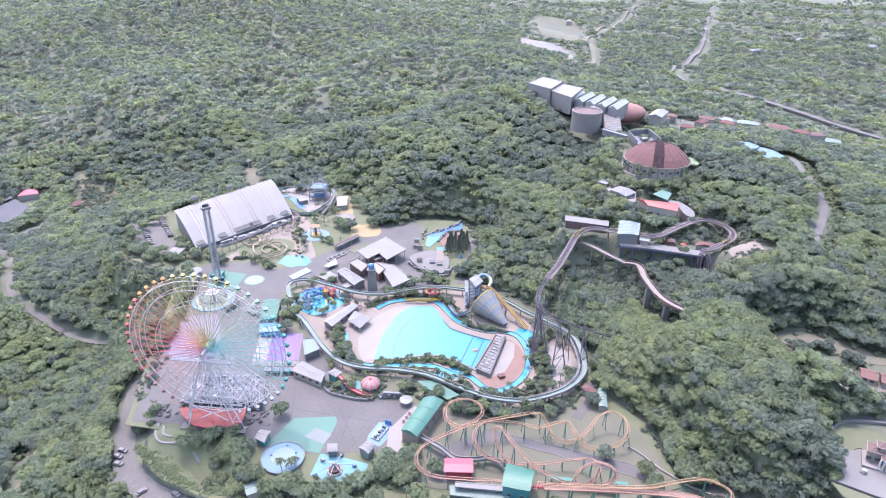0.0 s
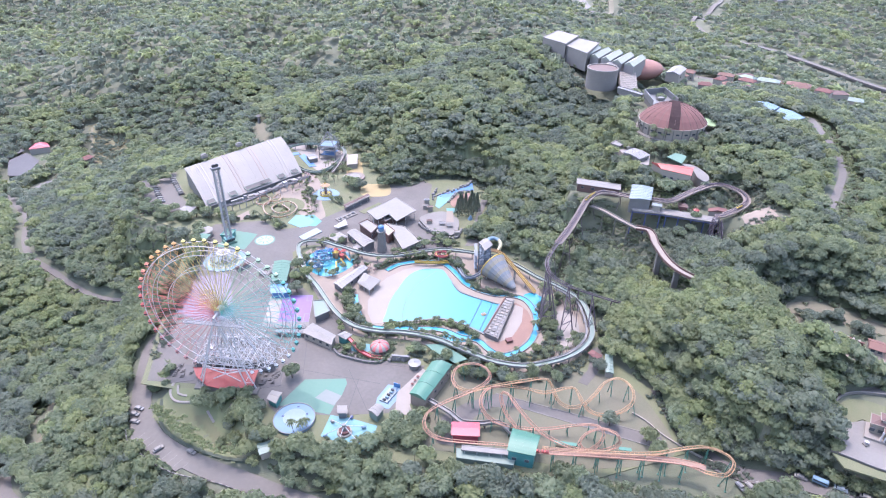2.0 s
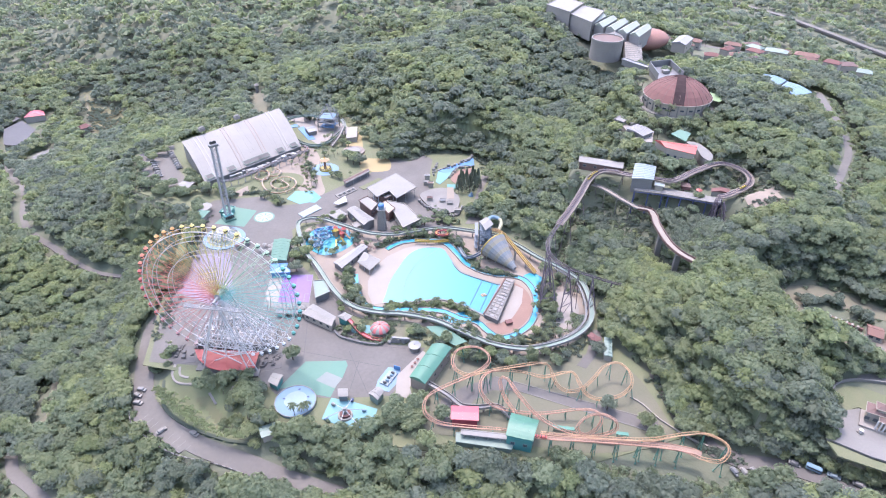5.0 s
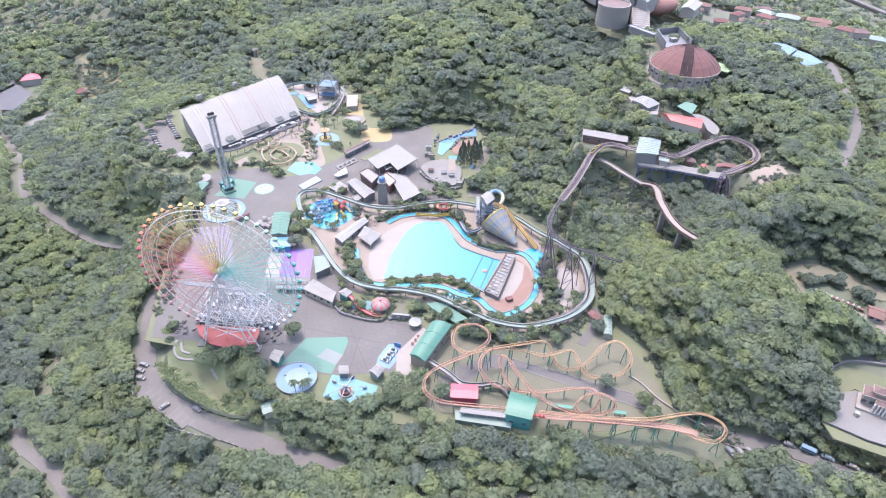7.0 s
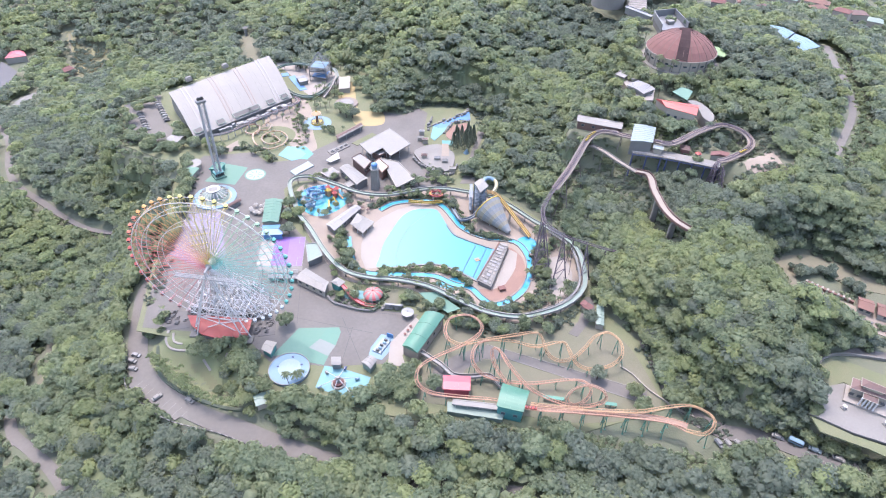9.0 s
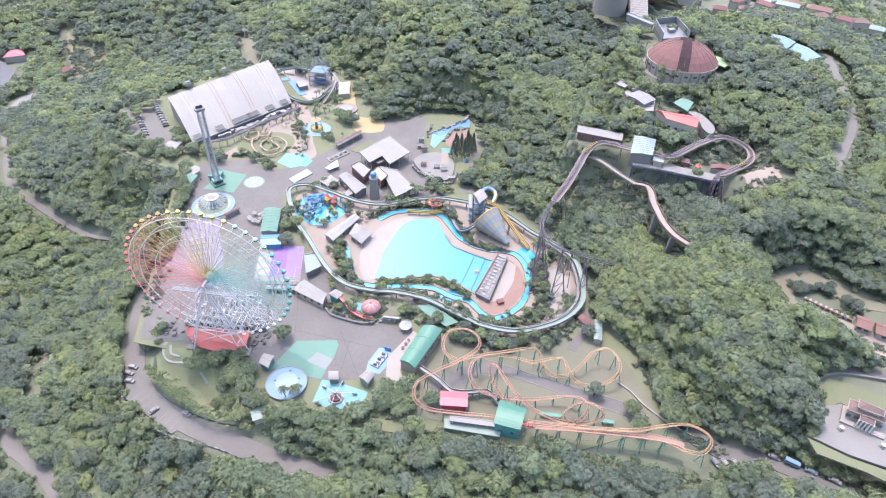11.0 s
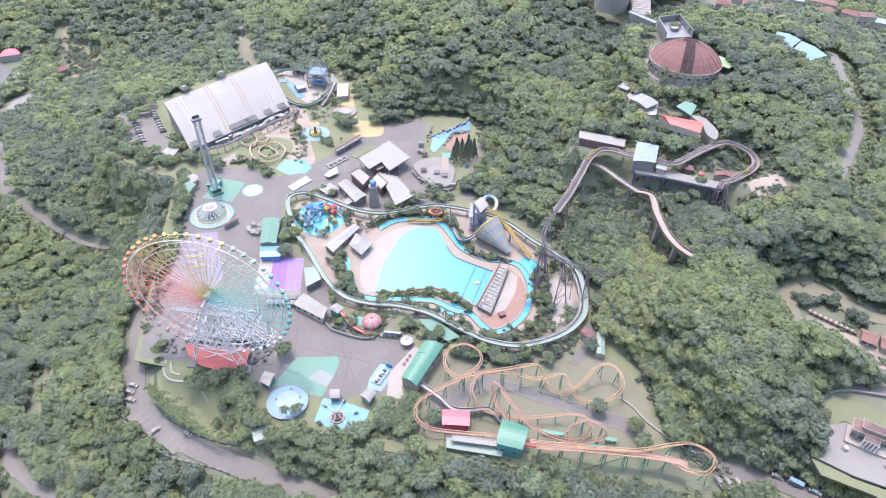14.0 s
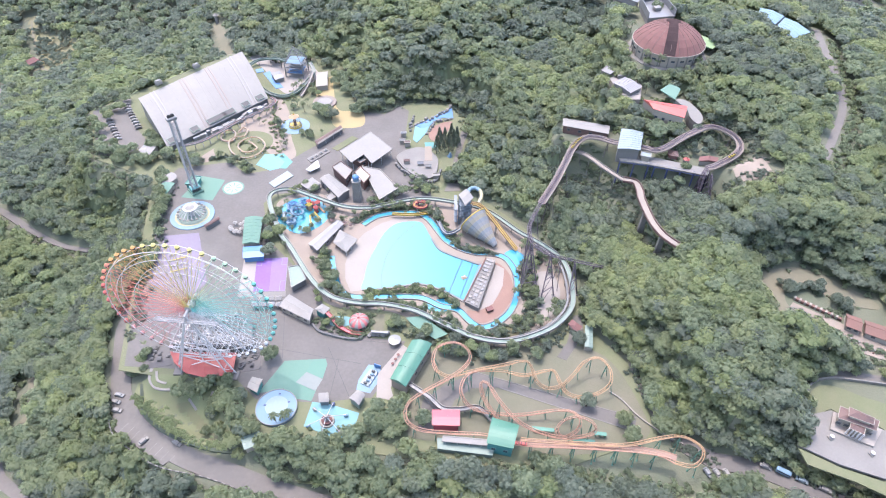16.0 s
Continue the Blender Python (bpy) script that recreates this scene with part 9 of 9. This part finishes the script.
def belt(line, n, spread, mix, seed, size=(0.6, 1.0), closed=False):
    """Trees and palms scattered along a line of the plan; mix is the share of palms."""
    rng = random.Random(seed)
    p = smooth_path([(x, y, 0) for x, y in line], 1.0, closed)
    for _ in range(n):
        q = rng.choice(p)
        x, y = q.x + rng.gauss(0, spread), q.y + rng.gauss(0, spread)
        s = rng.uniform(*size)
        if not off_lanes(x, y):
            continue
        if rng.random() < mix:
            palm(x, y, s * 0.95, min(0.0, land_at(x, y) + 0.3))
        else:
            k = rng.randrange(7)
            if len(TREES_MADE) < 260:
                TREES_MADE.append(tree(x, y, s, k, min(0.0, land_at(x, y) + 0.3)))
            else:
                JOINED.append((x, y))


HILL_CROWNS = [crown_arrays(150 + i, 300, 0.5, lobes=7, radius=3.8, height=4.6, base=2.4) for i in range(4)]


def hill_belt(line, n, spread, mix, seed, size=(0.6, 1.0)):
    """Joined trees along a line on the hill, with a few palms, standing on the ground's own height."""
    rng = random.Random(seed)
    p = smooth_path([(x, y, 0) for x, y in line], 1.0)
    xs, ys = [], []
    for _ in range(n):
        q = rng.choice(p)
        x, y = q.x + rng.gauss(0, spread), q.y + rng.gauss(0, spread)
        if not off_lanes(x, y):
            continue
        if rng.random() < mix:
            palm(x, y, rng.uniform(*size) * 1.2, land_at(x, y))
        else:
            xs.append(x)
            ys.append(y)
    if xs:
        woods("hillside_trees", (np.array(xs), np.array(ys)), HILL_CROWNS, (M_LEAF, M_LEAF_DARK, M_LEAF)[seed % 3], "leafy trees close round the hill buildings", seed, size, 0.3)


RIVER_SIDE = [(-52, 12), (-50, -2), (-45, -14), (-36, -24), (-18, -24.5), (-4, -28), (6, -36), (18, -44), (32, -47)]
RIVER_EAST = [(36, -44), (48, -40), (54, -28), (53, -12), (56, 2), (62, 4)]
POOL_SOUTH = [(-28, -18), (-14, -17), (0, -16.5), (10, -20), (17, -27)]
BEHIND_POOL = [(-36, 36), (-28, 44), (-14, 46.5), (2, 46), (10, 36), (14, 26), (20, 17)]
FUNNEL_BED = [(20, 14), (26, 12), (32, 11), (38, 9)]


def planted_bed(name, line, w, label):
    """A strip of earth and ground cover, wavering in width."""
    p = smooth_path([(x, y, 0) for x, y in line], 2.0)
    rng = random.Random(len(label))
    left, right = [], []
    for i, q in enumerate(p):
        d = (p[min(i + 1, len(p) - 1)] - p[max(i - 1, 0)]).normalized()
        n = Vector((-d.y, d.x, 0))
        left.append((q + n * w * rng.uniform(0.7, 1.2)).xy[:])
        right.append((q - n * w * rng.uniform(0.7, 1.2)).xy[:])
    bm = bmesh.new()
    v = [(bm.verts.new((*a, 0.13)), bm.verts.new((*c, 0.13))) for a, c in zip(left, right)]
    for a, c in zip(v, v[1:]):
        bm.faces.new((a[0], a[1], c[1], c[0]))
    ext = bmesh.ops.extrude_face_region(bm, geom=bm.faces[:])
    bmesh.ops.translate(bm, verts=[g for g in ext["geom"] if isinstance(g, bmesh.types.BMVert)], vec=(0, 0, -0.4))
    bmesh.ops.recalc_face_normals(bm, faces=bm.faces[:])
    tagged(part(name, bm, M_BED), label, "planting bed", kind="structure")


planted_bed("planting_bed_1", RIVER_SIDE, 2.2, "planted earth bed along the lazy river")
planted_bed("planting_bed_2", RIVER_EAST, 3.4, "planted earth bed between river and flume")
planted_bed("planting_bed_3", POOL_SOUTH, 1.0, "narrow planted bank beside the wave pool")
planted_bed("planting_bed_4", BEHIND_POOL, 1.6, "planted earth bed behind the wave pool")
planted_bed("planting_bed_5", FUNNEL_BED, 1.6, "planted bed below the funnel slide")
belt([(-106, -73), (-88, -74), (-86, -86), (-72, -94), (-84, -94), (-94, -90)], 20, 2.0, 0.35, 31, (0.5, 0.9))
belt(RIVER_SIDE, 66, 1.5, 0.78, 1, (0.45, 0.85))
belt(RIVER_EAST, 44, 2.2, 0.75, 2, (0.5, 0.95))
belt(POOL_SOUTH, 30, 1.0, 0.78, 3, (0.3, 0.6))
belt(BEHIND_POOL, 46, 1.5, 0.78, 4, (0.42, 0.8))
belt(FUNNEL_BED, 18, 1.0, 0.2, 5, (0.28, 0.45))
belt([(-86, 44), (-80, 24), (-70, 16)], 10, 1.5, 0.6, 6, (0.4, 0.75))
belt([(-84, 34), (-80, 22), (-77, 12)], 7, 1.8, 0.0, 7, (0.9, 1.3))
belt([(-52, 44), (-50, 36), (-46, 36), (-40, 36)], 10, 2.0, 0.5, 8, (0.4, 0.7))
belt([(-58, -14), (-52, -20), (-46, -8), (-52, 2), (-56, 14)], 16, 1.6, 0.6, 36, (0.5, 0.85))
belt([(56, -40), (48, -44), (64, -32), (68, -14), (66, 2), (58, 10), (52, 14)], 20, 2.0, 0.75, 37, (0.5, 0.9))
belt([(-10, -30), (2, -32), (14, -38), (26, -44), (40, -46)], 26, 1.4, 0.6, 38, (0.5, 0.85))
belt([(-62, 42), (-58, 36), (-66, 28), (-76, 30), (-82, 46), (-76, 56)], 18, 1.2, 0.6, 39, (0.4, 0.75))
belt([(-76, 60), (-70, 66), (-62, 60), (-58, 62)], 10, 1.6, 0.6, 9, (0.5, 0.8))
belt([(-30, 50), (-14, 56), (-6, 66), (4, 60), (-4, 76), (2, 82)], 20, 2.4, 0.35, 10, (0.5, 0.95))
belt([(-58, 6), (-52, -4), (-54, 20)], 8, 1.5, 0.5, 11, (0.4, 0.7))
belt([(-50, -36), (-42, -38), (-36, -31), (-24, -33)], 14, 1.6, 0.5, 12, (0.4, 0.7))
belt([(-14, -38), (-6, -44), (4, -48), (10, -50), (18, -54), (30, -57), (44, -56), (58, -51)], 34, 2.2, 0.1, 13, (0.5, 0.95))
belt([(60, -38), (66, -34), (70, -26)], 8, 1.8, 0.3, 14, (0.5, 0.8))
belt([(-142, 90), (-152, 96), (-160, 94), (-166, 98)], 14, 2.5, 0.3, 15, (0.7, 1.1))
belt([(-128, 96), (-120, 92), (-112, 90), (-108, 84), (-102, 80)], 16, 1.6, 0.55, 16, (0.45, 0.85))
belt([(-112, 132), (-100, 142), (-94, 120), (-88, 108)], 16, 2.0, 0.75, 17, (0.5, 0.9))
belt([(-72, 142), (-66, 146), (-62, 138)], 7, 2.2, 0.0, 18, (1.0, 1.35))
belt([(-78, 122), (-74, 118), (-68, 122)], 5, 1.6, 0.2, 19, (0.6, 0.9))
belt([(-92, 182), (-78, 170), (-82, 154), (-92, 160)], 16, 3.0, 0.5, 20, (0.6, 1.0))
belt([(-112, 222), (-100, 230), (-80, 222), (-70, 208), (-60, 190)], 16, 3.0, 0.2, 21, (0.8, 1.2))
belt([(-38, 146), (-28, 152), (-44, 162), (-24, 148)], 14, 3.2, 0.6, 22, (0.7, 1.1))
belt([(28, 118), (30, 108), (30, 92), (14, 72), (26, 72)], 14, 3.0, 0.0, 23, (0.8, 1.2))
belt([(-133, -44), (-130, -56), (-127, -62), (-137, -30), (-139, -10)], 22, 1.6, 0.0, 24, (0.5, 0.85))
belt([(-82, -84), (-76, -90), (-70, -94), (-88, -86), (-80, -78), (-92, -80)], 22, 2.2, 0.1, 25, (0.7, 1.05))
belt([(-62, -98), (-50, -104), (-38, -102), (-24, -96), (-18, -88), (-14, -98)], 30, 3.4, 0.12, 26, (0.7, 1.15))
belt([(-108, -71), (-104, -73), (-88, -72)], 6, 1.4, 0.5, 27, (0.4, 0.65))
belt([(-8, -104), (6, -108), (24, -112), (44, -113), (64, -114), (84, -116)], 26, 2.2, 0.2, 28, (0.6, 1.0))
belt([(-148, 60), (-146, 40), (-144, 20), (-142, 4)], 12, 1.2, 0.0, 29, (0.5, 0.8))
belt([(-8, -84), (-10, -92), (-12, -80)], 10, 2.4, 0.2, 30, (0.6, 1.0))
hill_belt([(132, 128), (140, 118), (152, 116), (170, 120), (186, 130)], 16, 2.0, 0.4, 61, (0.5, 0.85))
hill_belt([(124, 92), (134, 72), (144, 64), (128, 70)], 12, 2.0, 0.0, 62, (0.7, 1.1))
hill_belt([(120, 100), (112, 112), (108, 122), (130, 106)], 10, 2.4, 0.2, 63, (0.6, 0.9))
hill_belt([(150, 50), (160, 56), (168, 58), (140, 56)], 12, 1.8, 0.0, 64, (0.5, 0.75))
hill_belt([(182, 66), (188, 56), (190, 46), (178, 74), (166, 78)], 18, 2.2, 0.0, 85, (0.7, 1.1))
hill_belt([(110, 36), (124, 38), (136, 34), (146, 26)], 16, 2.2, 0.0, 65, (0.6, 0.9))
hill_belt([(190, 160), (192, 180), (186, 205), (146, 200), (138, 220)], 18, 3.0, 0.0, 66, (0.8, 1.2))
hill_belt([(120, 245), (110, 270), (112, 300), (98, 330), (150, 300), (170, 290), (196, 285)], 30, 4.0, 0.0, 67, (0.9, 1.4))
hill_belt([(250, 330), (290, 330), (330, 290), (380, 270), (270, 385), (330, 345), (390, 320)], 30, 5.0, 0.1, 68, (0.8, 1.3))
hill_belt([(86, 350), (102, 326), (110, 300), (112, 276), (118, 250), (130, 243), (146, 238)], 46, 3.0, 0.0, 88, (1.4, 2.0))
hill_belt([(150, -100), (156, -88), (176, -84), (196, -88)], 12, 1.6, 0.0, 69, (0.4, 0.7))
hill_belt([(132, -112), (137, -117), (145, -122.5), (156, -128.5), (166, -134)], 24, 1.0, 0.0, 86, (0.5, 0.8))
hill_belt([(160, -21), (172, -14), (186, -10), (200, -18), (212, -30)], 30, 2.5, 0.0, 87, (0.8, 1.2))
hill_belt([(167, -36), (170, -40), (173, -38), (181, -37), (186, -43), (191, -49)], 22, 1.3, 0.0, 70, (0.4, 0.7))
belt([(-68, -100), (-58, -106), (-46, -104), (-36, -108), (-20, -112), (-4, -114)], 34, 2.2, 0.05, 32, (0.7, 1.1))
belt([(-196, 104), (-186, 96), (-176, 92), (-206, 118), (-214, 140), (-206, 168), (-190, 186)], 26, 2.4, 0.05, 33, (0.8, 1.2))
belt([(-176, 118), (-172, 112), (-166, 106)], 8, 1.8, 0.1, 34, (0.7, 1.0))
hill_belt([(132, 122), (128, 134), (130, 148), (134, 166), (142, 178)], 16, 2.0, 0.1, 71, (0.6, 0.95))
hill_belt([(148, 118), (160, 116), (174, 118), (186, 126), (192, 142)], 18, 2.0, 0.15, 72, (0.6, 0.9))
hill_belt([(100, 84), (112, 84), (124, 78), (118, 92), (108, 98)], 14, 2.5, 0.0, 73, (0.6, 0.95))
hill_belt([(62, 22), (70, 34), (78, 50), (86, 66), (96, 56), (84, 44), (74, 24)], 20, 3.0, 0.0, 74, (0.6, 0.95))
hill_belt([(100, 30), (104, 18), (106, 4), (104, -10), (122, 18), (128, 4), (130, -10)], 22, 2.4, 0.0, 75, (0.55, 0.85))
hill_belt([(112, 252), (122, 246), (136, 244), (148, 240), (116, 268), (104, 300), (96, 330)], 34, 3.0, 0.0, 77, (0.8, 1.2))
hill_belt([(140, 120), (156, 114), (174, 116), (190, 128), (130, 132), (126, 146)], 26, 2.2, 0.1, 78, (0.7, 1.05))
hill_belt([(134, 68), (142, 65), (150, 63), (158, 66)], 9, 1.4, 0.0, 79, (0.6, 0.9))
hill_belt([(124, -107), (132, -111), (118, -101)], 8, 1.4, 0.0, 80, (0.7, 1.0))
hill_belt([(114, -88), (119, -94), (124, -100), (129, -105)], 22, 2.2, 0.0, 89, (0.9, 1.3))
hill_belt([(104, -128), (118, -138), (130, -146), (96, -126)], 16, 2.0, 0.0, 81, (0.7, 1.1))
belt([(-22, 164), (-6, 164), (8, 164), (22, 164), (32, 152), (36, 136), (34, 120), (30, 108)], 40, 2.4, 0.0, 40, (0.9, 1.3))
belt([(-46, 150), (-38, 150), (-30, 151), (-26, 156)], 16, 2.0, 0.3, 41, (0.8, 1.1))
belt([(-158, 82), (-154, 66), (-150, 46), (-147, 26), (-144, 8), (-143, -8)], 24, 1.6, 0.0, 42, (0.7, 1.05))
belt([(-206, 106), (-196, 98), (-184, 92), (-172, 90)], 16, 1.8, 0.0, 43, (0.8, 1.1))
belt([(-54, 170), (-56, 186), (-60, 200), (-72, 214)], 16, 2.4, 0.1, 44, (0.8, 1.2))
hill_belt([(-12, -110), (10, -115), (30, -117), (50, -119), (70, -121), (90, -124)], 46, 2.4, 0.0, 82, (0.8, 1.2))
hill_belt([(-82, -117), (-62, -123), (-36, -131), (0, -139), (40, -142), (80, -138)], 70, 2.6, 0.0, 83, (1.0, 1.5))
woods("park_trees", (np.array([p[0] for p in JOINED]), np.array([p[1] for p in JOINED])), HILL_CROWNS, M_LEAF, "leafy trees filling the planted edges of the park", 84, (0.7, 1.15), 0.1)
GARDEN = [(-404, 408), (-392, 392), (-372, 378), (-352, 360), (-346, 340), (-364, 345), (-384, 372)]
hill_belt(GARDEN, 130, 8.0, 0.0, 76, (0.35, 0.75))
draped_strip("garden_path", drape([(-412, 420), (-405, 404), (-398, 388), (-388, 369), (-378, 350), (-364, 330), (-350, 324)]), 3.0, M_DIRT, "earth path climbing through the hillside garden", 0.45, 3.0, "path")
tree(-68.6, -57, 1.25, 0, 0.0, "round broad tree standing alone on the plaza", "park trees")
tree(70.5, -84, 1.05, 1, 0.0, "round dark tree on the coaster lawn", "park trees")
tree(72.5, -50, 1.0, 5, 0.0, "round dark tree beside the red roofed hut", "park trees")
tree(84, -92, 1.0, 2, 0.0, "leafy tree at the edge of the coaster lawn", "park trees")
tree(86, -100, 1.1, 4, 0.0, "leafy tree beside the service lane", "park trees")
for x, y in ((-58.5, -88.5), (-56, -87.5), (-61, -90)):
    palm(x, y, 0.9, 0.0, "palms by the round stage")
for i in range(16):
    rng = random.Random(i + 200)
    parasol(-44 + rng.uniform(-8, 8), 28 + rng.uniform(-10, 10), 1.1, M_BROWN, 0.1, "thatched parasols")
shrub = [crown_arrays(120 + i, 42, 0.3, lobes=4, radius=1.3, height=1.4, base=0.1) for i in range(4)]


def shrubs(line, n, spread, seed, label):
    rng = np.random.default_rng(seed)
    p = smooth_path([(x, y, 0) for x, y in line], 0.8)
    q = np.array([p[i][:2] for i in rng.integers(0, len(p), n)]) + rng.normal(scale=spread, size=(n, 2))
    V, F, k = [], [], 0
    ground = np.maximum(land(q[:, 0], q[:, 1]), -0.1)
    for (x, y), z in zip(q, ground):
        v, f = shrub[int(rng.integers(0, 4))]
        s = rng.uniform(0.6, 1.25)
        V.append(v * s + (x, y, z))
        F.append(f + k)
        k += len(v)
    tagged(new("shrubs", mesh_from("shrubs", np.concatenate(V), np.concatenate(F), (M_LEAF, M_LEAF_DARK, M_LEAF_BRIGHT)[seed % 3])), label, "shrubs", kind="stuff")


shrubs(RIVER_SIDE, 230, 1.3, 0, "green shrubs along the lazy river")
shrubs(RIVER_EAST, 200, 2.3, 1, "dense dark shrubs east of the lazy river")
shrubs(POOL_SOUTH, 150, 0.9, 2, "low bright shrubs on the pool's rocky bank")
shrubs(BEHIND_POOL, 170, 1.2, 0, "green shrubs behind the wave pool")
shrubs(FUNNEL_BED, 90, 1.1, 1, "clipped shrubs below the funnel slide")
shrubs([(-50, -36), (-40, -42), (-30, -45), (-24, -33)], 70, 1.4, 0, "shrubs round the red slide")
shrubs([(-14, -38), (4, -48), (30, -57), (58, -51), (72, -38)], 120, 2.0, 1, "dark shrubs outside the flume ring")
shrubs([(-118, 116), (-108, 108), (-92, 104), (-98, 128), (-100, 160), (-86, 176)], 90, 3.2, 2, "bright shrubs among the small rides")
shrubs([(-24, 52), (-8, 66), (6, 64), (-10, 82)], 70, 2.2, 0, "shrubs beside the restaurant")
shrubs([(-122, -78), (-112, -85), (-104, -88)], 34, 1.6, 2, "shrubs on the slope above the road")
shrubs([(-54, -98), (-30, -98), (-14, -92)], 70, 3.0, 0, "undergrowth at the plaza's edge")
shrubs([(-142, 94), (-120, 96), (-108, 88), (-104, 82)], 70, 1.6, 1, "shrubs in front of the arena")
shrubs([(x, y - 4) for x, y in HIGH_TRACK[:12]], 260, 3.0, 0, "undergrowth below the hilltop coaster track")
shrubs([(x, y - 4) for x, y in PLATFORM_EDGE], 150, 2.6, 1, "undergrowth below the hill platform")
shrubs([(x + 5, y) for x, y in SKYWAY] , 130, 2.4, 0, "bushes on one bank of the footbridge")
shrubs([(x - 5, y) for x, y in SKYWAY[::-1]], 130, 2.4, 1, "bushes on the far bank of the footbridge")
shrubs([(130, 96), (140, 102), (148, 98), (132, 86)], 80, 2.6, 2, "bushes round the terrace restaurant")
shrubs([(96, -64), (99, -76), (102, -90), (108, -106), (116, -112)], 120, 2.2, 1, "undergrowth beside the service road")
shrubs([(-124, -75), (-114, -85), (-98, -95), (-80, -101)], 90, 1.2, 2, "bright bushes on the bank of the access road")
shrubs([(0, -104), (30, -111), (60, -113), (84, -119)], 130, 2.0, 0, "bushes along the lower edge of the coaster lawn")
shrubs([(-148, 66), (-145, 40), (-142, 14), (-139, -20), (-137, -44)], 110, 1.6, 1, "bushes along the west edge of the plaza")
shrubs([(-172, 92), (-190, 96), (-206, 104), (-222, 140)], 90, 2.2, 0, "bushes round the arena car park")
shrubs([(-24, 150), (-10, 162), (12, 162), (26, 152), (32, 130)], 110, 2.4, 1, "bushes behind the rock pool")
shrubs([(220, 36), (236, 58), (253, 87), (264, 120), (274, 158)], 90, 1.8, 2, "bushes beside the hill road")
shrubs([(158, -22), (170, -16), (184, -12), (198, -20), (212, -32)], 240, 3.0, 0, "bushes on the bank above the earth clearing")
shrubs([(134, -115), (142, -121), (152, -127), (164, -133)], 190, 1.8, 1, "bushes on the bank below the villa terrace")
shrubs([(163, 74), (174, 70), (182, 60), (184, 48), (178, 42)], 150, 2.6, 1, "bushes outside the hilltop loop")
shrubs([(132, 52), (146, 58), (160, 64), (168, 58), (166, 50)], 130, 2.2, 0, "bushes inside the hilltop loop")
shrubs([(150, 66), (140, 60), (126, 60), (112, 72), (104, 80)], 120, 2.4, 2, "bushes between the restaurant and the track")
shrubs([(180, -36), (186, -42), (192, -49), (172, -56), (184, -66), (196, -76)], 110, 1.6, 0, "bushes in the clearing by the red wall")


plant_woods()
